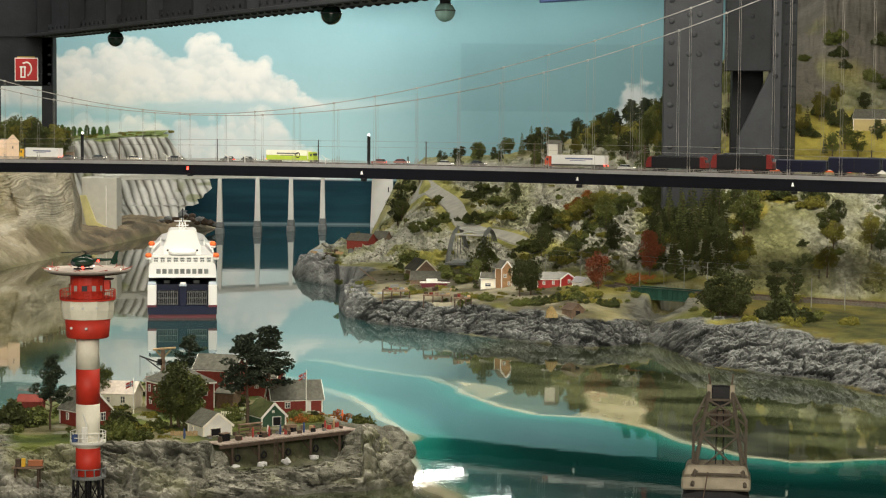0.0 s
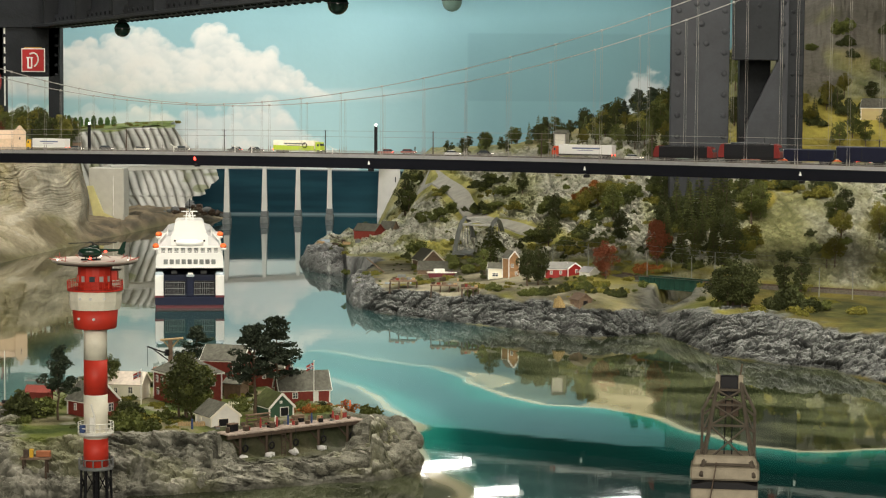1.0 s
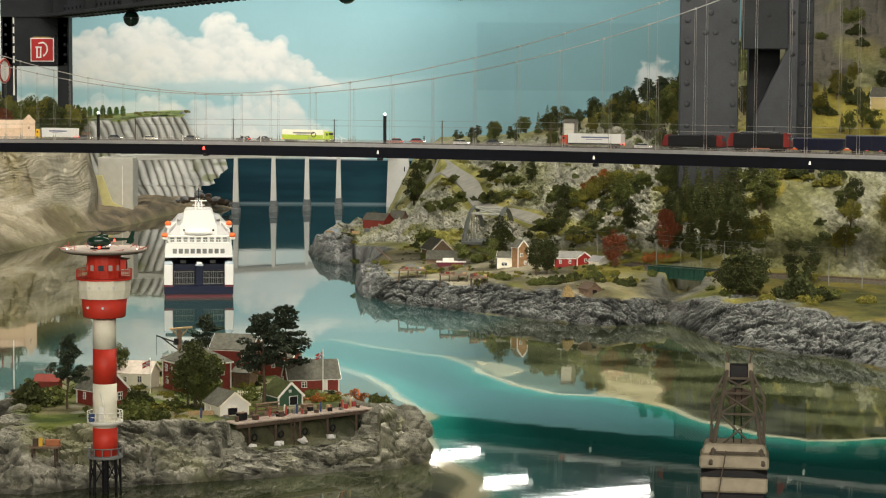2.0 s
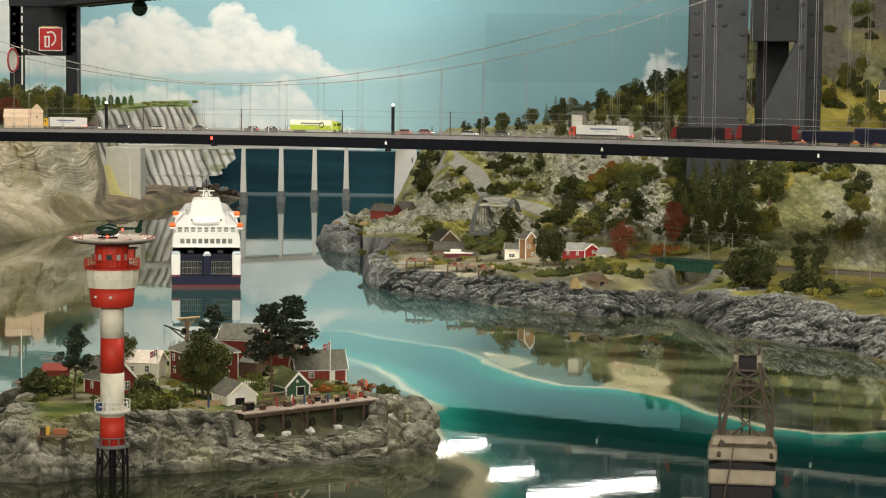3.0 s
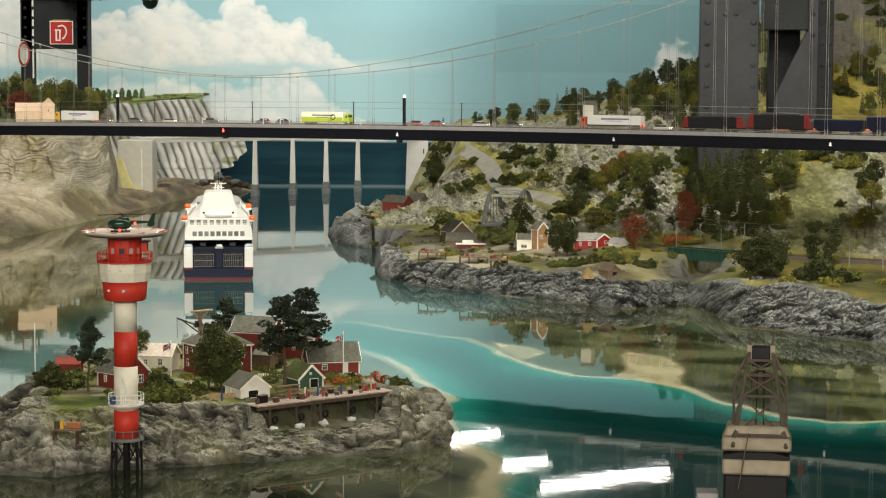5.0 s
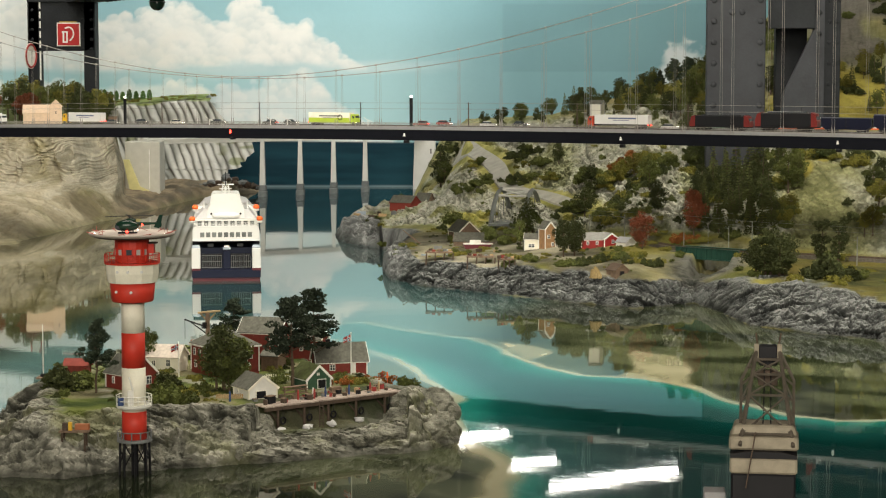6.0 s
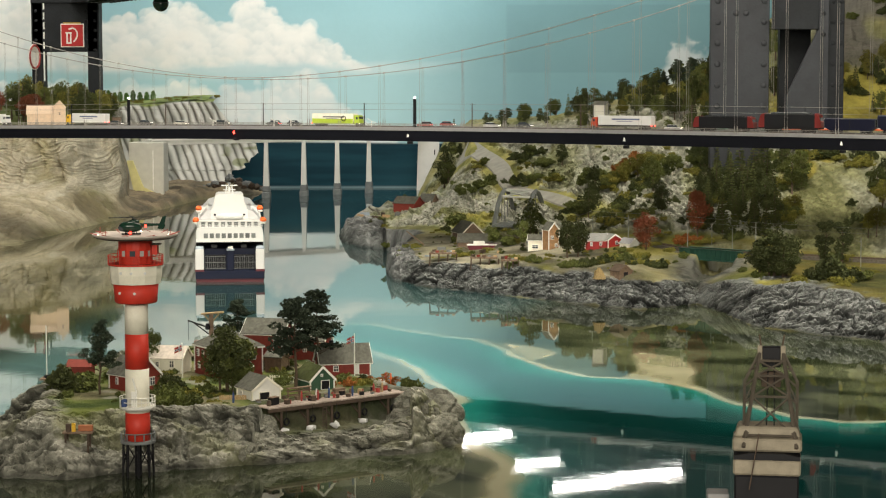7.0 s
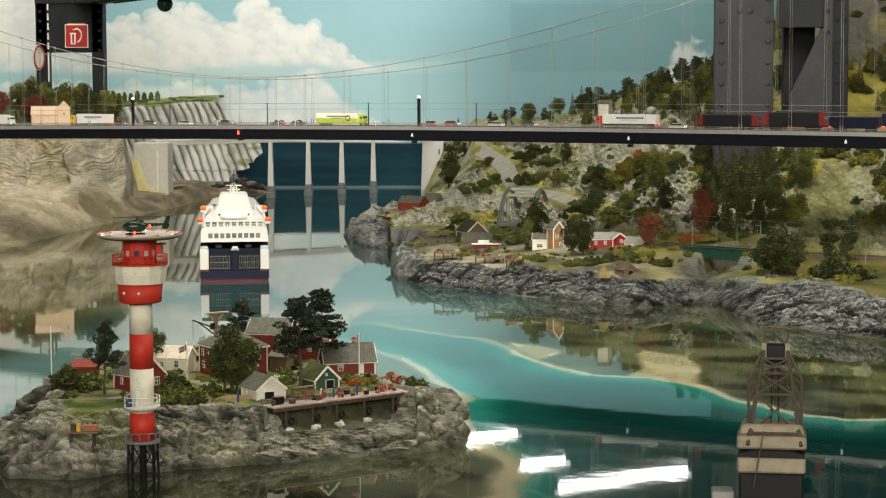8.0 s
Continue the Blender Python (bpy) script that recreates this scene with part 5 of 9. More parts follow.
# ---- lighthouse with a helicopter pad ----
lx, ly = -0.590, 3.462
lh = thing("lighthouse", "red and white banded lighthouse on black stilts", "lighthouse", lx, ly, -0.004)
bm = bmesh.new()
for i in range(8):
    a = 2 * math.pi * i / 8 + 0.2
    rod(bm, (0.026 * math.cos(a), 0.026 * math.sin(a), -0.02), (0.024 * math.cos(a), 0.024 * math.sin(a), 0.063), 0.0021, n=7)
for i in range(8):
    a, b = 2 * math.pi * i / 8 + 0.2, 2 * math.pi * (i + 1) / 8 + 0.2
    rod(bm, (0.025 * math.cos(a), 0.025 * math.sin(a), 0.02), (0.025 * math.cos(b), 0.025 * math.sin(b), 0.055), 0.0011, n=5)
rod(bm, (0, 0, -0.02), (0, 0, 0.06), 0.006, n=10)
part("stilt_frame", bm, BLACK, lh, "black wet stilts")
part("base_platform", lathe(bmesh.new(), 0, 0, [(0.029, 0.0605), (0.0295, 0.0625), (0.029, 0.065)]), PIER_GREY, lh)
part("base_drum", lathe(bmesh.new(), 0, 0, [(0.0208, 0.065), (0.0204, 0.112)]), RED, lh, "red band", True)
bands = [(0.112, 0.186, 0.0200, 0.0198, CREAM, "cream band"), (0.186, 0.2445, 0.0198, 0.0194, RED, "red band"), (0.2445, 0.299, 0.0194, 0.0190, CREAM, "cream band")]
for z0, z1, r0, r1, mt, lab in bands:
    part("tower_band", lathe(bmesh.new(), 0, 0, [(r0, z0), (r1, z1)], 40), mt, lh, lab, True)
part("lower_drum", lathe(bmesh.new(), 0, 0, [(0.0325, 0.2965), (0.0350, 0.2985), (0.0375, 0.329)], 40), RED, lh, "flared red drum", True)
part("upper_drum", lathe(bmesh.new(), 0, 0, [(0.0412, 0.329), (0.0440, 0.344), (0.0442, 0.360)], 12), CREAM, lh, "faceted cream drum")
port = part("porthole", rod(bmesh.new(), (0, 0, 0), (0, -0.003, 0), 0.0022, n=10), SHIP_WHITE, lh, "small pale porthole")
port.location = (-0.018, -0.0395, 0.349)
for px, py, pz in ((0.0, -0.0435, 0.349), (0.022, -0.0375, 0.349), (-0.022, -0.029, 0.315), (0.004, -0.0375, 0.315)):
    again(port, pose(px, py, pz), lh)
part("balcony_floor", lathe(bmesh.new(), 0, 0, [(0.046, 0.360), (0.046, 0.3625)], 40), RED, lh)
bm = bmesh.new()
for z in (0.3695, 0.3765):
    ring(bm, 0, 0, z, 0.0455, 0.0006)
for i in range(28):
    a = 2 * math.pi * i / 28
    rod(bm, (0.0455 * math.cos(a), 0.0455 * math.sin(a), 0.3625), (0.0455 * math.cos(a), 0.0455 * math.sin(a), 0.3765), 0.0006, n=5)
part("balcony_railing", bm, RED, lh, "thin red railing")
part("lantern_room", lathe(bmesh.new(), 0, 0, [(0.0285, 0.3625), (0.0285, 0.4005), (0.025, 0.4045)], 16), RED, lh, "red lantern room")
for a, w in ((-150, 0.0075), (-122, 0.0085), (-90, 0.0105), (-60, 0.0085), (-32, 0.0075)):
    ob = part("window", box(bmesh.new(), 0, -0.0283, 0.3745, w, 0.002, 0.0105), GLASS if w > 0.01 else paint("lit_pane", (0.42, 0.40, 0.38), 0.01, 0.25, 0.0), lh)
    ob.rotation_euler = (0, 0, radians(a + 90))
    rim = bmesh.new()
    for dx in (-w / 2, w / 2):
        box(rim, dx, -0.0290, 0.3735, 0.0012, 0.002, 0.0125)
    for dz in (0.3735, 0.3848):
        box(rim, 0, -0.0290, dz, w + 0.0012, 0.002, 0.0012)
    fr = part("window_frame", rim, RED, ob)
part("side_box", box(bmesh.new(), 0.030, 0.004, 0.377, 0.014, 0.016, 0.016), RED, lh)
part("side_box_roof", box(bmesh.new(), 0.032, 0.004, 0.393, 0.019, 0.019, 0.002), RUST, lh)
PAD = paint("faded_pad_paint", (0.60, 0.53, 0.48), 0.015, 0.7, 0.15, k=1.15)
part("helipad", lathe(bmesh.new(), 0, 0, [(0.050, 0.4035), (0.060, 0.4040), (0.0705, 0.4090), (0.0712, 0.4118), (0.0700, 0.4118), (0.058, 0.4088), (0.0, 0.4090)], 56), PAD, lh, "faded white helicopter deck")
part("pad_rim", lathe(bmesh.new(), 0, 0, [(0.0560, 0.4030), (0.0640, 0.4048), (0.0655, 0.4060), (0.0640, 0.4058), (0.0558, 0.4038)], 56), RUST, lh, "dark underside rim")
part("pad_marking", lathe(bmesh.new(), 0, 0, [(0.050, 0.4092), (0.050, 0.4098)], 40), paint("pad_grey", (0.52, 0.45, 0.41), 0.01, 0.7, 0.1), lh)
bm = bmesh.new()
FADED = paint("faded_red", (0.36, 0.09, 0.07), 0.01, 0.6, 0.1)
for i in range(10):
    a = 2 * math.pi * i / 10 + 0.3
    bm = rod(bmesh.new(), (0.060 * math.cos(a), 0.060 * math.sin(a), 0.4095), (0.0745 * math.cos(a), 0.0745 * math.sin(a), 0.4140), 0.0007, n=5)
    rod(bm, (0.062 * math.cos(a - 0.25), 0.062 * math.sin(a - 0.25), 0.4100), (0.0745 * math.cos(a), 0.0745 * math.sin(a), 0.4140), 0.0005, n=5)
    if i in (1, 4, 6, 9):
        rod(bm, (0.066 * math.cos(a), 0.066 * math.sin(a), 0.411), (0.066 * math.cos(a), 0.066 * math.sin(a), 0.4205), 0.0006, n=5)
    part("net_bracket", bm, FADED, lh, "faded red safety net bracket")
for a in (-20, 200, 90):
    ob = part("pad_lamp", ball(bmesh.new(), 0.062 * math.cos(radians(a)), 0.062 * math.sin(radians(a)), 0.4115, 0.0011, n=1), GLOW_WHITE, lh)
# lower gallery
part("gallery_floor", lathe(bmesh.new(), 0, 0, [(0.0275, 0.1175), (0.0300, 0.1205), (0.0300, 0.1235)], 36), WHITE, lh)
bm = bmesh.new()
for z in (0.131, 0.1385):
    ring(bm, 0, 0, z, 0.0295, 0.0007)
for i in range(16):
    a = 2 * math.pi * i / 16
    rod(bm, (0.0295 * math.cos(a), 0.0295 * math.sin(a), 0.1235), (0.0295 * math.cos(a), 0.0295 * math.sin(a), 0.1385), 0.0007, n=5)
part("gallery_railing", bm, WHITE, lh, "white railing")
part("gallery_box", box(bmesh.new(), -0.019, -0.0185, 0.1235, 0.009, 0.009, 0.013, bevel=0.001), CLOTH_BLUE, lh, "blue locker")
bm = bmesh.new()
box(bm, -0.002, -0.0215, 0.1235, 0.010, 0.004, 0.026, bevel=0.001)
rod(bm, (0.002, -0.024, 0.150), (-0.004, -0.023, 0.172), 0.0016, n=6)
part("doorway", bm, WHITE, lh)
bm = bmesh.new()
ring(bm, 0, 0, 0.078, 0.0285, 0.0009, 24)
for i in range(12):
    a = 2 * math.pi * i / 12
    rod(bm, (0.0285 * math.cos(a), 0.0285 * math.sin(a), 0.065), (0.0285 * math.cos(a), 0.0285 * math.sin(a), 0.0785), 0.0011, n=5)
part("base_railing", bm, PIER_GREY, lh, "grey railing")

hl = thing("helicopter", "small dark green helicopter parked on the pad", "helicopter", lx - 0.003, ly - 0.004, 0.4063, 8)
bm = bmesh.new()
ball(bm, -0.004, 0, 0.013, 0.0115, 0.85, 3, sx=1.75, sy=0.9)
part("fuselage", bm, HELI, hl, "", True)
part("nose_glass", ball(bmesh.new(), -0.0165, 0, 0.0115, 0.0078, 0.85, 2, sx=1.05), GLASS, hl, "", True)
part("engine_hump", ball(bmesh.new(), 0.002, 0, 0.0215, 0.006, 0.7, 2, sx=1.6), HELI, hl, "", True)
part("tail_boom", rod(bmesh.new(), (0.012, 0, 0.0155), (0.046, 0.0, 0.0165), 0.0035, 0.0016, n=8), HELI, hl)
bm = bmesh.new()
prism(bm, [(0.040, 0.010), (0.048, 0.008), (0.053, 0.020), (0.055, 0.031), (0.049, 0.030), (0.044, 0.019)], 0.0022, pose(0, 0, 0))
part("tail_fin", bm, HELI, hl)
part("tail_rotor_ring", rod(bmesh.new(), (0.0475, -0.0022, 0.0145), (0.0475, 0.0022, 0.0145), 0.0058, n=16), HELI, hl)
bm = bmesh.new()
rod(bm, (0.0, 0, 0.024), (0.0, 0, 0.0295), 0.0012, n=6)
for a in (10, 100, 190, 280):
    rod(bm, (0, 0, 0.029), (0.040 * math.cos(radians(a)), 0.046 * math.sin(radians(a)), 0.0285), 0.0008, n=5)
ball(bm, 0, 0, 0.029, 0.0026, 0.7, 1)
part("main_rotor", bm, BLACK, hl)
for y in (-0.008, 0.008):
    bm = bmesh.new()
    rod(bm, (-0.019, y, 0.0012), (0.013, y, 0.0012), 0.0008, n=5)
    for xx in (-0.012, 0.006):
        rod(bm, (xx, y, 0.0012), (xx, y * 0.6, 0.007), 0.0007, n=5)
    part("skid", bm, BLACK, hl)
part("beacon", ball(bmesh.new(), 0.021, -0.004, 0.0145, 0.0021, n=2), GLOW_RED, hl)
part("beacon", ball(bmesh.new(), -0.004, -0.0095, 0.0035, 0.0023, n=2), GLOW_RED, hl)

# ---- coastal ship, stern towards the viewers ----
sh = thing("coastal_ship", "white and navy coastal passenger ship seen from astern", "ship", -0.832, 6.66, 0, 7.2)
W = 0.222


def deck_plan(bm, z0, z1, half, y0, y1, nose=0.25, taper=1.0):
    """A hull block, square astern and pointed ahead."""
    pts = [(-half, y0), (half, y0), (half, y1 - nose), (half * 0.55, y1 - nose * 0.4), (0, y1), (-half * 0.55, y1 - nose * 0.4), (-half, y1 - nose)]
    lo = [bm.verts.new((x * taper, y, z0)) for x, y in pts]
    hi = [bm.verts.new((x, y, z1)) for x, y in pts]
    bm.faces.new(lo[::-1])
    bm.faces.new(hi)
    for i in range(len(pts)):
        j = (i + 1) % len(pts)
        bm.faces.new((lo[i], lo[j], hi[j], hi[i]))
    return bm


DECK_GREY = paint("light_deck_grey", (0.50, 0.51, 0.52), 0.03, 0.5, 0.05)
part("hull_bottom", deck_plan(bmesh.new(), -0.03, 0.011, 0.108, 0.004, 1.28, 0.3, 0.98), MAROON, sh, "maroon boot topping")
part("hull", deck_plan(bmesh.new(), 0.011, 0.036, 0.110, 0.0, 1.3, 0.3), NAVY, sh, "glossy navy hull")
part("hull_upper", deck_plan(bmesh.new(), 0.036, 0.104, 0.110, 0.045, 1.3, 0.3), NAVY, sh)
# solid black block gives the open deck's shade under the overhang
part("mooring_deck", deck_plan(bmesh.new(), 0.104, 0.128, 0.107, 0.20, 1.3, 0.3), BLACK, sh, "open dark mooring deck")
for s in (-1, 1):
    part("deck_post", box(bmesh.new(), s * 0.104, 0.035, 0.104, 0.006, 0.012, 0.026), BLACK, sh)
for x in (-0.05, 0.045):
    part("winch", box(bmesh.new(), x, 0.09, 0.104, 0.02, 0.02, 0.010, bevel=0.002), PIER_GREY, sh)
for s in (-1, 1):
    ob = part("stern_wing", box(bmesh.new(), s * 0.0965, 0.024, 0.036, 0.028, 0.05, 0.070, bevel=0.002), SHIP_WHITE, sh, "white stern wing")
    part("wing_cap", box(bmesh.new(), s * 0.0965, 0.024, 0.106, 0.029, 0.046, 0.009, bevel=0.002, taper=0.8), SAIL, sh)
    part("wing_band", box(bmesh.new(), s * 0.0965, 0.024, 0.0345, 0.0285, 0.051, 0.007), MAROON, sh)
part("stern_pillar", box(bmesh.new(), 0.002, 0.035, 0.036, 0.022, 0.03, 0.068, bevel=0.001), NAVY, sh)
part("pillar_cap", box(bmesh.new(), 0.002, 0.03, 0.100, 0.026, 0.03, 0.006, bevel=0.001), SAIL, sh)
GRID = paint("grey_louvre", (0.17, 0.18, 0.19), 0.01, 0.5, 0.1)
for s in (-1, 1):
    gate = part("stern_gate", box(bmesh.new(), s * 0.047, 0.0435, 0.039, 0.066, 0.004, 0.046), BLACK, sh, "barred stern opening")
    for k in range(11):
        top = float(RNG.uniform(0.034, 0.045))
        part("bar", box(bmesh.new(), s * 0.047 - 0.030 + 0.006 * k + float(RNG.uniform(-0.001, 0.001)), 0.0405, 0.039, 0.0011, 0.002, top), GRID if k % 3 else PIER_GREY, gate)
    for k in range(3):
        part("rail", box(bmesh.new(), s * 0.047, 0.0385, 0.040 + 0.0195 * k, 0.066, 0.003, 0.0016), PIER_GREY, gate)
part("stern_shelf", box(bmesh.new(), 0, 0.03, 0.030, 0.19, 0.05, 0.007), NAVY, sh)
bm = bmesh.new()
prism(bm, [(-0.1045, 0.129), (0.1045, 0.129), (0.1070, 0.140), (0.1070, 0.160), (0.1035, 0.172), (0.098, 0.175), (-0.098, 0.175), (-0.1035, 0.172), (-0.1070, 0.160), (-0.1070, 0.140)], 1.0, pose(0, 0.522, 0))
part("main_deck_house", bm, SHIP_WHITE, sh, "white deck house with rounded shoulders")
part("deck_overhang", deck_plan(bmesh.new(), 0.1275, 0.132, 0.108, 0.016, 1.16, 0.25, 0.99), SHIP_WHITE, sh)
PANE = paint("grey_ship_glass", (0.15, 0.16, 0.155), 0.01, 0.15, 0.0, k=1.3, vary=0.25)
win = None
for k in range(9):
    if win is None:
        win = part("stern_window", box(bmesh.new(), 0, 0.0215, 0.140, 0.0135, 0.0022, 0.0155, bevel=0.0008), PANE, sh)
        win.location = (-0.076, 0, 0)
    else:
        again(win, pose(-0.076 + 0.019 * k, 0, 0), sh)
part("upper_deck_house", deck_plan(bmesh.new(), 0.175, 0.191, 0.099, 0.045, 1.0, 0.25), SHIP_WHITE, sh)
part("upper_deck_slab", deck_plan(bmesh.new(), 0.1905, 0.1955, 0.104, 0.040, 1.02, 0.25), SHIP_WHITE, sh)
for k in range(9):
    again(win, pose(-0.084 + 0.021 * k, 0.0235, 0.0355), sh)
bm = bmesh.new()
for z in (0.180, 0.185):
    rod(bm, (-0.105, 0.024, z), (0.105, 0.024, z), 0.0007, n=5)
for k in range(16):
    rod(bm, (-0.105 + 0.014 * k, 0.024, 0.174), (-0.105 + 0.014 * k, 0.024, 0.185), 0.0007, n=5)
part("deck_railing", bm, SHIP_WHITE, sh)
part("sun_deck", deck_plan(bmesh.new(), 0.196, 0.226, 0.072, 0.075, 0.95, 0.25, 1.36), DECK_GREY, sh, "grey sloped deck side")
bm = bmesh.new()
prism(bm, [(-0.060, 0.196), (0.060, 0.196), (0.058, 0.231), (0.050, 0.238), (0.046, 0.270), (0.040, 0.277), (-0.040, 0.277), (-0.046, 0.270), (-0.050, 0.238), (-0.058, 0.231)], 0.17, pose(0, 0.155, 0))
bmesh.ops.bevel(bm, geom=bm.edges[:], offset=0.002, segments=2, affect="EDGES")
part("funnel_house", bm, SHIP_WHITE, sh, "broad white stepped funnel casing")
part("funnel_skirt", lathe(bmesh.new(), 0, 0.09, [(0.044, 0.197), (0.050, 0.204), (0.046, 0.212), (0.030, 0.216), (0.0, 0.217)], 24), SHIP_WHITE, sh, smooth_faces=True)
for s in (-1, 1):
    part("vent", rod(bmesh.new(), (s * 0.047, 0.066, 0.212), (s * 0.047, 0.072, 0.212), 0.0035, n=10), BLACK, sh)
bm = bmesh.new()
for s in (-1, 1):
    rod(bm, (s * 0.013, 0.12, 0.270), (s * 0.008, 0.12, 0.306), 0.0020, n=6)
    rod(bm, (s * 0.013, 0.12, 0.276), (-s * 0.009, 0.12, 0.300), 0.0010, n=5)
rod(bm, (-0.020, 0.12, 0.290), (0.020, 0.12, 0.290), 0.0016, n=6)
rod(bm, (-0.026, 0.12, 0.304), (0.026, 0.12, 0.304), 0.0018, n=6)
rod(bm, (0.0, 0.12, 0.270), (0.0, 0.12, 0.312), 0.0028, n=6)
part("radar_mast", bm, SHIP_WHITE, sh)
part("mast_pole", rod(bmesh.new(), (0, 0.118, 0.30), (0, 0.118, 0.345), 0.0014, n=6), BLACK, sh)
for s in (-1, 1):
    for (z, dx, y) in ((0.190, 0.106, 0.05), (0.222, 0.097, 0.14)):
        bm = box(bmesh.new(), s * (dx + 0.002), y, z, 0.020, 0.050, 0.014, bevel=0.005)
        boat = part("lifeboat", bm, ORANGE, sh, "orange lifeboat")
        part("boat_bottom", box(bmesh.new(), s * (dx + 0.002), y, z - 0.006, 0.017, 0.044, 0.008, bevel=0.003, taper=1.1), WHITE, boat)
    part("radome", rod(bmesh.new(), (s * 0.072, 0.13, 0.21), (s * 0.070, 0.13, 0.252), 0.003, 0.001, n=8), SHIP_WHITE, sh)
    bm = bmesh.new()
    prism(bm, [(0, 0.196), (0.040, 0.196), (0.040, 0.216), (0.012, 0.226), (0, 0.226)], 0.08, pose(0, 0.34, 0))
    if s < 0:
        bmesh.ops.scale(bm, vec=(-1, 1, 1), verts=bm.verts[:])
    wing = part("bridge_wing", bm, SHIP_WHITE, sh, "white sloped bridge wing")
    wing.location = (s * 0.060, 0, 0)
    rail = bmesh.new()
    for k in range(7):
        rod(rail, (s * (0.098 - 0.006 * k), 0.058 + 0.012 * k, 0.1955), (s * (0.098 - 0.006 * k), 0.058 + 0.012 * k, 0.2065), 0.0006, n=4)
    for z in (0.2010, 0.2065):
        rod(rail, (s * 0.098, 0.058, z), (s * 0.062, 0.130, z), 0.0006, n=4)
    part("side_railing", rail, SHIP_WHITE, sh)
part("name_plate", box(bmesh.new(), 0.002, 0.0185, 0.107, 0.017, 0.002, 0.006), WHITE, sh)

# ---- far bridge, abutment and tower ----
fb = thing("far_bridge", "white road bridge on slim pale piers", "bridge", 0, 0, 0)
a, b = Vector((-1.72, 10.72, 0.292)), Vector((-0.30, 11.86, 0.300))
q = b - a
bm = bmesh.new()
box(bm, q.length / 2, 0, 0, q.length + 0.1, 0.09, 0.022, bevel=0.002)
box(bm, q.length / 2, 0, 0.022, q.length + 0.1, 0.10, 0.006)
ob = part("deck", bm, PIER_WHITE, fb)
ob.matrix_world = pose(*a, 0, 0, math.degrees(math.atan2(q.y, q.x)))
for x, y in ((-1.188, 11.10), (-1.0, 11.24), (-0.831, 11.39), (-0.667, 11.54)):
    bm = bmesh.new()
    box(bm, 0, 0, 0.05, 0.030, 0.05, 0.245, taper=0.62)
    pier = part("pier", bm, PIER_WHITE, fb)
    pier.location = (x, y, 0)
    bm = bmesh.new()
    box(bm, 0, 0, -0.02, 0.044, 0.07, 0.050, bevel=0.004)
    box(bm, 0, 0, 0.030, 0.038, 0.062, 0.032, bevel=0.004)
    part("pier_foot", bm, PIER_GREY, pier, "grey stone pier foot")
tw = thing("bridge_tower", "tall pale concrete bridge abutment tower", "tower", -0.345, 11.83, 0)
bm = bmesh.new()
box(bm, 0, 0, -0.02, 0.135, 0.12, 0.34, taper=0.84)
part("shaft", bm, PIER_WHITE, tw)
part("slot", box(bmesh.new(), 0.035, -0.058, 0.20, 0.006, 0.006, 0.028), BLACK, tw)
part("cap", box(bmesh.new(), 0, 0, 0.30, 0.135, 0.13, 0.012), PIER_WHITE, tw)
ab = thing("bridge_abutment", "pale concrete block at the cliff end of the far bridge", "abutment", -1.743, 10.66, 0.02, kind="structure")
part("block", box(bmesh.new(), 0, 0, 0, 0.178, 0.16, 0.29, bevel=0.003), CONCRETE, ab)
part("drain_pipe", rod(bmesh.new(), (0.035, -0.082, 0.05), (0.035, -0.082, 0.25), 0.003, n=8), WHITE, ab)
bm = bmesh.new()
prism(bm, [(-0.095, 0.19), (-0.065, 0.19), (-0.012, 0.055), (0.04, 0.03), (-0.06, 0.03)], 0.02, pose(-1.743, 10.565, 0.03))
strip_ob = part("sand_slope", bm, paint("yellow_sand", (0.68, 0.63, 0.30), 0.03, 0.8, 0.2))
tagged(strip_ob, "yellow sandy bank beside the concrete abutment", "bank", kind="structure")
# heap of broken rock beside the far shore
for k in range(46):
    r = float(RNG.uniform(0.012, 0.026))
    bm = ball(bmesh.new(), 0, 0, 0, r, 0.7, 1)
    for v in bm.verts:
        v.co *= 1 + 0.35 * float(RNG.uniform(-1, 1))
    tpos = float(RNG.uniform(0, 1))
    ob = part("boulder", bm, RUST if k % 3 else PIER_GREY)
    hgt = 0.075 * (1 - abs(2 * tpos - 0.9))
    ob.location = (-1.56 + 0.34 * tpos, 11.18 + 0.14 * tpos + float(RNG.uniform(-0.03, 0.03)), 0.035 + max(0, hgt) * float(RNG.uniform(0.2, 1)))
    tagged(ob, "brown broken boulder in a heap at the shore", "boulder", "shore boulders")

# ---- sign, lamps and pipes of the hall ----
sg = thing("fire_hose_sign", "square red fire equipment sign with a white hose symbol", "sign", -2.150, 10.788, 0.794)
part("plate", box(bmesh.new(), 0, 0, 0, 0.121, 0.004, 0.121, bevel=0.001), WHITE, sg)
part("red_field", box(bmesh.new(), 0, -0.003, 0.005, 0.111, 0.003, 0.111), paint("sign_red", (0.40, 0.012, 0.012), 0.05, 0.4, 0.0), sg)
bm = bmesh.new()
for x0, x1, z0, z1 in ((-0.030, -0.022, 0.022, 0.074), (-0.030, -0.004, 0.018, 0.025), (-0.011, -0.004, 0.022, 0.070), (-0.034, -0.002, 0.070, 0.077)):
    box(bm, (x0 + x1) / 2, -0.0055, z0, x1 - x0, 0.002, z1 - z0)
pts = [(-0.018, 0.092), (0.004, 0.098), (0.018, 0.090), (0.026, 0.074), (0.026, 0.056), (0.018, 0.040), (0.006, 0.028)]
for (x0, z0), (x1, z1) in zip(pts, pts[1:]):
    rod(bm, (x0, -0.0055, z0), (x1, -0.0055, z1), 0.0040, n=6)
part("hose_symbol", bm, WHITE, sg)
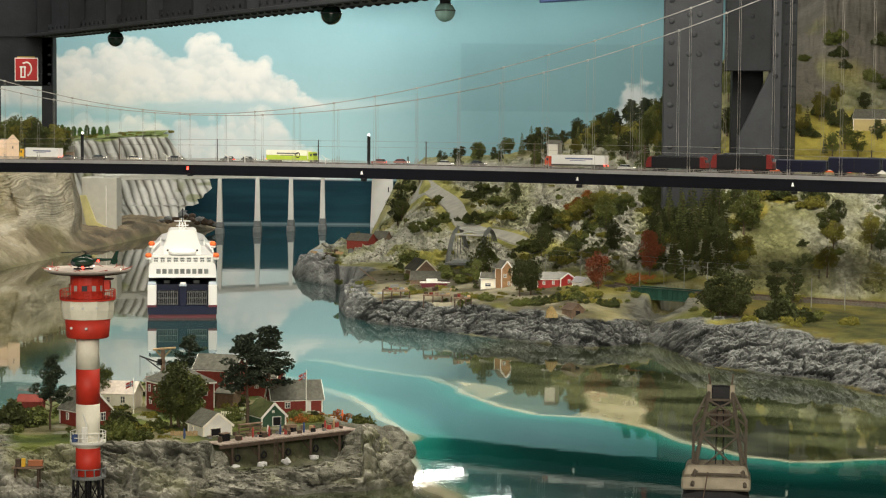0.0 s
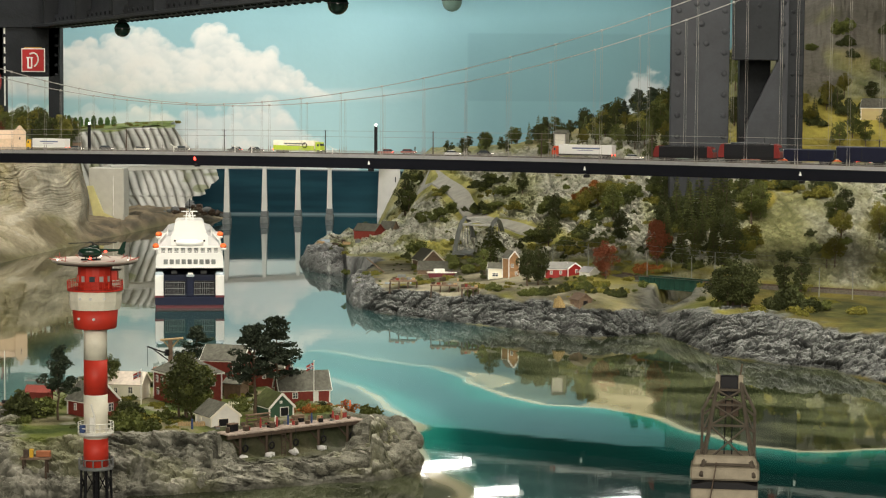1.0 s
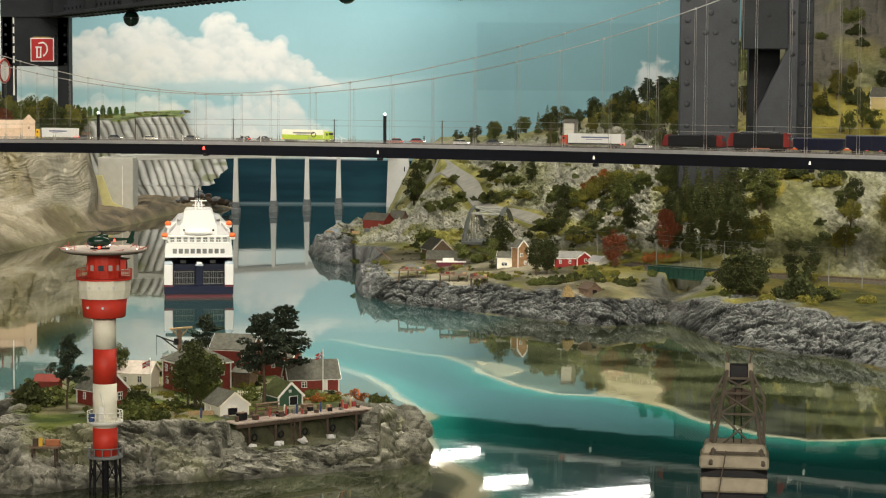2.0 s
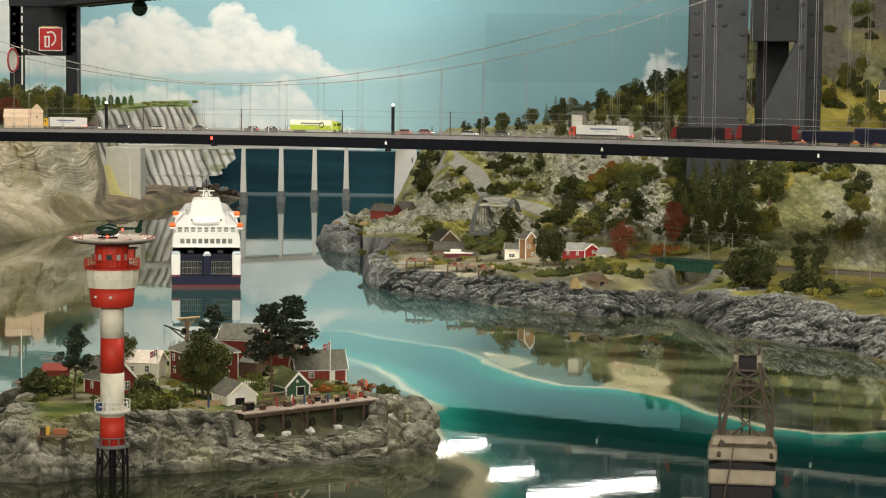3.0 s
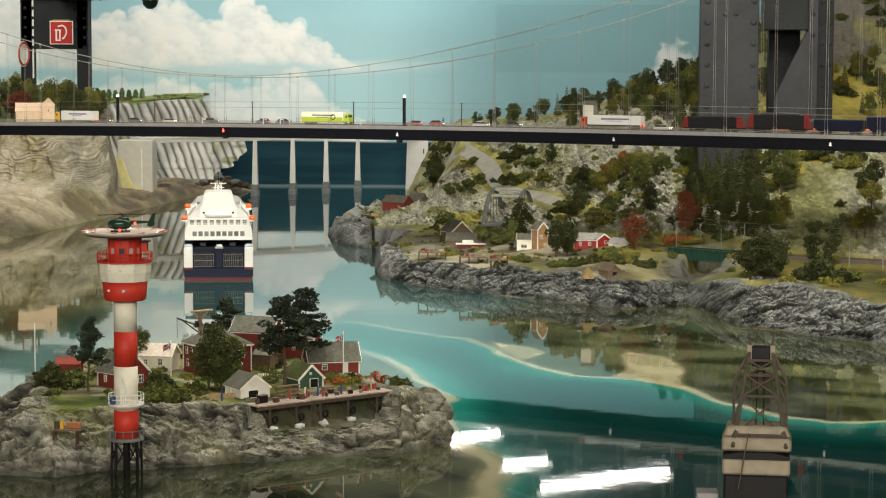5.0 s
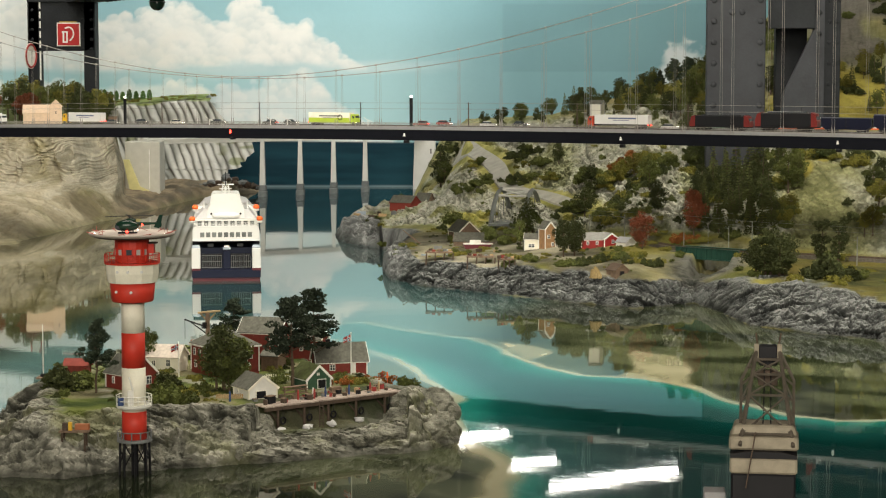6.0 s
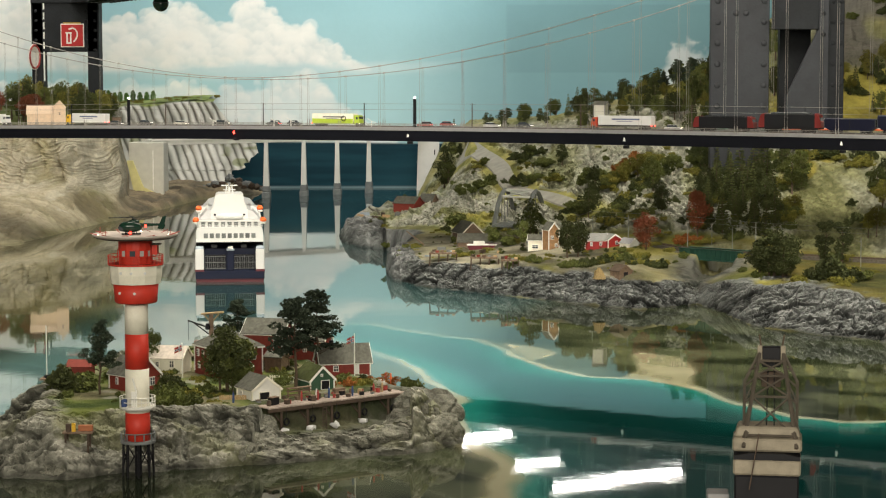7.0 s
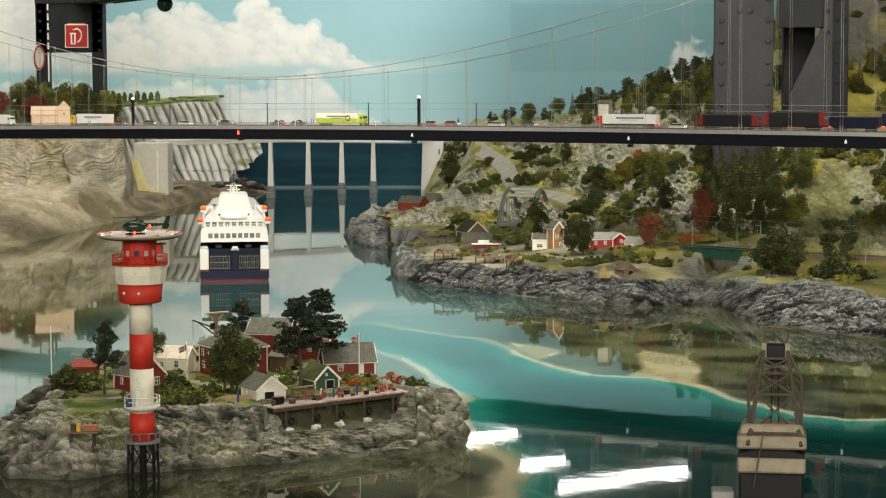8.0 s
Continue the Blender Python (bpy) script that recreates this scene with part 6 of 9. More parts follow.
part("tape", box(bmesh.new(), -0.002, 0.0, 0.1212, 0.09, 0.003, 0.006), paint("old_tape", (0.40, 0.28, 0.05), 0.01, 0.7, 0.1), sg)
rs = thing("round_sign", "round white and red sign turned edgeways on a column", "sign", -2.335, 10.72, 0.745, 76)
part("disc", rod(bmesh.new(), (0, 0.0, 0), (0, -0.003, 0), 0.066, n=32), WHITE, rs)
bm = bmesh.new()
pts = [(0.058 * math.cos(a), -0.0045, 0.058 * math.sin(a)) for a in np.linspace(0, 2 * math.pi, 33)]
for p0, p1 in zip(pts, pts[1:]):
    rod(bm, p0, p1, 0.0055, n=6, caps=False)
part("red_rim", bm, CLOTH_RED, rs)
cd = part("cable_conduit", rod(bmesh.new(), (0, 0, 0.62), (0, 0, 2.6), 0.0045, n=8), WHITE)
cd.location = (-2.300, 10.80, 0)
tagged(cd, "white cable conduit running up a steel column", "conduit", kind="structure")


def dome(x, y, z, label, mt, r=0.036):
    t = thing("dome_lamp", label, "lamp", x, y, z, group="domes under the girder")
    part("dome_shell", ball(bmesh.new(), 0, 0, 0, r, 1.0, 3), mt, t, "", True)
    part("mount", rod(bmesh.new(), (0, 0, r * 0.6), (0, 0, r + 0.02), r * 0.55, n=16), STEEL, t)
    bm = bmesh.new()
    ring(bm, 0, 0, 0.004, r * 1.01, r * 0.06, 28)
    part("rim", bm, STEEL2, t)
    return t


DOME = paint("dark_glass_dome", (0.008, 0.025, 0.018), 0.1, 0.12, 0.0)
PALE_DOME = paint("pale_green_glass_dome", (0.22, 0.36, 0.33), 0.03, 0.12, 0.0)
dome(-1.50, 9.57, 1.003 - 0.025, "dark glass dome under the steel girder", DOME)
dome(-0.39, 7.20, 0.994, "dark glass dome with a pale rim under the girder", DOME)
dome(0.0, 6.37, 0.968, "pale green glass dome under the girder", PALE_DOME, 0.030)
pp = part("blue_pipe", rod(bmesh.new(), (0.225, 5.0, 0.934), (0.95, 5.1, 0.985), 0.005, n=10), CLOTH_BLUE)
tagged(pp, "thin blue pipe below the ceiling", "pipe", kind="structure")
for x0, z0, x1, z1, r in ((0.363, 1.696, 1.09, 1.592, 0.024), (0.148, 1.563, 0.399, 1.537, 0.020), (-0.215, 1.432, 0.125, 1.376, 0.022), (-2.74, 1.56, -2.62, 1.53, 0.024)):
    t = thing("strip_lamp", "bright white strip lamp above the painted wall", "lamp", group="strip lamps over the backdrop")
    part("tube", rod(bmesh.new(), (x0, 11.75, z0), (x1, 11.75, z1), r, n=12), GLOW_TUBE, t, "glowing tube")
    part("hanger_bracket", box(bmesh.new(), (x0 + x1) / 2, 11.88, (z0 + z1) / 2 - 0.01, 0.02, 0.24, 0.02), STEEL, t)
    part("reflector", box(bmesh.new(), 0, 0, 0, abs(x1 - x0) + 0.06, 0.08, 0.012), WHITE, t).matrix_world = Matrix.Translation(((x0 + x1) / 2, 11.77, (z0 + z1) / 2 + r + 0.004)) @ pose(0, 0, 0, 0, -math.degrees(math.atan2(z1 - z0, x1 - x0)), 0)

# ---- trees ----
HEAPED = []


def leaves(name, clumps, per, size, mt, squash=0.8, seed=0):
    """Many small leaf quads gathered in clumps (x, y, z, radius)."""
    g = np.random.default_rng(seed)
    c = np.array(clumps)
    n = len(c) * per
    who = np.repeat(np.arange(len(c)), per)
    d = g.normal(size=(n, 3))
    d /= np.linalg.norm(d, axis=1)[:, None]
    d[:, 2] *= squash
    p = c[who, :3] + d * (c[who, 3] * g.uniform(0.35, 1.05, n) ** 0.6)[:, None]
    t1 = g.normal(size=(n, 3))
    t1 /= np.linalg.norm(t1, axis=1)[:, None]
    t2 = np.cross(t1, g.normal(size=(n, 3)))
    t2 /= np.linalg.norm(t2, axis=1)[:, None] + 1e-9
    s = size * g.uniform(0.6, 1.4, n)[:, None]
    quad = np.stack([p - t1 * s - t2 * s * 0.7, p + t1 * s - t2 * s * 0.7, p + t1 * s + t2 * s * 0.7, p - t1 * s + t2 * s * 0.7], 1)
    me = bpy.data.meshes.new(name)
    me.from_pydata(quad.reshape(-1, 3).tolist(), [], np.arange(n * 4).reshape(-1, 4).tolist())
    me.materials.append(mt)
    return me


def spruce_clumps(h, w, seed):
    g = np.random.default_rng(seed)
    out = []
    for k in range(15):
        f = k / 15
        r = w * (1 - f) ** 0.85 * g.uniform(0.85, 1.1)
        n = max(1, int(8 * (1 - f) + 1))
        for j in range(n):
            a = 6.283 * j / n + g.uniform(0, 0.7)
            out.append((r * 0.72 * math.cos(a), r * 0.72 * math.sin(a), h * (0.08 + 0.90 * f) + h * g.uniform(-0.015, 0.01), max(0.024 * h, r * 0.34)))
    return out


def broad_clumps(h, w, seed, low=0.25, count=34):
    g = np.random.default_rng(seed)
    out = []
    for k in range(count):
        d = g.normal(size=3)
        d /= np.linalg.norm(d)
        z = h * (low + (1 - low) / 2) + d[2] * h * (1 - low) / 2 * g.uniform(0.35, 0.9)
        wide = w * (1.0 - 0.45 * abs((z / h - 0.5)))
        out.append((d[0] * wide * g.uniform(0.3, 0.95), d[1] * wide * g.uniform(0.3, 0.95), z, h * g.uniform(0.085, 0.15)))
    return out


def pine_clumps(h, w, seed):
    g = np.random.default_rng(seed)
    out = []
    for k in range(58):
        f = (k % 7) / 6 * 0.97 + g.uniform(-0.025, 0.025)
        a = g.uniform(0, 6.28)
        r = w * (1 - 0.72 * f) * g.uniform(0.2, 1.12)
        out.append((r * math.cos(a), r * math.sin(a), h * (0.44 + 0.52 * f) + h * g.normal() * 0.03, h * g.uniform(0.045, 0.085)))
    return out


def trunk(h, r, limbs, seed, top=0.9):
    """A tapered, slightly bent trunk with limbs."""
    g = np.random.default_rng(seed)
    bm = bmesh.new()
    pts = [Vector((0, 0, -0.012))]
    for k in range(1, 6):
        pts.append(Vector((g.normal() * 0.012 * h, g.normal() * 0.012 * h, h * top * k / 5)))
    for k in range(5):
        rod(bm, pts[k], pts[k + 1], r * (1 - 0.17 * k), r * (1 - 0.17 * (k + 1)), n=7, caps=False)
    for k in range(limbs):
        f = g.uniform(0.35, 0.85)
        p = pts[0].lerp(pts[5], f)
        a = g.uniform(0, 6.28)
        rod(bm, p, p + Vector((math.cos(a), math.sin(a), 0.45)) * h * 0.22 * (1.15 - f), r * 0.4, r * 0.15, n=5, caps=False)
    return bm


def tree_kind(name, label, clumps, per, leaf_size, mt, h, r, limbs, seed, squash=0.8, cat="tree"):
    t = thing(name, label, cat, 0, 0, -5, group=label)
    part("trunk", trunk(h, r, limbs, seed), BARK, t)
    ob = new("crown", leaves("crown", clumps, per, leaf_size, mt, squash, seed))
    ob.parent = t
    return t


KINDS = {}
for v in range(3):
    KINDS["spruce", v] = tree_kind("spruce_tree", "dark green spruce on the rocky slope", spruce_clumps(0.15, 0.029, 10 + v), 52, 0.0015, LEAF_SPRUCE, 0.15, 0.0022, 6, 10 + v, 0.45)
    KINDS["green", v] = tree_kind("broadleaf_tree", "mid green leafy tree on the hillside", broad_clumps(0.12, 0.045, 20 + v, 0.14, 38), 80, 0.0017, LEAF_GREEN, 0.12, 0.0034, 9, 20 + v)
    KINDS["dark", v] = tree_kind("broadleaf_tree", "dark green leafy tree with a dense crown", broad_clumps(0.12, 0.042, 30 + v, 0.06, 40), 90, 0.0017, LEAF_DARK, 0.12, 0.0034, 9, 30 + v)
    KINDS["olive", v] = tree_kind("broadleaf_tree", "yellowish olive tree in early autumn leaf", broad_clumps(0.11, 0.043, 40 + v), 80, 0.0017, LEAF_OLIVE, 0.11, 0.003, 9, 40 + v)
KINDS["pine", 0] = tree_kind("pine_tree", "tall dark pine with layered needle clumps", pine_clumps(0.15, 0.036, 51), 85, 0.0016, LEAF_PINE, 0.15, 0.0026, 12, 51, 0.5)
KINDS["pine", 1] = tree_kind("pine_tree", "tall dark pine with layered needle clumps", pine_clumps(0.15, 0.040, 52), 85, 0.0016, LEAF_PINE, 0.15, 0.0028, 12, 52, 0.5)
KINDS["pine", 2] = tree_kind("pine_tree", "tall dark pine with layered needle clumps", pine_clumps(0.15, 0.034, 53), 85, 0.0016, LEAF_PINE, 0.15, 0.0024, 12, 53, 0.5)
KINDS["red", 0] = tree_kind("autumn_tree", "dark red autumn maple with a full crown", broad_clumps(0.16, 0.046, 61, 0.15, 40), 100, 0.0018, LEAF_RED, 0.16, 0.0032, 9, 61)
KINDS["red", 1] = tree_kind("autumn_tree", "red brown autumn tree beside the cottages", broad_clumps(0.13, 0.043, 62, 0.12, 36), 100, 0.0017, LEAF_RED, 0.13, 0.003, 9, 62)
KINDS["bronze", 0] = tree_kind("autumn_tree", "bronze autumn tree on the slope", broad_clumps(0.09, 0.04, 63, 0.1, 30), 60, 0.0022, LEAF_BROWN, 0.09, 0.003, 7, 63)
KINDS["column", 0] = tree_kind("columnar_tree", "dark upright clipped tree with lumpy clumps", [(-0.004, 0, 0.020, 0.010), (-0.003, 0.003, 0.036, 0.014), (-0.010, 0, 0.052, 0.016), (0.007, 0.004, 0.060, 0.014), (-0.014, -0.004, 0.066, 0.013), (-0.002, 0, 0.094, 0.015), (-0.010, 0.004, 0.100, 0.011), (0.006, -0.004, 0.103, 0.011)], 300, 0.0016, LEAF_DARK, 0.12, 0.0026, 3, 64)
KINDS["column", 1] = tree_kind("columnar_tree", "dark leaning clipped tree with a nodding top clump", [(-0.006, 0, 0.018, 0.010), (-0.002, 0, 0.034, 0.014), (0.003, 0.003, 0.050, 0.016), (0.008, -0.003, 0.058, 0.013), (0.001, 0, 0.080, 0.015), (-0.008, 0.003, 0.086, 0.010), (0.012, 0, 0.096, 0.010), (0.026, 0, 0.106, 0.012), (0.033, 0.003, 0.103, 0.009)], 300, 0.0016, LEAF_DARK, 0.10, 0.0026, 3, 65)
BUSHES = {}
for nm, mt, sd in (("green", LEAF_GREEN, 71), ("olive", LEAF_OLIVE, 72), ("dark", LEAF_DARK, 73), ("bronze", LEAF_BROWN, 74)):
    g = np.random.default_rng(sd)
    cl = [(g.normal() * 0.013, g.normal() * 0.010, abs(g.normal()) * 0.008 + 0.004, g.uniform(0.007, 0.012)) for k in range(18)]
    BUSHES[nm] = leaves("bush", cl, 66, 0.0018, mt, 0.8, sd)


def plant(kind, v, x, y, z, h, spread=1.0):
    """Puts a tree of that height on the ground."""
    src = KINDS[kind, v]
    full = {"spruce": 0.15, "green": 0.12, "dark": 0.12, "olive": 0.11, "pine": 0.15, "red": 0.16 if v == 0 else 0.13, "bronze": 0.09, "column": 0.12}[kind]
    k = h / full
    m = Matrix.LocRotScale((x, y, z), Euler((0, 0, float(RNG.uniform(0, 6.28)))), (k * spread, k * spread, k))
    if src.location.z < -4:
        src.matrix_world = m
        KINDS[kind, v] = src
        return src
    src_scale = src.scale.copy()
    made = copy_thing(src, m @ Matrix.Diagonal((1 / src_scale.x, 1 / src_scale.y, 1 / src_scale.z, 1)))
    return made


def bush(nm, x, y, z, k=1.0, label=""):
    ob = new("bush", BUSHES[nm])
    ob.matrix_world = Matrix.LocRotScale((x, y, z), Euler((0, 0, float(RNG.uniform(0, 6.28)))), (k, k, k * float(RNG.uniform(0.8, 1.2))))
    words = {"green": "mid green shrub on rocky ground", "olive": "yellowish olive shrub on the slope", "dark": "dark green low shrub on rock", "bronze": "bronze autumn shrub on rock"}
    return tagged(ob, label or words[nm], "shrub", "shrubs on the land")




def shrub_mass(name, label):
    """Joins the many small far shrubs gathered so far into one mesh."""
    order = list(BUSHES)
    verts, faces, kinds, at = [], [], [], 0
    for nm, x, y, z, k in HEAPED:
        me = BUSHES[nm]
        co = np.empty(len(me.vertices) * 3)
        me.vertices.foreach_get("co", co)
        co = co.reshape(-1, 3) * (k, k, k * float(RNG.uniform(0.8, 1.2)))
        t = float(RNG.uniform(0, 6.28))
        co = np.stack([co[:, 0] * math.cos(t) - co[:, 1] * math.sin(t), co[:, 0] * math.sin(t) + co[:, 1] * math.cos(t), co[:, 2]], 1) + (x, y, z)
        verts.append(co)
        n = len(co) // 4
        faces.append(np.arange(n * 4).reshape(-1, 4) + at)
        kinds.append(np.full(n, order.index(nm)))
        at += n * 4
    me = bpy.data.meshes.new(name)
    me.from_pydata(np.concatenate(verts).tolist(), [], np.concatenate(faces).tolist())
    for nm in order:
        me.materials.append(BUSHES[nm].materials[0])
    me.polygons.foreach_set("material_index", np.concatenate(kinds).astype(np.int32))
    return tagged(new(name, me), label, "shrubs", kind="stuff")


def east_z(x, y):
    return fan_height(EAST, x, y)


def off_road(x, y):
    px, py = np.array([x]), np.array([y])
    return float(edge_distance(px, py, ROAD)[0]) > 0.075 and float(edge_distance(px, py, ROAD2)[0]) > 0.06 and float(edge_distance(px, py, CREEK)[0]) > 0.05


# single trees that stand out
SINGLE = []


def stand(*row):
    SINGLE.append(row)


stand("red", 0, 0.663, 6.68, 0.175, 0.8)
stand("red", 1, 0.485, 6.51, 0.125, 1)
stand("dark", 0, 0.797, 5.88, 0.150, 1.15)
stand("dark", 1, 0.836, 5.90, 0.125, 1.2)
stand("dark", 2, 0.764, 5.92, 0.110, 1.3)
stand("dark", 0, 0.780, 5.86, 0.080, 1.6)
stand("dark", 1, 0.822, 5.86, 0.085, 1.6)
stand("pine", 0, 0.790, 8.85, 0.150, 1.1)
stand("pine", 1, 0.850, 8.90, 0.140, 1.1)
stand("pine", 2, 0.740, 8.95, 0.100, 1.2)
stand("spruce", 0, 0.345, 9.25, 0.105, 0.9)
stand("spruce", 1, 0.385, 9.25, 0.125, 0.9)
stand("column", 0, 0.982, 6.12, 0.138, 1.15)
stand("column", 1, 1.030, 6.12, 0.158, 1.15)
stand("dark", 0, 0.241, 6.48, 0.131, 0.8)
stand("dark", 1, 0.275, 6.5, 0.135, 0.8)
stand("green", 0, 0.137, 7.01, 0.142, 0.85)
stand("green", 1, 0.033, 6.95, 0.085, 0.9)
stand("dark", 0, -0.36, 8.75, 0.07, 1.3)
stand("spruce", 0, -0.175, 10.2, 0.15, 1)
stand("spruce", 1, -0.21, 10.1, 0.13, 1)
stand("green", 1, -0.19, 9.6, 0.1, 1.2)
stand("dark", 2, -0.15, 9.8, 0.09, 1.2)
stand("green", 1, 0.11, 6.8, 0.1, 0.8)
stand("dark", 0, 0.341, 7.22, 0.121, 0.85)
stand("dark", 1, 0.381, 7.56, 0.127, 0.85)
stand("dark", 2, 0.32, 7.32, 0.089, 0.85)
stand("green", 0, 0.375, 7.73, 0.094, 1)
stand("bronze", 0, 0.462, 7.7, 0.05, 1)
stand("bronze", 0, 0.494, 7.71, 0.054, 1)
stand("bronze", 0, 0.532, 7.73, 0.054, 1)
stand("olive", 1, 0.436, 7.53, 0.085, 1)
stand("olive", 2, 0.485, 7.5, 0.097, 1)
stand("olive", 0, 0.529, 7.5, 0.097, 1)
stand("olive", 1, 0.572, 7.59, 0.092, 1)
stand("olive", 2, 0.465, 7.58, 0.082, 1)
stand("green", 0, 0.572, 7.33, 0.123, 1)
stand("dark", 1, 0.577, 7.02, 0.118, 0.85)
stand("green", 2, 0.526, 6.97, 0.057, 1)
stand("green", 0, 0.652, 7.53, 0.081, 1)
stand("olive", 1, 0.242, 8.03, 0.069, 1)
stand("dark", 2, 0.285, 8.27, 0.101, 0.85)
stand("green", 0, 0.214, 8.38, 0.068, 1)
stand("olive", 1, 0.154, 8.46, 0.05, 1)
stand("dark", 2, 0.12, 8.63, 0.089, 0.85)
stand("dark", 0, 0.174, 8.64, 0.079, 0.85)
stand("dark", 1, -0.212, 9.75, 0.184, 0.85)
stand("green", 2, -0.087, 8.38, 0.079, 1)
stand("green", 0, -0.028, 8.44, 0.087, 1)
stand("olive", 1, -0.054, 8.88, 0.06, 1)
stand("dark", 2, 0.092, 8.23, 0.067, 0.85)
stand("dark", 0, 0.143, 8.18, 0.066, 0.85)
stand("green", 1, 0.187, 8.17, 0.062, 1)
stand("green", 2, 0.733, 7.46, 0.081, 1)
stand("dark", 0, 0.769, 7.42, 0.1, 0.85)
stand("green", 1, 0.769, 7.14, 0.096, 1)
stand("green", 2, 1.229, 6.67, 0.108, 1)
stand("olive", 0, 1.229, 6.57, 0.107, 1)
stand("olive", 1, 1.16, 6.43, 0.07, 1)
stand("olive", 2, 1.184, 6.42, 0.095, 1)
stand("dark", 0, 1.267, 6.73, 0.109, 0.85)
stand("olive", 1, 0.982, 6.75, 0.064, 1)
stand("olive", 2, 0.956, 6.76, 0.055, 1)
stand("dark", 0, 0.938, 6.76, 0.055, 0.85)
stand("green", 1, 0.998, 6.93, 0.131, 1)
stand("green", 2, 1.04, 7.03, 0.114, 1)
for k, (x, y, h) in enumerate(((0.765, 7.08, 0.15), (0.805, 7.02, 0.17), (0.845, 7.10, 0.19), (0.885, 7.05, 0.17), (0.925, 7.00, 0.15), (0.795, 6.88, 0.13), (0.865, 6.90, 0.15), (0.775, 7.16, 0.16), (0.93, 7.12, 0.17))):
    stand("spruce", k % 3, x, y, h, 1.0)
for kind, v, x, y, h, sp in SINGLE:
    if h < 0.095 and kind in ("dark", "green", "olive") and y > 6.9:
        for k in range(7):
            HEAPED.append((kind if k % 3 else "green", x + float(RNG.normal()) * 0.26 * h, y + float(RNG.normal()) * 0.2 * h, east_z(x, y) + h * float(RNG.uniform(0.0, 0.5)), h * float(RNG.uniform(9, 14))))
        continue
    made = plant(kind, v, x, y, east_z(x, y), h, sp)
    if kind == "column":
        made.rotation_euler.z = 0.15

# woods: direction range, row range, how many, kinds, heights
for u0, u1, s0, s1, count, kinds, h0, h1 in ((0.100, 0.140, 2.15, 3.0, 34, ("spruce", "spruce", "spruce", "spruce", "dark"), 0.09, 0.155), (0.100, 0.150, 3.0, 4.2, 36, ("spruce", "spruce", "spruce", "dark"), 0.08, 0.14),
                                             (0.084, 0.125, 3.9, 5.4, 34, ("spruce", "dark", "spruce", "green"), 0.08, 0.13), (0.040, 0.105, 4.75, 6.0, 64, ("green", "dark", "olive", "spruce"), 0.07, 0.12),
                                             (-0.004, 0.045, 5.4, 6.2, 16, ("dark", "green", "dark"), 0.06, 0.09), 
                                             (-0.020, 0.010, 4.4, 5.4, 8, ("dark", "green"), 0.05, 0.08), (0.186, 0.240, 2.5, 3.8, 18, ("olive", "dark", "green"), 0.08, 0.13),
                                             (0.150, 0.250, 4.9, 5.6, 18, ("dark", "green", "olive", "spruce"), 0.08, 0.13), (0.095, 0.150, 5.0, 6.3, 30, ("dark", "spruce", "green"), 0.10, 0.15),
                                             (0.19, 0.26, 3.9, 4.3, 6, ("green", "olive"), 0.06, 0.09)):
    for k in range(count):
        u, s = float(RNG.uniform(u0, u1)), float(RNG.uniform(s0, s1))
        d, z = fan(EAST, np.array([u]), np.array([s]))
        kd = kinds[int(RNG.integers(len(kinds)))]
        if off_road(u * float(d[0]), float(d[0])):
            plant(kd, int(RNG.integers(3)), u * float(d[0]), float(d[0]), float(z[0]) - 0.004, float(RNG.uniform(h0, h1)), float(RNG.uniform(0.75, 1.05)))
for u0, u1, s0, s1, count, kinds, k0, k1 in ((-0.020, 0.100, 2.2, 4.8, 34, ("green", "dark", "olive", "green"), 0.4, 0.95), (0.095, 0.145, 2.0, 4.4, 60, ("green", "olive", "dark"), 0.5, 1.2), (0.050, 0.105, 2.3, 4.6, 55, ("olive", "green", "olive", "dark"), 0.4, 0.9), (0.145, 0.26, 2.2, 4.4, 12, ("green", "olive", "dark"), 0.4, 1.0),
                                             (-0.060, 0.10, 1.35, 2.2, 60, ("green", "olive", "dark", "green", "olive"), 0.4, 0.8), (0.15, 0.24, 5.2, 6.3, 26, ("dark", "green"), 1.2, 2.4), (0.12, 0.20, 1.05, 1.9, 16, ("olive", "green"), 0.6, 1.3)):
    for k in range(count):
        u, s = float(RNG.uniform(u0, u1)), float(RNG.uniform(s0, s1))
        d, z = fan(EAST, np.array([u]), np.array([s]))
        if off_road(u * float(d[0]), float(d[0])):
            HEAPED.append((kinds[int(RNG.integers(len(kinds)))], u * float(d[0]), float(d[0]), float(z[0]), float(RNG.uniform(k0, k1))))
for x0, x1, y0, y1, count, kinds in ((0.37, 0.48, 6.36, 6.40, 26, ("green", "green", "olive")), (0.21, 0.30, 6.28, 6.33, 18, ("dark", "green")), (0.30, 0.365, 6.32, 6.36, 14, ("dark", "olive")), (0.42, 0.52, 6.24, 6.30, 12, ("dark", "olive")), (0.03, 0.20, 6.36, 6.60, 14, ("olive", "green")), (-0.11, -0.05, 6.72, 6.80, 8, ("green", "olive"))):
    for k in range(count):
        x, y = float(RNG.uniform(x0, x1)), float(RNG.uniform(y0, y1))
        HEAPED.append((kinds[k % len(kinds)], x, y, east_z(x, y), float(RNG.uniform(0.45, 0.95))))
for k in range(150):
    u, q = float(RNG.uniform(-0.045, 0.075)), float(RNG.uniform(1.05, 2.1))
    d, z = fan(EAST, np.array([u]), np.array([q]))
    if inside(np.array([u * float(d[0])]), d, INLET)[0]:
        continue
    HEAPED.append((("olive", "green", "olive", "dark", "green")[k % 5], u * float(d[0]), float(d[0]), float(z[0]), float(RNG.uniform(0.14, 0.38))))
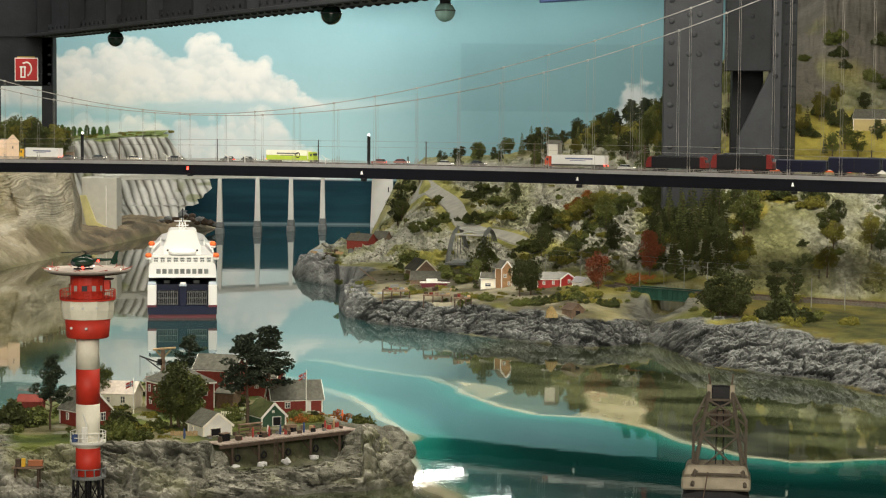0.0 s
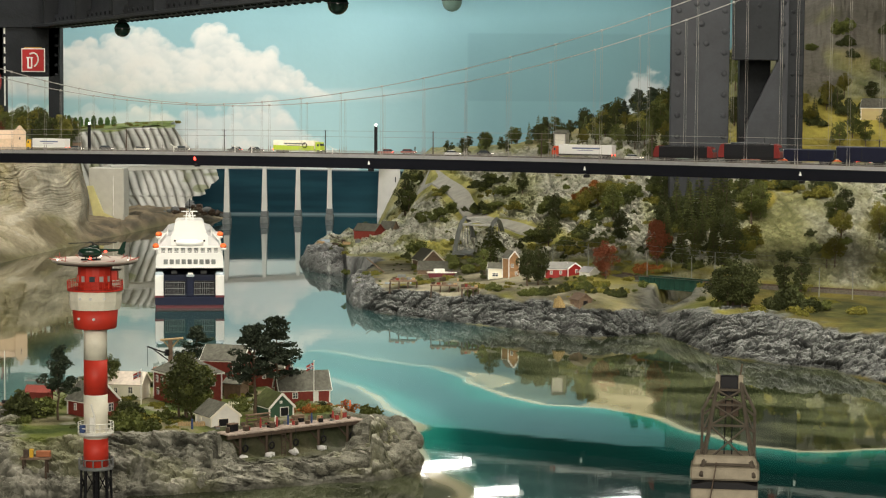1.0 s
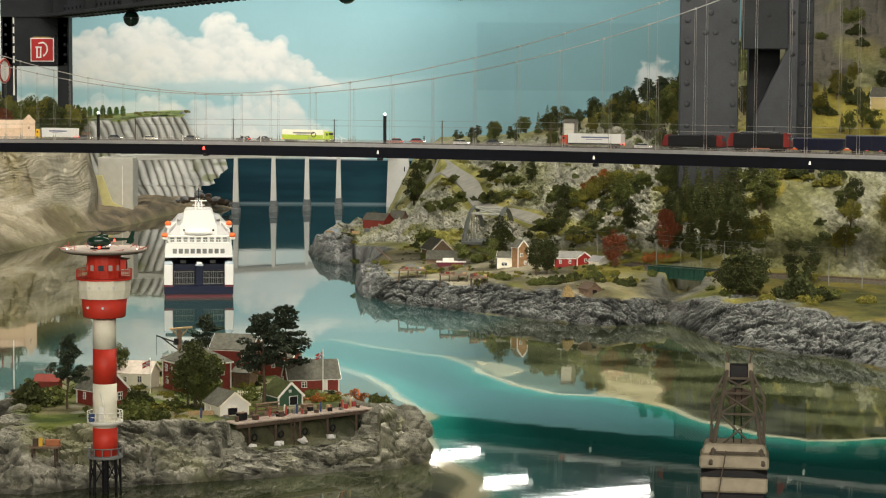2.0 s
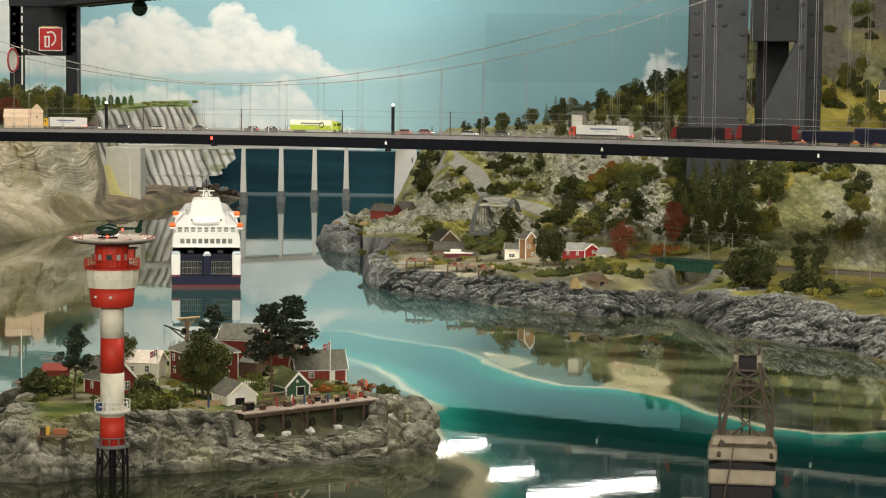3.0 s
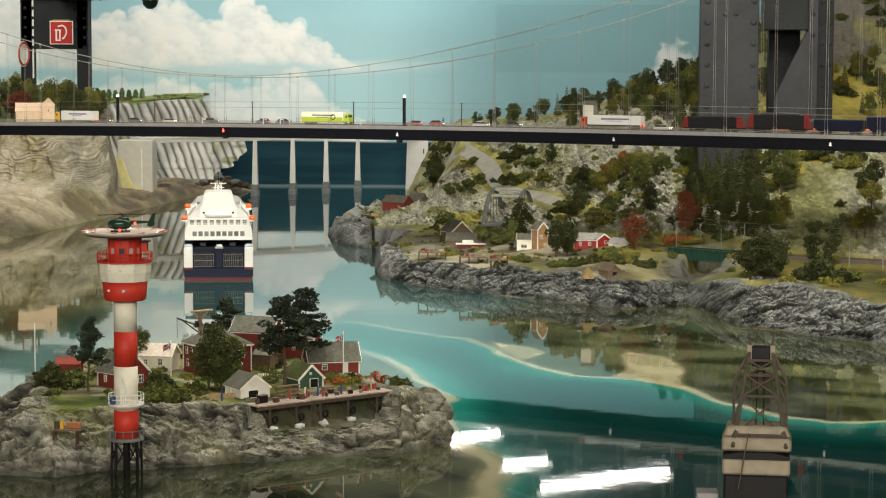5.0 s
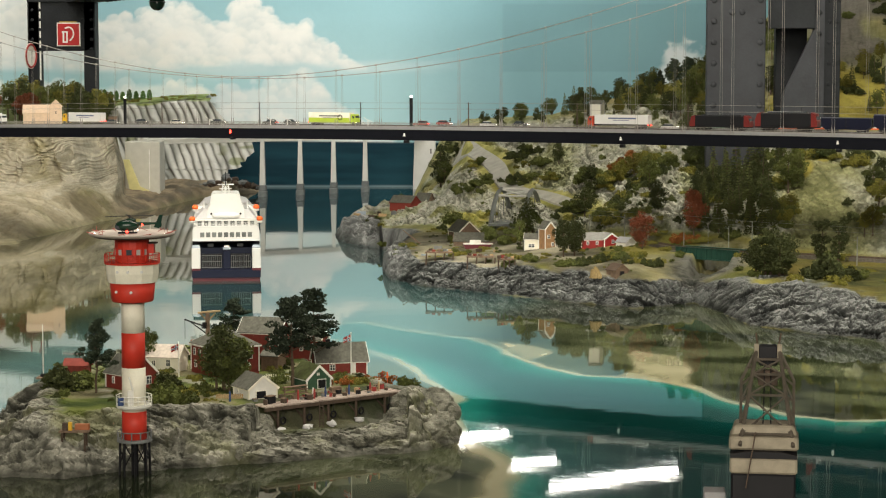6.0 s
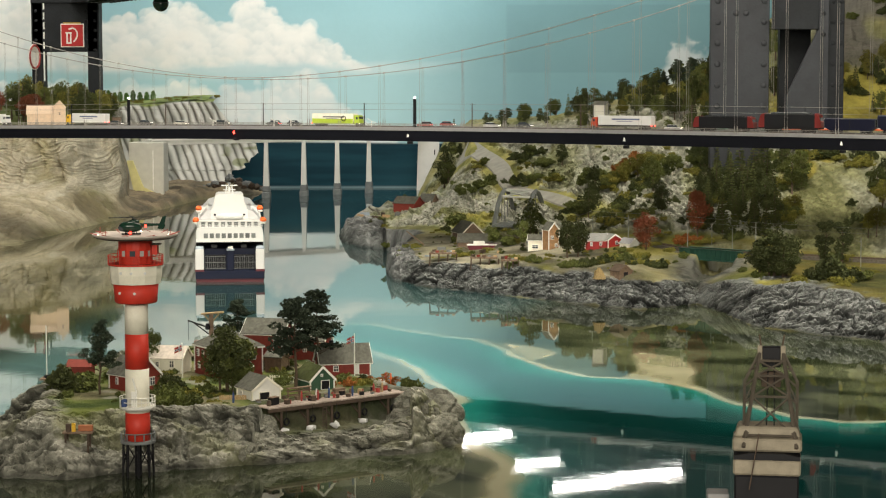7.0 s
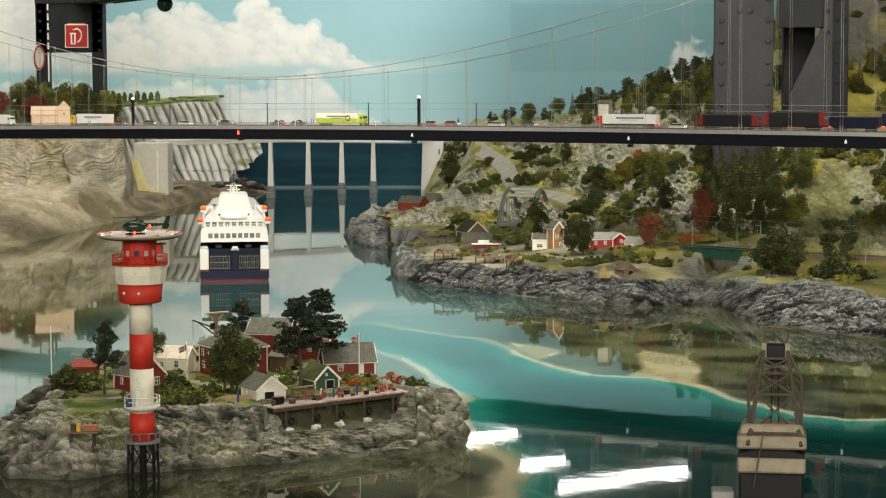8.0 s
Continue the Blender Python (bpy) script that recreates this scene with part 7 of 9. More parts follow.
for x, y, k in ((-0.132, 7.78, 2.0), (0.917, 5.77, 2.0), (0.955, 5.80, 1.9), (0.987, 5.72, 1.6)):
    bush("green" if x < 0 else "dark", x, y, east_z(x, y), k)
# thickets running down the slope, and shrubs at the yellow mound
for x0, y0, x1, y1, count, kinds, k0, k1 in ((0.372, 7.05, 0.585, 7.48, 46, ("dark", "olive", "green"), 0.7, 1.3), (0.40, 7.02, 0.50, 7.00, 10, ("olive", "dark"), 0.7, 1.2), (1.115, 7.24, 1.175, 7.22, 8, ("dark", "olive"), 1.1, 1.6),
                                              (1.23, 7.25, 1.28, 7.22, 4, ("dark",), 1.0, 1.4), (1.215, 6.98, 1.285, 7.05, 8, ("dark", "olive"), 0.9, 1.4), (0.93, 6.70, 1.0, 6.78, 12, ("olive", "green"), 0.8, 1.3), (0.595, 6.62, 0.67, 6.60, 9, ("bronze", "olive"), 0.6, 0.9)):
    for k in range(count):
        f = float(RNG.uniform())
        x, y = x0 + (x1 - x0) * f + float(RNG.normal()) * 0.014, y0 + (y1 - y0) * f + float(RNG.normal()) * 0.02
        HEAPED.append((kinds[k % len(kinds)], x, y, east_z(x, y) + 0.006, float(RNG.uniform(k0, k1))))
# west plateau
for k in range(24):
    x, y = float(RNG.uniform(-2.30, -1.80)), float(RNG.uniform(9.75, 10.3))
    plant(("green", "dark", "green", "olive")[k % 4], k % 3, x, y, fan_height(WEST, x, y), float(RNG.uniform(0.12, 0.21)) * (1 - 0.5 * max(0, x + 1.95) / 0.2), 1.0)
for x, y, h in ((-2.10, 9.62, 0.15), (-2.16, 9.70, 0.13), (-2.34, 9.9, 0.15)):
    plant("red", 0, x, y, fan_height(WEST, x, y), h, 1.1)
for k in range(6):
    x, y = float(RNG.uniform(-2.9, -2.35)), float(RNG.uniform(9.6, 10.1))
    plant("olive" if k % 2 else "green", k % 3, x, y, fan_height(WEST, x, y), 0.13, 1.0)
g = np.random.default_rng(88)
oval = leaves("oval_crown", [(0, 0, 0.012 + 0.0085 * k, 0.016 - 0.0009 * (k - 3.2) ** 2) for k in range(7)], 150, 0.0022, leaf("poplar_leaves", (0.06, 0.13, 0.035), (0.17, 0.29, 0.09)), 1.0, 88)
for k in range(9):
    x = -2.205 + 0.036 * k + float(g.uniform(-0.006, 0.006))
    t = thing("poplar", "small upright green poplar in a row", "tree", x, 11.88, 0.487, group="poplars on the meadow")
    part("trunk", rod(bmesh.new(), (0, 0, 0), (0, 0, 0.03), 0.003, n=6), BARK, t)
    ob = new("crown", oval)
    ob.parent, ob.scale = t, (1, 1, float(g.uniform(0.85, 1.15)))
for k in range(40):
    x, y = float(RNG.uniform(-2.2, -1.55)), float(RNG.uniform(11.68, 11.95))
    HEAPED.append(("olive", x, y, 0.47 + 0.07 * (y - 11.66) + 0.035 * float(smooth(-2.3, -1.6, x)), float(RNG.uniform(0.3, 0.6))))
shrub_mass("hillside_shrubs", "green and olive shrubs scattered over the far slopes")

# ---- houses ----
def house(name, label, x, y, z, turn, length, depth, wall_h, roof_h, wall, roof, windows=(), doors=(), chimney=None, trim=WHITE, gable_windows=(), eave=0.004, group="", hip=False):
    """A gabled house: ridge along its own x, front at its own -y, gable at its own +x."""
    t = thing(name, label, "house", x, y, z, turn, group=group)
    bm = bmesh.new()
    if hip:
        box(bm, 0, 0, -0.02, length, depth, wall_h + 0.02)
    else:
        prism(bm, [(-depth / 2, -0.02), (depth / 2, -0.02), (depth / 2, wall_h), (0, wall_h + roof_h), (-depth / 2, wall_h)], length, pose(0, 0, 0, 0, 0, 90))
    part("wall", bm, wall, t)
    pitch = math.atan2(roof_h, depth / 2)
    slope = math.hypot(roof_h, depth / 2) + eave
    if hip:
        bm = bmesh.new()
        ex, ey, rx = length / 2 + eave, depth / 2 + eave, max(0.004, length / 2 - depth * 0.42)
        rim = [[bm.verts.new((x, y, z)) for x, y in ((-ex, -ey), (ex, -ey), (ex, ey), (-ex, ey))] for z in (wall_h - 0.0012, wall_h + 0.0010)]
        a, b = bm.verts.new((-rx, 0, wall_h + roof_h)), bm.verts.new((rx, 0, wall_h + roof_h))
        lo, hi = rim
        bm.faces.new(lo[::-1])
        for k in range(4):
            bm.faces.new((lo[k], lo[(k + 1) % 4], hi[(k + 1) % 4], hi[k]))
        for loop in ((hi[0], hi[1], b, a), (hi[1], hi[2], b), (hi[2], hi[3], a, b), (hi[3], hi[0], a)):
            bm.faces.new(loop)
        part("roof", bm, roof, t)
        for s in (-1, 1):
            part("eave_board", box(bmesh.new(), 0, s * ey, wall_h - 0.0030, length + 2 * eave, 0.0014, 0.0030), trim, t)
            part("eave_board", box(bmesh.new(), s * ex, 0, wall_h - 0.0030, 0.0014, depth + 2 * eave, 0.0030), trim, t)
    for s in () if hip else (-1, 1):
        bm = bmesh.new()
        box(bm, 0, 0, 0, length + 2 * eave, slope, 0.0022)
        ob = part("roof", bm, roof, t)
        c = slope / 2
        ob.matrix_basis = Matrix.Translation((0, s * c * math.cos(pitch), wall_h + roof_h - c * math.sin(pitch) + 0.0006)) @ pose(0, 0, 0, -s * math.degrees(pitch), 0, 0)
        for e in (-1, 1):
            bm = bmesh.new()
            box(bm, 0, 0, -0.0022, 0.0018, slope, 0.0040)
            bo = part("barge_board", bm, trim, t)
            bo.matrix_basis = Matrix.Translation((e * (length / 2 + eave), 0, 0)) @ ob.matrix_basis
        gut = part("eave_board", box(bmesh.new(), 0, s * (depth / 2 + eave * 0.75), wall_h - 0.0032, length + 2 * eave, 0.0012, 0.0022), trim, t)
    for e in (-1, 1):
        for s in (-1, 1):
            part("corner_board", box(bmesh.new(), e * length / 2, s * depth / 2, 0, 0.0026, 0.0026, wall_h - 0.002), trim, t)

    def opening(kind, px, pz, w, h, face):
        fr = part(kind, box(bmesh.new(), 0, 0, 0, w, 0.002, h), trim, t)
        pane = part("pane" if kind == "window" else "leaf", box(bmesh.new(), 0, -0.0009, 0.0012, w - 0.0026, 0.0014, h - 0.0024), GLASS if kind == "window" else (BLACK if w > 0.014 else WHITE), fr)
        if kind == "window":
            part("glazing_bar", box(bmesh.new(), 0, -0.0018, 0.0012, 0.0008, 0.0008, h - 0.0024), trim, fr)
            part("glazing_bar", box(bmesh.new(), 0, -0.0018, h * 0.55, w - 0.0026, 0.0008, 0.0008), trim, fr)
        fr.matrix_basis = pose(px, -depth / 2 - 0.0008, pz) if face == "front" else pose(length / 2 + 0.0008, px, pz, 0, 0, 90)
    for px, pz, w, h in windows:
        opening("window", px, pz, w, h, "front")
    for px, pz, w, h in gable_windows:
        opening("window", px, pz, w, h, "gable")
    for px, pz, w, h, face in doors:
        opening("door", px, pz, w, h, face)
    if chimney:
        part("chimney", box(bmesh.new(), chimney, -depth * 0.12, wall_h + roof_h * 0.5, 0.008, 0.008, roof_h * 0.5 + 0.010, bevel=0.0006), BLACK, t)
    return t


ISLE = "cottages on the skerry"
house("cottage", "red cottage with a grey slate roof and white trim", -0.290, 4.085, 0.082, 16, 0.098, 0.060, 0.026, 0.032, FALU, SLATE, windows=[(-0.020, 0.009, 0.011, 0.012)], doors=[(0.022, 0.003, 0.009, 0.019, "front")], chimney=-0.024, group=ISLE)
house("boat_shed", "dark green boat shed with a mossy roof", -0.332, 3.925, 0.078, -58, 0.062, 0.050, 0.020, 0.024, GREEN_WALL, MOSS_ROOF, doors=[(0.006, 0.001, 0.018, 0.018, "gable")], gable_windows=[(-0.001, 0.026, 0.005, 0.005)], group=ISLE)
house("shed", "small whitewashed shed with a grey roof and wide door", -0.425, 3.805, 0.078, -58, 0.064, 0.056, 0.020, 0.022, WHITE, SLATE, doors=[(-0.004, 0.001, 0.021, 0.015, "gable")], windows=[(-0.012, 0.008, 0.006, 0.007)], trim=CREAM, group=ISLE)
house("house", "two-storey dark red house with a grey hipped roof", -0.517, 4.10, 0.085, -56, 0.100, 0.098, 0.052, 0.032, FALU, SLATE, windows=[(-0.034, 0.030, 0.009, 0.014), (-0.012, 0.030, 0.009, 0.014), (0.012, 0.030, 0.009, 0.014), (0.034, 0.030, 0.009, 0.014), (-0.030, 0.006, 0.009, 0.014), (0.006, 0.006, 0.009, 0.014), (0.030, 0.006, 0.009, 0.014)],
      gable_windows=[(0.028, 0.026, 0.013, 0.017), (0.0, 0.026, 0.013, 0.017), (-0.030, 0.026, 0.013, 0.017), (-0.014, 0.004, 0.011, 0.014)], doors=[(0.018, 0.002, 0.010, 0.02, "gable")], group=ISLE, hip=True)
house("storehouse", "tall red warehouse with a grey gabled roof", -0.455, 4.26, 0.085, -14, 0.085, 0.070, 0.058, 0.026, FALU, SLATE, gable_windows=[(0.004, 0.050, 0.007, 0.018)], windows=[(0.028, 0.030, 0.009, 0.020)], group=ISLE)
house("annex", "low red annex with a grey roof and white corner boards", -0.375, 4.30, 0.083, -14, 0.080, 0.05, 0.040, 0.016, FALU, SLATE, windows=[(0.0, 0.016, 0.008, 0.011)], group=ISLE)
house("net_shed", "open dark timber lean-to with a grey roof", -0.425, 4.14, 0.083, -20, 0.034, 0.036, 0.026, 0.008, WOOD, SLATE, trim=WOOD, group=ISLE)
house("porch_house", "small red porch house with a white door", -0.482, 4.03, 0.083, -30, 0.026, 0.024, 0.022, 0.010, FALU, SLATE, doors=[(0.0, 0.002, 0.009, 0.017, "front")], group=ISLE)
house("house", "weathered white house with a pale plank roof", -0.640, 4.12, 0.085, -10, 0.074, 0.06, 0.026, 0.020, CREAM, paint("pale_plank_roof", (0.50, 0.44, 0.38), 0.006, 0.8, 0.5, k=1.3), windows=[(-0.012, 0.008, 0.008, 0.012), (0.018, 0.008, 0.010, 0.014)], trim=CREAM, group=ISLE)
house("house", "red house with a grey roof and white framed windows", -0.668, 3.895, 0.082, -42, 0.075, 0.062, 0.028, 0.030, FALU, SLATE, windows=[(-0.014, 0.009, 0.007, 0.013), (0.016, 0.009, 0.007, 0.013)], gable_windows=[(0.010, 0.008, 0.012, 0.016)], chimney=0.01, group=ISLE)
house("hut", "small red hut half hidden behind shrubs", -0.800, 4.05, 0.082, -4, 0.042, 0.035, 0.020, 0.010, FALU, FALU, trim=FALU, group=ISLE)

# quay on posts
qa, qb = Vector((-0.396, 3.706, 0.0)), Vector((-0.160, 3.905, 0.0))
qd = qb - qa
QT = math.degrees(math.atan2(qd.y, qd.x))
quay = thing("quay", "worn timber quay on brown posts", "quay", qa.x, qa.y, 0, QT)
plank = None
nP = 62
for k in range(nP):
    xx = (k + 0.5) * qd.length / nP
    if plank is None:
        plank = part("plank", box(bmesh.new(), 0, 0.0285, 0.0725, qd.length / nP - 0.0006, 0.060, 0.0022), paint("weathered_planks", (0.34, 0.28, 0.24), 0.01, 0.85, 0.4, k=1.3, vary=0.2), quay)
        plank.location = (xx, 0, 0)
    else:
        again(plank, pose(xx, float(RNG.uniform(-0.0012, 0.0012)), float(RNG.uniform(-0.0004, 0.0004))), quay)
part("edge_beam", box(bmesh.new(), qd.length / 2, 0.001, 0.0660, qd.length, 0.004, 0.0062), RUST, quay)
part("back_beam", box(bmesh.new(), qd.length / 2, 0.05, 0.0670, qd.length, 0.005, 0.0052), RUST, quay)
for k, xx in enumerate((0.030, 0.088, 0.142, 0.205, 0.272)):
    part("post", rod(bmesh.new(), (xx, 0.004, 0.012), (xx, 0.004, 0.073), 0.0026, n=8), RUST, quay)
    part("strut", rod(bmesh.new(), (xx, 0.006, 0.045), (xx, 0.045, 0.066), 0.0016, n=6), RUST, quay)
    bm = bmesh.new()
    cx = xx + 0.006
    tp = [(cx + 0.0052 * math.cos(a), -0.0035, 0.047 + 0.0058 * math.sin(a)) for a in np.linspace(0, 2 * math.pi, 15)]
    for p0, p1 in zip(tp, tp[1:]):
        rod(bm, p0, p1, 0.0018, n=6, caps=False)
    rod(bm, (cx, -0.0035, 0.053), (cx, -0.0025, 0.070), 0.0005, n=4)
    part("fender_tyre", bm, BLACK, quay, "black tyre fender")
    bm = ball(bmesh.new(), xx, -0.006, 0.030, 0.0085, 0.75, 2)
    for v in bm.verts:
        v.co += Vector(RNG.normal(size=3)) * 0.0013
    part("footing_stone", bm, paint("pale_stone", (0.50, 0.50, 0.50), 0.01, 0.8, 0.4) if k == 0 else bpy.data.materials["pale_stone"], quay, "pale footing stone")
bm = bmesh.new()
for s in (-0.004, 0.004):
    rod(bm, (0.122 + s, -0.0015, 0.010), (0.122 + s, -0.0015, 0.074), 0.0008, n=5)
for k in range(11):
    rod(bm, (0.118, -0.0015, 0.014 + 0.0055 * k), (0.126, -0.0015, 0.014 + 0.0055 * k), 0.0007, n=5)
part("ladder", bm, RUST, quay, "rusty ladder")


def on_quay(s, back):
    n = Vector((-qd.y, qd.x, 0)).normalized()
    p = qa + qd * s + n * back
    return p.x, p.y, 0.0748


def small(name, label, cat, bm, mt, x, y, z, turn=0, group="", smooth_faces=False):
    ob = part(name, bm, mt, smooth_faces=smooth_faces)
    ob.matrix_world = pose(x, y, z, 0, 0, turn)
    return tagged(ob, label, cat, group)


CLUT = "gear on the quay"
for s, back, mt, lab, dims in ((0.10, 0.03, BLACK, "dark grey hand cart on the timber quay", (0.018, 0.012, 0.013)), (0.17, 0.018, RUST, "red brown fish crate on the quay", (0.010, 0.008, 0.008)), (0.31, 0.045, WOOD, "weathered fish crate on the quay", (0.011, 0.008, 0.006)),
                               (0.36, 0.02, RUST, "red brown fish crate on the quay", (0.010, 0.009, 0.009)), (0.62, 0.05, WOOD, "dark timber crate among flowers", (0.022, 0.012, 0.011)), (0.86, 0.03, PALE_WOOD, "pale wooden crate on the quay", (0.012, 0.009, 0.007)), (0.94, 0.04, CLOTH_RED, "red tool chest on the quay", (0.011, 0.008, 0.009))):
    x, y, z = on_quay(s, back)
    ob = thing("crate", lab, "crate", x, y, z, QT + float(RNG.uniform(-20, 20)), group=CLUT)
    part("box", box(bmesh.new(), 0, 0, 0, *dims, bevel=0.0006), mt, ob)
    part("lid", box(bmesh.new(), 0, 0, dims[2], dims[0] * 1.05, dims[1] * 1.05, 0.0012), WOOD, ob)
for s, back, mt in ((0.045, 0.02, RUST), (0.73, 0.03, PALE_WOOD), (0.22, 0.05, RUST), (0.70, 0.045, WOOD)):
    x, y, z = on_quay(s, back)
    small("barrel", "small brown wooden barrel on the quay", "barrel", lathe(bmesh.new(), 0, 0, [(0.0036, 0), (0.0045, 0.005), (0.0036, 0.010)], 14), mt, x, y, z, group=CLUT)
for k in range(26):
    x, y, z = on_quay(float(RNG.uniform(0.03, 0.97)), float(RNG.uniform(0.014, 0.054)))
    a, b, c = float(RNG.uniform(0.004, 0.010)), float(RNG.uniform(0.004, 0.008)), float(RNG.uniform(0.003, 0.010))
    ob = thing("crate", ("rusty brown box on the quay", "pale grey box on the quay", "dark box on the quay", "faded red box on the quay")[k % 4], "crate", x, y, z, float(RNG.uniform(0, 90)), group=CLUT)
    part("box", box(bmesh.new(), 0, 0, 0, a, b, c, bevel=0.0005), (RUST, PIER_GREY, BLACK, CLOTH_RED)[k % 4], ob)
    part("lid", box(bmesh.new(), 0, 0, c, a * 1.08, b * 1.08, 0.0009), WOOD, ob)
x, y, z = on_quay(0.33, 0.052)
rk_ = thing("drying_rack", "long weathered timber drying rack", "rack", x, y, z, QT, group=CLUT)
for zz in (0.008, 0.015, 0.021):
    part("rail", box(bmesh.new(), 0, 0, zz, 0.052, 0.010, 0.0016), WOOD, rk_)
for xx in (-0.024, 0, 0.024):
    part("post", box(bmesh.new(), xx, 0, 0, 0.002, 0.002, 0.023), WOOD, rk_)
for s, back, mt, lab in ((0.40, 0.022, CLOTH_RED, "red"), (0.655, 0.022, CLOTH_BLUE, "blue"), (0.42, 0.035, WHITE, "white"), (0.81, 0.02, CLOTH_RED, "red"), (0.88, 0.022, PALE_WOOD, "tan"), (0.50, 0.03, CLOTH_BLUE, "dark blue"), (0.30, 0.03, CLOTH_RED, "red")):
    x, y, z = on_quay(s, back)
    small("toy_figure", f"tiny {lab} painted toy figure on the quay", "figure", lathe(bmesh.new(), 0, 0, [(0.0016, 0), (0.0021, 0.009), (0.0017, 0.0145), (0.0014, 0.0175), (0.0005, 0.019)], 10), mt, x, y, z, group="toy figures on the quay")
small("toy_figure", "tiny blue and white toy figure on the lawn", "figure", lathe(bmesh.new(), 0, 0, [(0.0018, 0), (0.0022, 0.010), (0.0018, 0.0155), (0.0015, 0.0185), (0.0005, 0.020)], 10), CLOTH_BLUE, -0.463, 3.735, 0.079, group="toy figures on the quay")
for x, y, lab, mt in ((-0.20, 3.99, "orange", CLOTH_RED), (-0.19, 3.975, "orange", ORANGE)):
    small("parasol", f"folded {lab} parasol behind the quay", "parasol", lathe(bmesh.new(), 0, 0, [(0.0006, 0), (0.0006, 0.009), (0.0026, 0.011), (0.0008, 0.022)], 10), mt, x, y, 0.078, group="parasols")


def flagpole(x, y, z, h, label):
    t = thing("flagpole", label, "flagpole", x, y, z, group="flagpoles on the skerry")
    part("pole", rod(bmesh.new(), (0, 0, -0.01), (0, 0, h), 0.0012, 0.0009, n=8), WHITE, t)
    part("ball_top", ball(bmesh.new(), 0, 0, h + 0.001, 0.0016, n=1), WHITE, t)
    bm = bmesh.new()
    loops = []
    for i in range(8):
        xx = -0.0005 - 0.0145 * i / 7
        wy, dz = 0.0014 * math.sin(i * 1.3), -0.006 * (i / 7) ** 1.3
        loops.append([bm.verts.new((xx, wy + e, h - 0.003 - q + dz)) for e, q in ((-0.0003, 0), (-0.0003, 0.011), (0.0003, 0.011), (0.0003, 0))])
    for a, b in zip(loops, loops[1:]):
        for k in range(4):
            bm.faces.new((a[k], a[(k + 1) % 4], b[(k + 1) % 4], b[k]))
    fl = part("flag", bm, CLOTH_RED, t, "red flag with a blue and white cross")
    for i0, mt, w, e in ((0.0055, WHITE, 0.0030, 0.0017), (0.0055, CLOTH_BLUE, 0.0015, 0.0020)):
        bm = bmesh.new()
        box(bm, -i0, 0, h - 0.0155, w, 2 * e, 0.0105)
        part("cross_bar", bm, mt, fl)
        bm = bmesh.new()
        prism(bm, [(-0.0150, h - 0.0145 - w / 2), (-0.0005, h - 0.0085 - w / 2), (-0.0005, h - 0.0085 + w / 2), (-0.0150, h - 0.0145 + w / 2)], 2 * e + 0.0006, pose(0, 0, 0))
        part("cross_bar", bm, mt, fl)
    return t


flagpole(-0.264, 4.045, 0.082, 0.083, "white flagpole with a red flag before the cottage")
flagpole(-0.600, 4.04, 0.085, 0.062, "white flagpole with a red flag beside the white house")

# timber hoist above the warehouse
ho = thing("timber_hoist", "brown timber hoist with a pale cross beam", "hoist", -0.560, 4.17, 0.085)
part("mast", box(bmesh.new(), 0, 0, 0, 0.008, 0.008, 0.105), WOOD, ho)
part("cross_beam", rod(bmesh.new(), (-0.020, 0, 0.105), (0.026, 0, 0.109), 0.0022, n=6), PALE_WOOD, ho)
for s in (-1, 1):
    part("knee", rod(bmesh.new(), (0, 0, 0.088), (s * 0.016, 0, 0.105), 0.0015, n=6), PALE_WOOD, ho)
part("jib", rod(bmesh.new(), (-0.004, 0, 0.077), (-0.047, 0, 0.092), 0.0016, n=6), BLACK, ho)
part("jib_stay", rod(bmesh.new(), (-0.004, 0, 0.064), (-0.036, 0, 0.088), 0.0013, n=6), BLACK, ho)
part("winch", box(bmesh.new(), -0.006, 0, 0.074, 0.009, 0.008, 0.012), BLACK, ho)
part("hook_line", rod(bmesh.new(), (-0.046, 0, 0.092), (-0.046, 0, 0.052), 0.0005, n=4), BLACK, ho)

# platforms on the rock
pf = thing("fish_table", "small timber platform with boxes on red brown legs", "platform", -0.692, 3.47, 0.021, 0)
part("table_top", box(bmesh.new(), 0, 0, 0.050, 0.050, 0.024, 0.0025), WOOD, pf)
for xx, yy in ((-0.020, -0.009), (0.018, -0.009), (-0.020, 0.009), (0.018, 0.009)):
    part("leg", rod(bmesh.new(), (xx, yy, -0.04), (xx, yy, 0.050), 0.0018, n=6), RUST, pf)
small("crate", "red brown crate on the fish platform", "crate", box(bmesh.new(), 0, 0, 0, 0.008, 0.008, 0.013, bevel=0.0006), RUST, -0.708, 3.467, 0.0737, group="boxes on the platform")
small("crate", "bright yellow crate on the fish platform", "crate", box(bmesh.new(), 0, 0, 0, 0.006, 0.007, 0.014, bevel=0.0006), YELLOW, -0.699, 3.467, 0.0737, group="boxes on the platform")
small("crate", "orange brown bench on the fish platform", "crate", box(bmesh.new(), 0, 0, 0, 0.024, 0.010, 0.010, bevel=0.0008), paint("orange_brown", (0.34, 0.12, 0.05), 0.01, 0.6, 0.2), -0.680, 3.474, 0.0737, group="boxes on the platform")
lk = thing("lookout_platform", "small grey lookout platform on a forked dark post", "platform", -0.822, 3.90, 0.050)
part("floor", box(bmesh.new(), 0, 0, 0.047, 0.050, 0.03, 0.003), WOOD, lk)
part("post", rod(bmesh.new(), (0, 0, -0.02), (0, 0, 0.047), 0.0022, n=6), BLACK, lk)
for s in (-1, 1):
    part("brace", rod(bmesh.new(), (0, 0, 0.028), (s * 0.018, 0, 0.047), 0.0016, n=6), BLACK, lk)
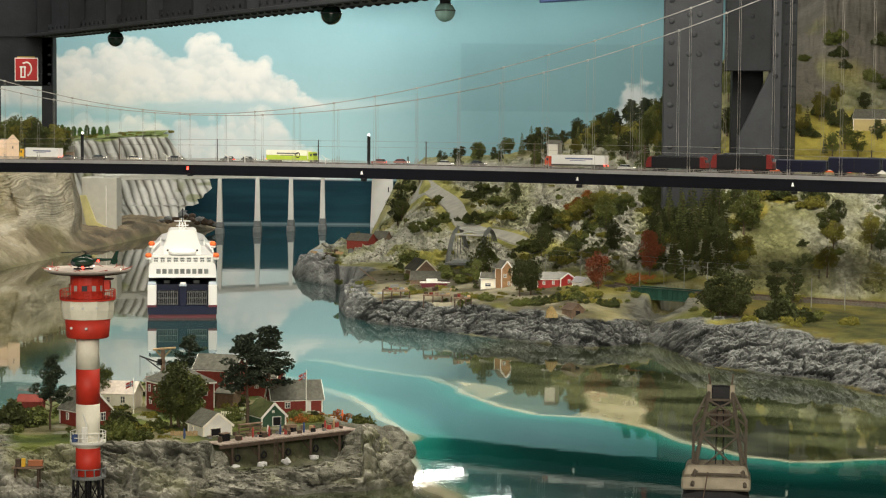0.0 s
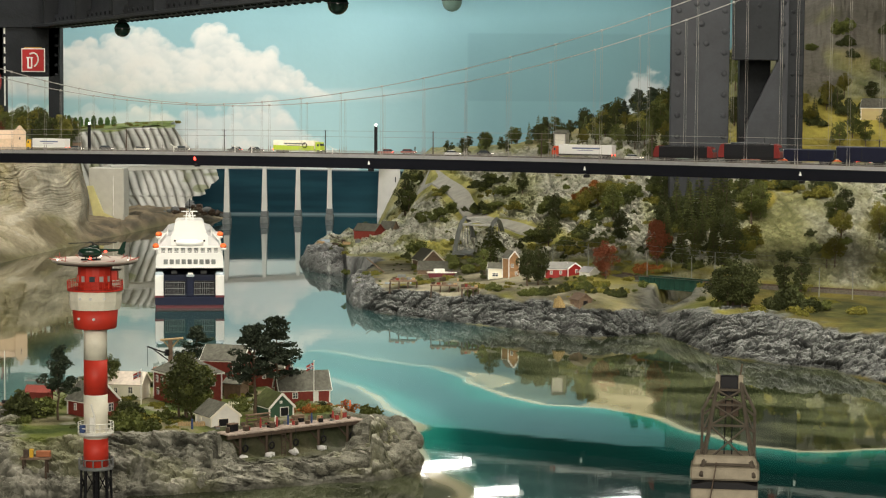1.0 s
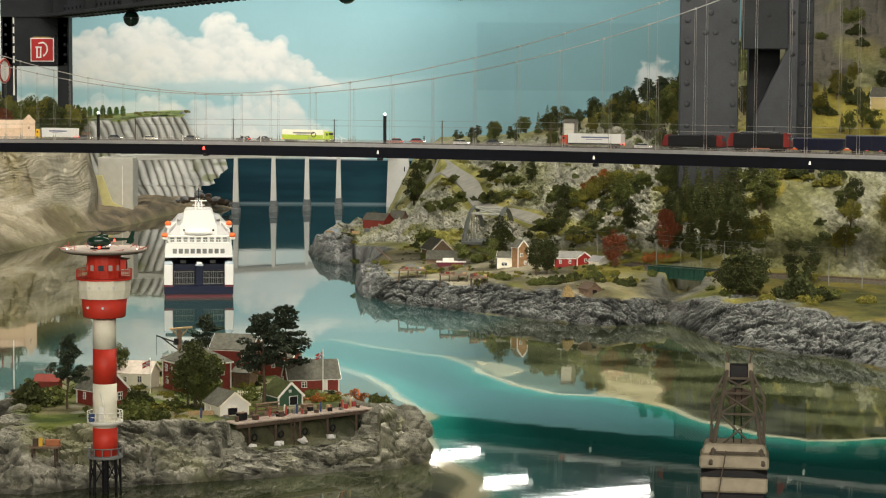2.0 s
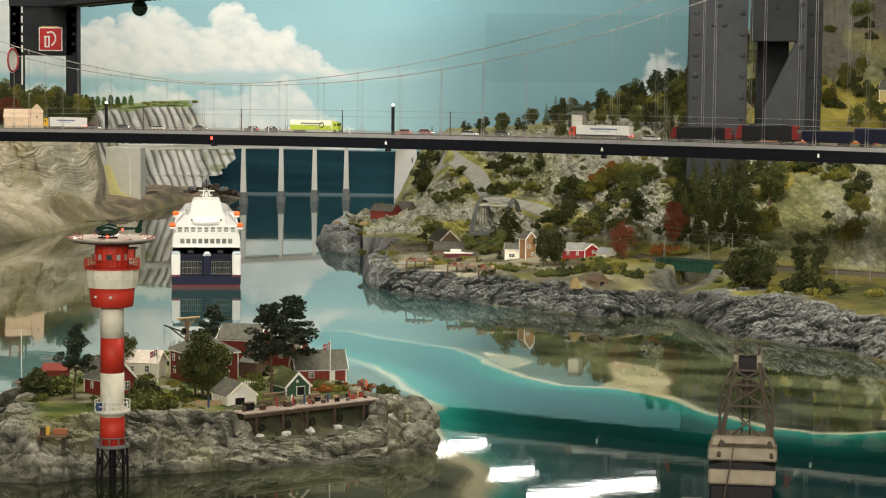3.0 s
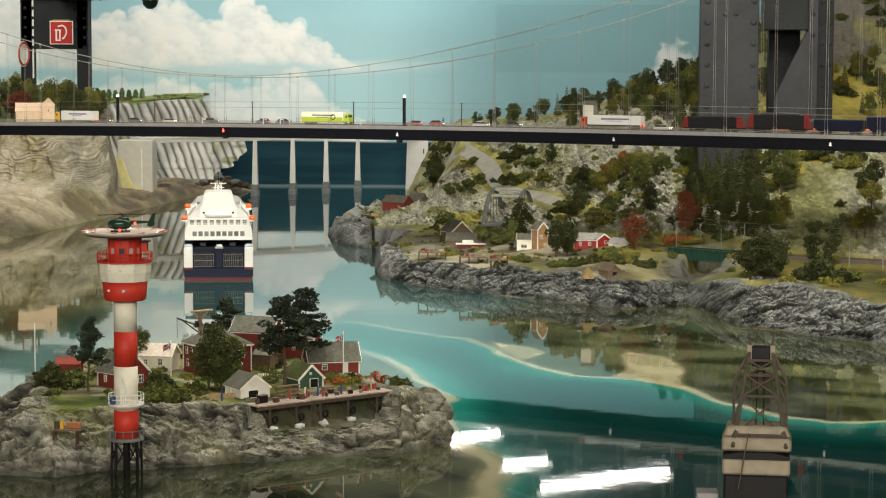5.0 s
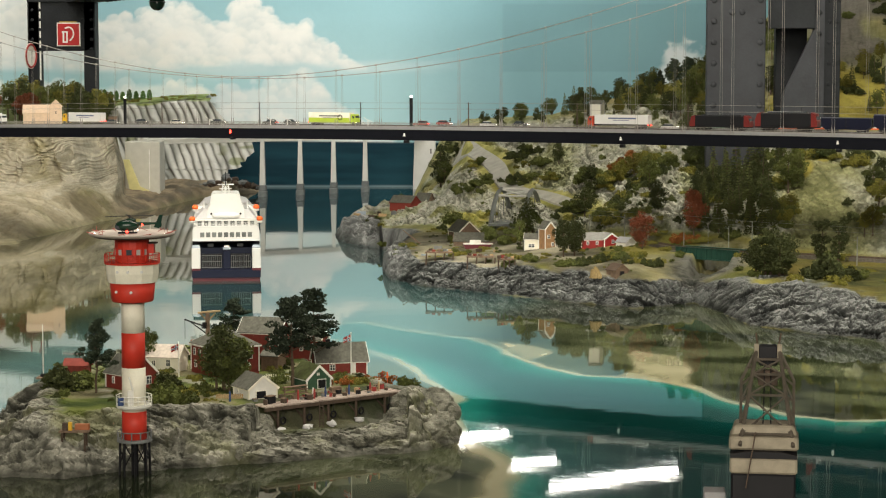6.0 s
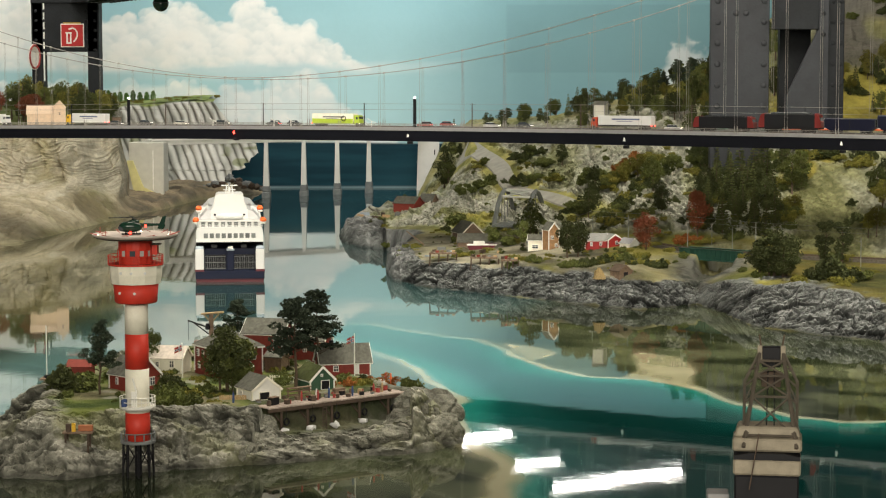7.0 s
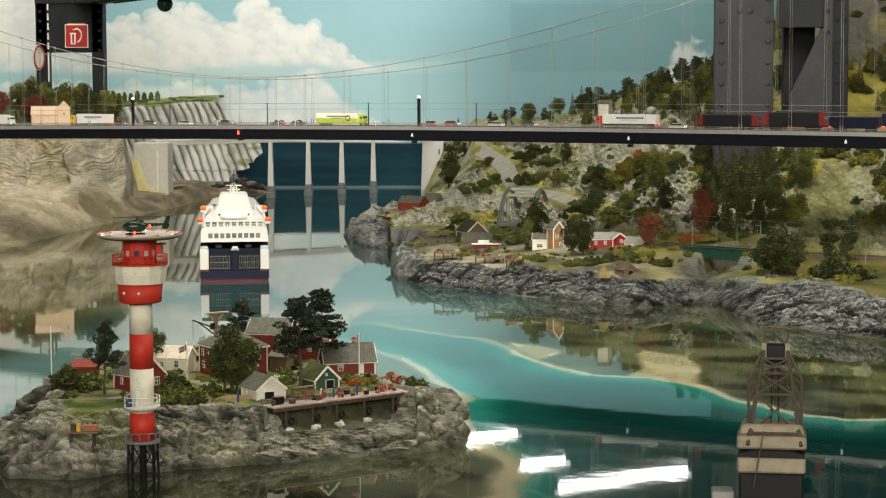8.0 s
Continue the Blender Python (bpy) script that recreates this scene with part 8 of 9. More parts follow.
for xx in (-0.016, -0.010, 0.004, 0.020):
    part("gear", box(bmesh.new(), xx, 0, 0.050, 0.006, 0.006, 0.006 if xx != 0.004 else 0.013, bevel=0.0006), BLACK, lk)
wp = part("white_pole", rod(bmesh.new(), (0, 0, -0.01), (0, 0, 0.135), 0.0011, n=6), WHITE)
wp.location = (-0.842, 3.93, 0.06)
tagged(wp, "thin white pole beside the lookout platform", "pole")

# fences
fe = thing("fence", "low yellow brown plank fence at the lawn edge", "fence", -0.468, 3.775, 0.078, 8)
for k in range(16):
    part("slat", box(bmesh.new(), -0.024 + 0.0031 * k, 0, -0.004, 0.0026, 0.0012, 0.013 + 0.0006 * (k % 3)), PALE_WOOD, fe)
fe = thing("picket_fence", "leaning pale picket fence on the slope", "fence", -0.378, 3.98, 0.082, -22)
for k in range(20):
    part("picket", box(bmesh.new(), -0.05 + 0.005 * k, 0, -0.003, 0.0022, 0.0012, 0.013), CREAM, fe)
part("rail", box(bmesh.new(), -0.002, 0.001, 0.006, 0.10, 0.001, 0.0014), CREAM, fe)

# rounded rocks lying against the shore of the skerry
STONE = material("skerry_stone", (0.022, 0.023, 0.017), (0.30, 0.295, 0.24), 0.024, 0.85, 1.0, spec=0.2, fine=0.4, vary=0.22)


def rock_mass(x, y, z, r, flat, seed):
    """A lumpy rounded rock with cracked faces."""
    bm = bmesh.new()
    bmesh.ops.create_icosphere(bm, subdivisions=4, radius=1.0)
    co = np.array([v.co for v in bm.verts])
    lump = fbm(co[:, 0] * 1.3 + seed, co[:, 1] * 1.3, co[:, 2] * 1.3, 3, seed)
    fold = fbm(co[:, 0] * 2.6, co[:, 1] * 2.6 + seed, co[:, 2] * 2.6, 4, seed + 5, ridged=True)
    co = co * (1 + 0.30 * lump + 0.16 * fold)[:, None] * (r, r * 0.85, r * flat)
    for v, c in zip(bm.verts, co):
        v.co = c
    ob = part("rock", bm, STONE)
    ob.matrix_world = pose(x, y, z, 0, 0, 57.0 * seed)
    return tagged(ob, "lumpy grey green rock on the skerry shore", "rock", "rocks on the skerry")


for k in range(46):
    f = (k + 0.5) / 46
    x = -0.80 + 0.735 * f
    y = float(np.interp(x, [p[0] for p in COAST[:10]], [p[1] for p in COAST[:10]])) + 0.022 + float(RNG.uniform(0.0, 0.05))
    r = float(RNG.uniform(0.016, 0.030)) * (0.55 if -0.40 < x < -0.17 else 1.0)
    rock_mass(x + float(RNG.uniform(-0.008, 0.008)), y, 0.010 + 0.45 * (y - 3.5 - 0.28 * (x + 0.6)) * float(RNG.uniform(0.3, 0.8)) - 0.006, r, float(RNG.uniform(0.55, 0.85)), 200 + k)
for k, (x, y, z, r, flat) in enumerate(((-0.128, 3.800, 0.052, 0.040, 0.85), (-0.098, 3.845, 0.050, 0.042, 0.85), (-0.150, 3.765, 0.030, 0.036, 0.9), (-0.085, 3.800, 0.020, 0.034, 0.9), (-0.112, 3.755, 0.012, 0.032, 0.9), (-0.140, 3.860, 0.062, 0.036, 0.7), (-0.185, 3.720, 0.010, 0.026, 0.8), (-0.408, 3.694, 0.030, 0.034, 0.9), (-0.440, 3.672, 0.028, 0.036, 0.8), (-0.425, 3.640, 0.012, 0.030, 0.8))):
    rock_mass(x, y, z, r, flat, 260 + k)


# island plants
def isle_z(x, y):
    return float(island_height(np.array([x]), np.array([y]))[0][0])


for v, x, y, h, sp in ((0, -0.722, 3.83, 0.142, 1.0), (1, -0.366, 3.90, 0.180, 1.1), (2, -0.338, 4.06, 0.172, 1.25), (1, -0.54, 4.44, 0.115, 1.4)):
    plant("pine", v, x, y, isle_z(x, y) - 0.004, h, sp)
for kd, v, x, y, h, sp in (("dark", 0, -0.490, 3.87, 0.140, 1.0), ("green", 1, -0.470, 3.88, 0.112, 1.05), ("green", 0, -0.505, 3.88, 0.100, 1.0), ("green", 2, -0.675, 4.12, 0.095, 0.9), ("green", 1, -0.690, 3.98, 0.07, 1.0), ("dark", 1, -0.60, 3.85, 0.045, 1.3), ("green", 0, -0.48, 3.86, 0.06, 1.2)):
    plant(kd, v, x, y, isle_z(x, y) - 0.003, h, sp)
for nm, x, y, k in (("dark", -0.788, 3.87, 1.7), ("green", -0.770, 3.88, 1.5), ("green", -0.60, 3.80, 1.2), ("green", -0.575, 3.70, 1.3), ("green", -0.545, 3.69, 1.2), ("olive", -0.56, 3.80, 0.9), ("green", -0.53, 3.83, 0.8), ("dark", -0.58, 3.84, 1.0),
                    ("bronze", -0.202, 3.985, 1.0), ("green", -0.145, 3.97, 1.1), ("green", -0.125, 3.96, 0.8), ("olive", -0.245, 3.95, 0.7), ("bronze", -0.265, 3.95, 0.6), ("olive", -0.225, 3.96, 0.6), ("green", -0.285, 3.98, 0.7), ("bronze", -0.30, 3.945, 0.5), ("green", -0.40, 3.96, 0.8),
                    ("green", -0.44, 3.95, 0.6), ("green", -0.63, 3.78, 0.9), ("green", -0.655, 3.80, 0.8), ("olive", -0.505, 3.80, 0.5), ("green", -0.41, 4.02, 0.7), ("green", -0.37, 4.02, 0.8), ("bronze", -0.46, 3.99, 0.5)):
    bush(nm, x, y, isle_z(x, y), k)
for k in range(170):
    x, y = float(RNG.uniform(-0.85, -0.15)), float(RNG.uniform(3.66, 4.4))
    if isle_z(x, y) > 0.074 and not (-0.42 < x < -0.15 and y < 3.95):
        bush(("green", "olive", "dark")[k % 3], x, y, isle_z(x, y), float(RNG.uniform(0.2, 0.55)))

# ---- village on the headland ----
VIL = "houses on the headland"
ROOF_GREY = paint("light_grey_roof", (0.26, 0.26, 0.245), 0.008, 0.85, 0.3, k=1.2)
house("boathouse", "long grey-roofed boathouse by the shore", -0.048, 7.10, 0.075, -4, 0.115, 0.085, 0.020, 0.026, WOOD, SLATE, trim=WOOD, group=VIL)
house("boathouse", "timber boathouse with a steep grey gable", -0.078, 7.28, 0.078, -70, 0.11, 0.075, 0.036, 0.036, WOOD, SLATE, trim=CREAM, group=VIL)
house("stone_house", "narrow ochre stone house with a grey roof", 0.196, 6.72, 0.090, -66, 0.046, 0.036, 0.076, 0.022, BRICK, SLATE, gable_windows=[(-0.006, 0.045, 0.010, 0.012), (0.008, 0.020, 0.009, 0.012)], group=VIL)
house("annex", "white annex with a dark blue awning", 0.150, 6.76, 0.090, -10, 0.045, 0.04, 0.040, 0.015, CREAM, SLATE, windows=[(0.0, 0.012, 0.02, 0.012)], group=VIL)
house("cottage", "bright red cottage with a pale grey roof", 0.335, 6.66, 0.112, 4, 0.070, 0.06, 0.026, 0.018, BRIGHT_RED, ROOF_GREY, windows=[(-0.015, 0.008, 0.008, 0.012), (0.015, 0.008, 0.008, 0.012)], group=VIL)
house("cottage", "bright red cottage gable with a white window", 0.385, 6.655, 0.112, -62, 0.05, 0.05, 0.028, 0.016, BRIGHT_RED, ROOF_GREY, gable_windows=[(0.006, 0.012, 0.009, 0.012)], group=VIL)
house("hut", "small white hut with a pale grey roof", 0.440, 6.60, 0.112, -52, 0.045, 0.036, 0.020, 0.014, WHITE, DECK_EDGE, doors=[(0.0, 0.002, 0.008, 0.015, "gable")], group=VIL)
house("hut", "brown timber hut with an open dark door", 0.385, 6.13, 0.072, -58, 0.045, 0.042, 0.018, 0.016, WOOD, RUST, doors=[(0.0, 0.001, 0.017, 0.015, "gable")], trim=WOOD, group=VIL)
house("red_barn", "dark red barn with a grey roof on the far headland", -0.335, 8.62, 0.095, -30, 0.10, 0.07, 0.034, 0.026, FALU, SLATE, trim=FALU, group=VIL)
house("shed", "small grey shed beside the red barn", -0.255, 8.72, 0.10, -30, 0.06, 0.05, 0.03, 0.03, WOOD, SLATE, trim=WOOD, group=VIL)
house("salmon_house", "pale salmon farmhouse with a stepped gable tower", -2.035, 9.46, 0.425, 8, 0.115, 0.07, 0.055, 0.035, PINK_WALL, PINK_WALL, trim=PINK_WALL, group="houses on the west cliff")
house("salmon_house", "pale salmon gable tower with a small window", -1.945, 9.44, 0.425, -78, 0.05, 0.052, 0.085, 0.028, PINK_WALL, PINK_WALL, gable_windows=[(0.0, 0.05, 0.008, 0.014)], trim=PINK_WALL, group="houses on the west cliff")
house("cottage", "grey roofed cottage among the west trees", -1.80, 9.9, 0.43, 10, 0.10, 0.06, 0.025, 0.025, WOOD, SLATE, trim=WOOD, group="houses on the west cliff")
house("cottage", "yellow cottage high on the east hillside", 1.70, 8.25, 0.60, -20, 0.16, 0.09, 0.05, 0.035, paint("pale_ochre_wall", (0.42, 0.34, 0.16), 0.02, 0.7, 0.1), SLATE, group="houses on the east hill")
house("chapel", "small grey stone block house on the ridge", 0.455, 8.60, 0.49, -20, 0.045, 0.05, 0.045, 0.012, CONCRETE, SLATE, trim=DECK_EDGE, group="houses on the east hill")
hs = small("haystack", "heap of tan straw beside the brown hut", "heap", bmesh.new(), paint("straw", (0.27, 0.20, 0.09), 0.004, 0.9, 0.9, k=1.6), 0.320, 6.14, 0.064)
bm = bmesh.new()
for k in range(150):
    a, r, t = float(RNG.uniform(0, 6.28)), float(RNG.uniform(0.004, 0.021)), float(RNG.uniform(0.3, 1.0))
    h = (0.042 - 0.0011 * (r * 1000) ** 0.9) * t
    rod(bm, (r * math.cos(a) + 0.004, r * math.sin(a), 0.0), (r * 0.55 * math.cos(a + 0.3), r * 0.55 * math.sin(a + 0.3), max(0.012, h)), 0.0016, 0.0009, n=4)
bm.to_mesh(hs.data)
bm.free()
boat = thing("boat", "small white cabin boat with a maroon hull laid up ashore", "boat", -0.030, 6.93, 0.080, 6)
bm = bmesh.new()
prism(bm, [(-0.046, 0.017), (-0.040, 0.002), (0.032, 0.002), (0.056, 0.022)], 0.026, pose(0, 0, 0))
part("hull", bm, MAROON, boat)
part("gunwale", box(bmesh.new(), 0.003, 0, 0.017, 0.098, 0.028, 0.0035), WHITE, boat)
part("cabin", box(bmesh.new(), -0.006, 0, 0.0205, 0.036, 0.018, 0.010, bevel=0.001), WHITE, boat)
for x, y, w in ((-0.150, 6.64, 0.085), (-0.018, 6.49, 0.085), (0.060, 6.40, 0.05)):
    pl = thing("stage", "timber landing stage on stilts", "stage", x, y, 0.0, -3, group="landing stages")
    part("floor", box(bmesh.new(), 0, 0, 0.094, w, 0.05, 0.004), WOOD, pl)
    for k in range(4):
        part("stilt", rod(bmesh.new(), (-w / 2 + w * k / 3, -0.022, 0.02), (-w / 2 + w * k / 3 + 0.004, -0.020, 0.094), 0.0024, n=6), RUST, pl)
    for k in range(5):
        part("gear", box(bmesh.new(), -w * 0.4 + w * 0.2 * k, float(RNG.uniform(-0.01, 0.012)), 0.098, 0.010, 0.008, float(RNG.uniform(0.003, 0.011)), float(RNG.uniform(0, 60)), 0.0006), (RUST, FALU, WOOD, PIER_GREY, PALE_WOOD)[k], pl)
np_ = part("net_pole", rod(bmesh.new(), (-0.060, 0, 0.048), (0.0, 0, 0.0), 0.0016, 0.0024, n=6), WOOD)
np_.location = (-0.225, 7.12, 0.082)
tagged(np_, "leaning dark timber net pole on the shore", "pole")
for k in range(34):
    x, y = float(RNG.uniform(-0.55, -0.36)), float(RNG.uniform(8.32, 8.62))
    if k >= 16:
        x, y = float(RNG.uniform(-0.22, 0.26)), float(RNG.uniform(6.72, 7.25))
    zz = east_z(x, y)
    if zz > 0.055:
        small("driftwood", "scattered red and brown timber on the shore", "timber", box(bmesh.new(), 0, 0, -0.004, float(RNG.uniform(0.012, 0.04)), 0.006, float(RNG.uniform(0.006, 0.018)), 0, 0.0008), (RUST, FALU, WOOD, PALE_WOOD, PIER_GREY, SAIL)[k % 6], x, y, zz + 0.002, float(RNG.uniform(0, 180)), group="timber on the headland")

# arch bridge
ar = thing("arch_bridge", "grey steel arch bridge with lattice bracing", "bridge", 0, 0, 0)
ARCH = paint("grey_green_steel", (0.13, 0.14, 0.135), 0.03, 0.55, 0.1, k=1.2)
ARCH_TOP = paint("pale_bracing_paint", (0.40, 0.41, 0.38), 0.03, 0.5, 0.1)
d1 = Vector((0.085, 0.42, 0))
ends = []
for off in (Vector((0.012, 7.50, 0.10)), Vector((0.125, 7.44, 0.10))):
    pts = [off + d1 * t + Vector((0, 0, 0.135 * (1 - (2 * t - 1) ** 2))) for t in np.linspace(0, 1, 17)]
    bm = bmesh.new()
    for p0, p1 in zip(pts, pts[1:]):
        rod(bm, p0, p1, 0.0085, n=4)
    part("arch_rib", bm, ARCH, ar)
    for k in range(2, 15, 2):
        part("hanger", rod(bmesh.new(), pts[k], (pts[k].x, pts[k].y, 0.125), 0.0012, n=5), ARCH, ar)
    ends.append(pts)
for k in (5, 8, 11):
    part("cross_beam", rod(bmesh.new(), ends[0][k], ends[1][k], 0.0035, n=6), ARCH_TOP, ar)
for k, j in ((5, 8), (8, 5), (8, 11), (11, 8)):
    part("cross_brace", rod(bmesh.new(), ends[0][k], ends[1][j], 0.0025, n=6), ARCH_TOP, ar)
bm = bmesh.new()
box(bm, 0, 0, 0, 0.50, 0.11, 0.008)
ob = part("deck", bm, ARCH, ar)
ob.matrix_world = pose(0.112, 7.68, 0.118, 0, 0, 78.5)

# road up the slope
def ribbon(name, label, pts, width, lift, mt, cat, level=None):
    bm = bmesh.new()
    fine = []
    for (ax, ay), (bx, by) in zip(pts, pts[1:]):
        fine += [(ax + (bx - ax) * k / 8, ay + (by - ay) * k / 8) for k in range(8)]
    fine.append(pts[-1])
    for rep_ in range(6):
        fine = [fine[0]] + [((a[0] + 2 * b[0] + c[0]) / 4, (a[1] + 2 * b[1] + c[1]) / 4) for a, b, c in zip(fine, fine[1:], fine[2:])] + [fine[-1]]
    loops = []
    for i, (x, y) in enumerate(fine):
        x2, y2 = fine[min(i + 1, len(fine) - 1)]
        x1, y1 = fine[max(i - 1, 0)]
        n = Vector((-(y2 - y1), x2 - x1, 0)).normalized() * width / 2
        if level is None:
            za, zb = east_z(x + n.x, y + n.y) + lift, east_z(x - n.x, y - n.y) + lift
        else:
            za = zb = level
        loops.append([bm.verts.new((x + n.x, y + n.y, za)), bm.verts.new((x - n.x, y - n.y, zb)), bm.verts.new((x - n.x * 1.2, y - n.y * 1.2, zb - 0.02)), bm.verts.new((x + n.x * 1.2, y + n.y * 1.2, za - 0.02))])
    for a, b in zip(loops, loops[1:]):
        for k in range(4):
            bm.faces.new((a[k], a[(k + 1) % 4], b[(k + 1) % 4], b[k]))
    ob = part(name, bm, mt)
    return tagged(ob, label, cat, kind="structure")


ROADM = paint("pale_asphalt", (0.40, 0.395, 0.35), 0.05, 0.85, 0.3, k=1.25)
ribbon("road", "pale grey road winding up the slope", ROAD, 0.066, 0.006, ROADM, "road")
ribbon("road_lower", "pale grey road running behind the arch bridge", ROAD2, 0.046, 0.006, ROADM, "road")
BALLAST = paint("brown_track_ballast", (0.085, 0.075, 0.060), 0.006, 0.9, 0.5, k=1.5)
ribbon("railway_bed", "brown gravel railway bed along the terrace", TRACK, 0.036, 0, BALLAST, "railway", TRACK_Z)
for o in (-0.0095, 0.0095):
    ribbon("railway_rail", "thin brown steel rail on the gravel bed", [(x + o * 0.5, y + o * 0.86) for x, y in TRACK], 0.002, 0, RUST, "rail", TRACK_Z + 0.004)
WALL_STONE = paint("dark_abutment_stone", (0.075, 0.075, 0.066), 0.02, 0.9, 0.5, k=1.4)
rb = thing("girder_bridge", "dark green plate girder railway bridge", "bridge", 0.694, 6.425, TRACK_Z - 0.026, -41.5)
for o in (-0.027, 0.027):
    part("girder", box(bmesh.new(), 0, o, 0, 0.235, 0.004, 0.030, bevel=0.0008), GREEN_STEEL, rb)
    part("girder_flange", box(bmesh.new(), 0, o, 0.030, 0.237, 0.010, 0.0025), GREEN_STEEL, rb)
part("bottom_flange", box(bmesh.new(), 0, -0.027, -0.0025, 0.237, 0.010, 0.0025), GREEN_STEEL, rb)
for k in range(13):
    part("stiffener", box(bmesh.new(), -0.114 + 0.019 * k, -0.0305, 0.0, 0.002, 0.004, 0.030), GREEN_STEEL, rb)
for s in (-1, 1):
    part("abutment", box(bmesh.new(), s * 0.128, 0, -0.07, 0.026, 0.062, 0.088, bevel=0.002), WALL_STONE, rb)
MAST = paint("mast_grey", (0.19, 0.20, 0.17), 0.02, 0.6, 0.0)
for x, y, h in ((0.335, 6.80, 0.085), (0.445, 6.72, 0.085), (0.62, 6.56, 0.080), (0.80, 6.30, 0.105), (1.075, 6.07, 0.085), (1.155, 5.98, 0.085), (0.70, 6.60, 0.06), (0.76, 6.56, 0.06)):
    t = thing("catenary_mast", "slim grey railway catenary mast", "mast", x, y, east_z(x, y), -50, group="masts on the shore railway")
    part("pole", rod(bmesh.new(), (0, 0, -0.02), (0, 0, h), 0.0018, 0.0013, n=6), MAST, t)
    part("arm", rod(bmesh.new(), (0, 0, h * 0.86), (0.0, -0.022, h * 0.90), 0.0008, n=5), MAST, t)
for dz in (0.205, 0.22):
    bm = bmesh.new()
    wp_ = [(0.335, 6.78), (0.62, 6.54), (0.80, 6.28), (1.075, 6.05), (1.6, 5.7)]
    for (x0, y0), (x1, y1) in zip(wp_, wp_[1:]):
        rod(bm, (x0, y0, dz), (x1, y1, dz), 0.0004, n=4, caps=False)
    tagged(part("railway_wire", bm, MAST), "thin grey contact wire above the shore railway", "wire", kind="structure")

# ---- harbour crane close to the viewers ----
JIB = paint("weathered_jib_paint", (0.072, 0.060, 0.046), 0.01, 0.7, 0.3, k=1.4)
crn = thing("harbour_crane", "tan and rust harbour crane with a lattice jib", "crane", 0.279, 2.10, 0.0, -8)
part("pedestal", box(bmesh.new(), 0, 0.0, 0.02, 0.058, 0.05, 0.22), RUST, crn)
part("cab_body", box(bmesh.new(), 0, 0, 0.235, 0.064, 0.052, 0.040, bevel=0.002), BLACK, crn, "dark cab body")
part("cab_band", box(bmesh.new(), 0, -0.0005, 0.275, 0.067, 0.054, 0.016, bevel=0.002), TAN, crn)
bm = bmesh.new()
prism(bm, [(-0.033, 0.291), (0.033, 0.291), (0.033, 0.2945), (0.017, 0.2975), (-0.017, 0.2975), (-0.033, 0.2945)], 0.056, pose(0, 0, 0))
part("dark_gap", bm, BLACK, crn)
bm = bmesh.new()
box(bm, 0, 0.003, 0.298, 0.069, 0.05, 0.013, bevel=0.002)
part("roof", bm, TAN, crn, "tan cab roof")
box_top = box(bmesh.new(), 0, 0.008, 0.3105, 0.066, 0.042, 0.011, taper=0.90, bevel=0.002)
part("roof_step", box_top, TAN, crn)
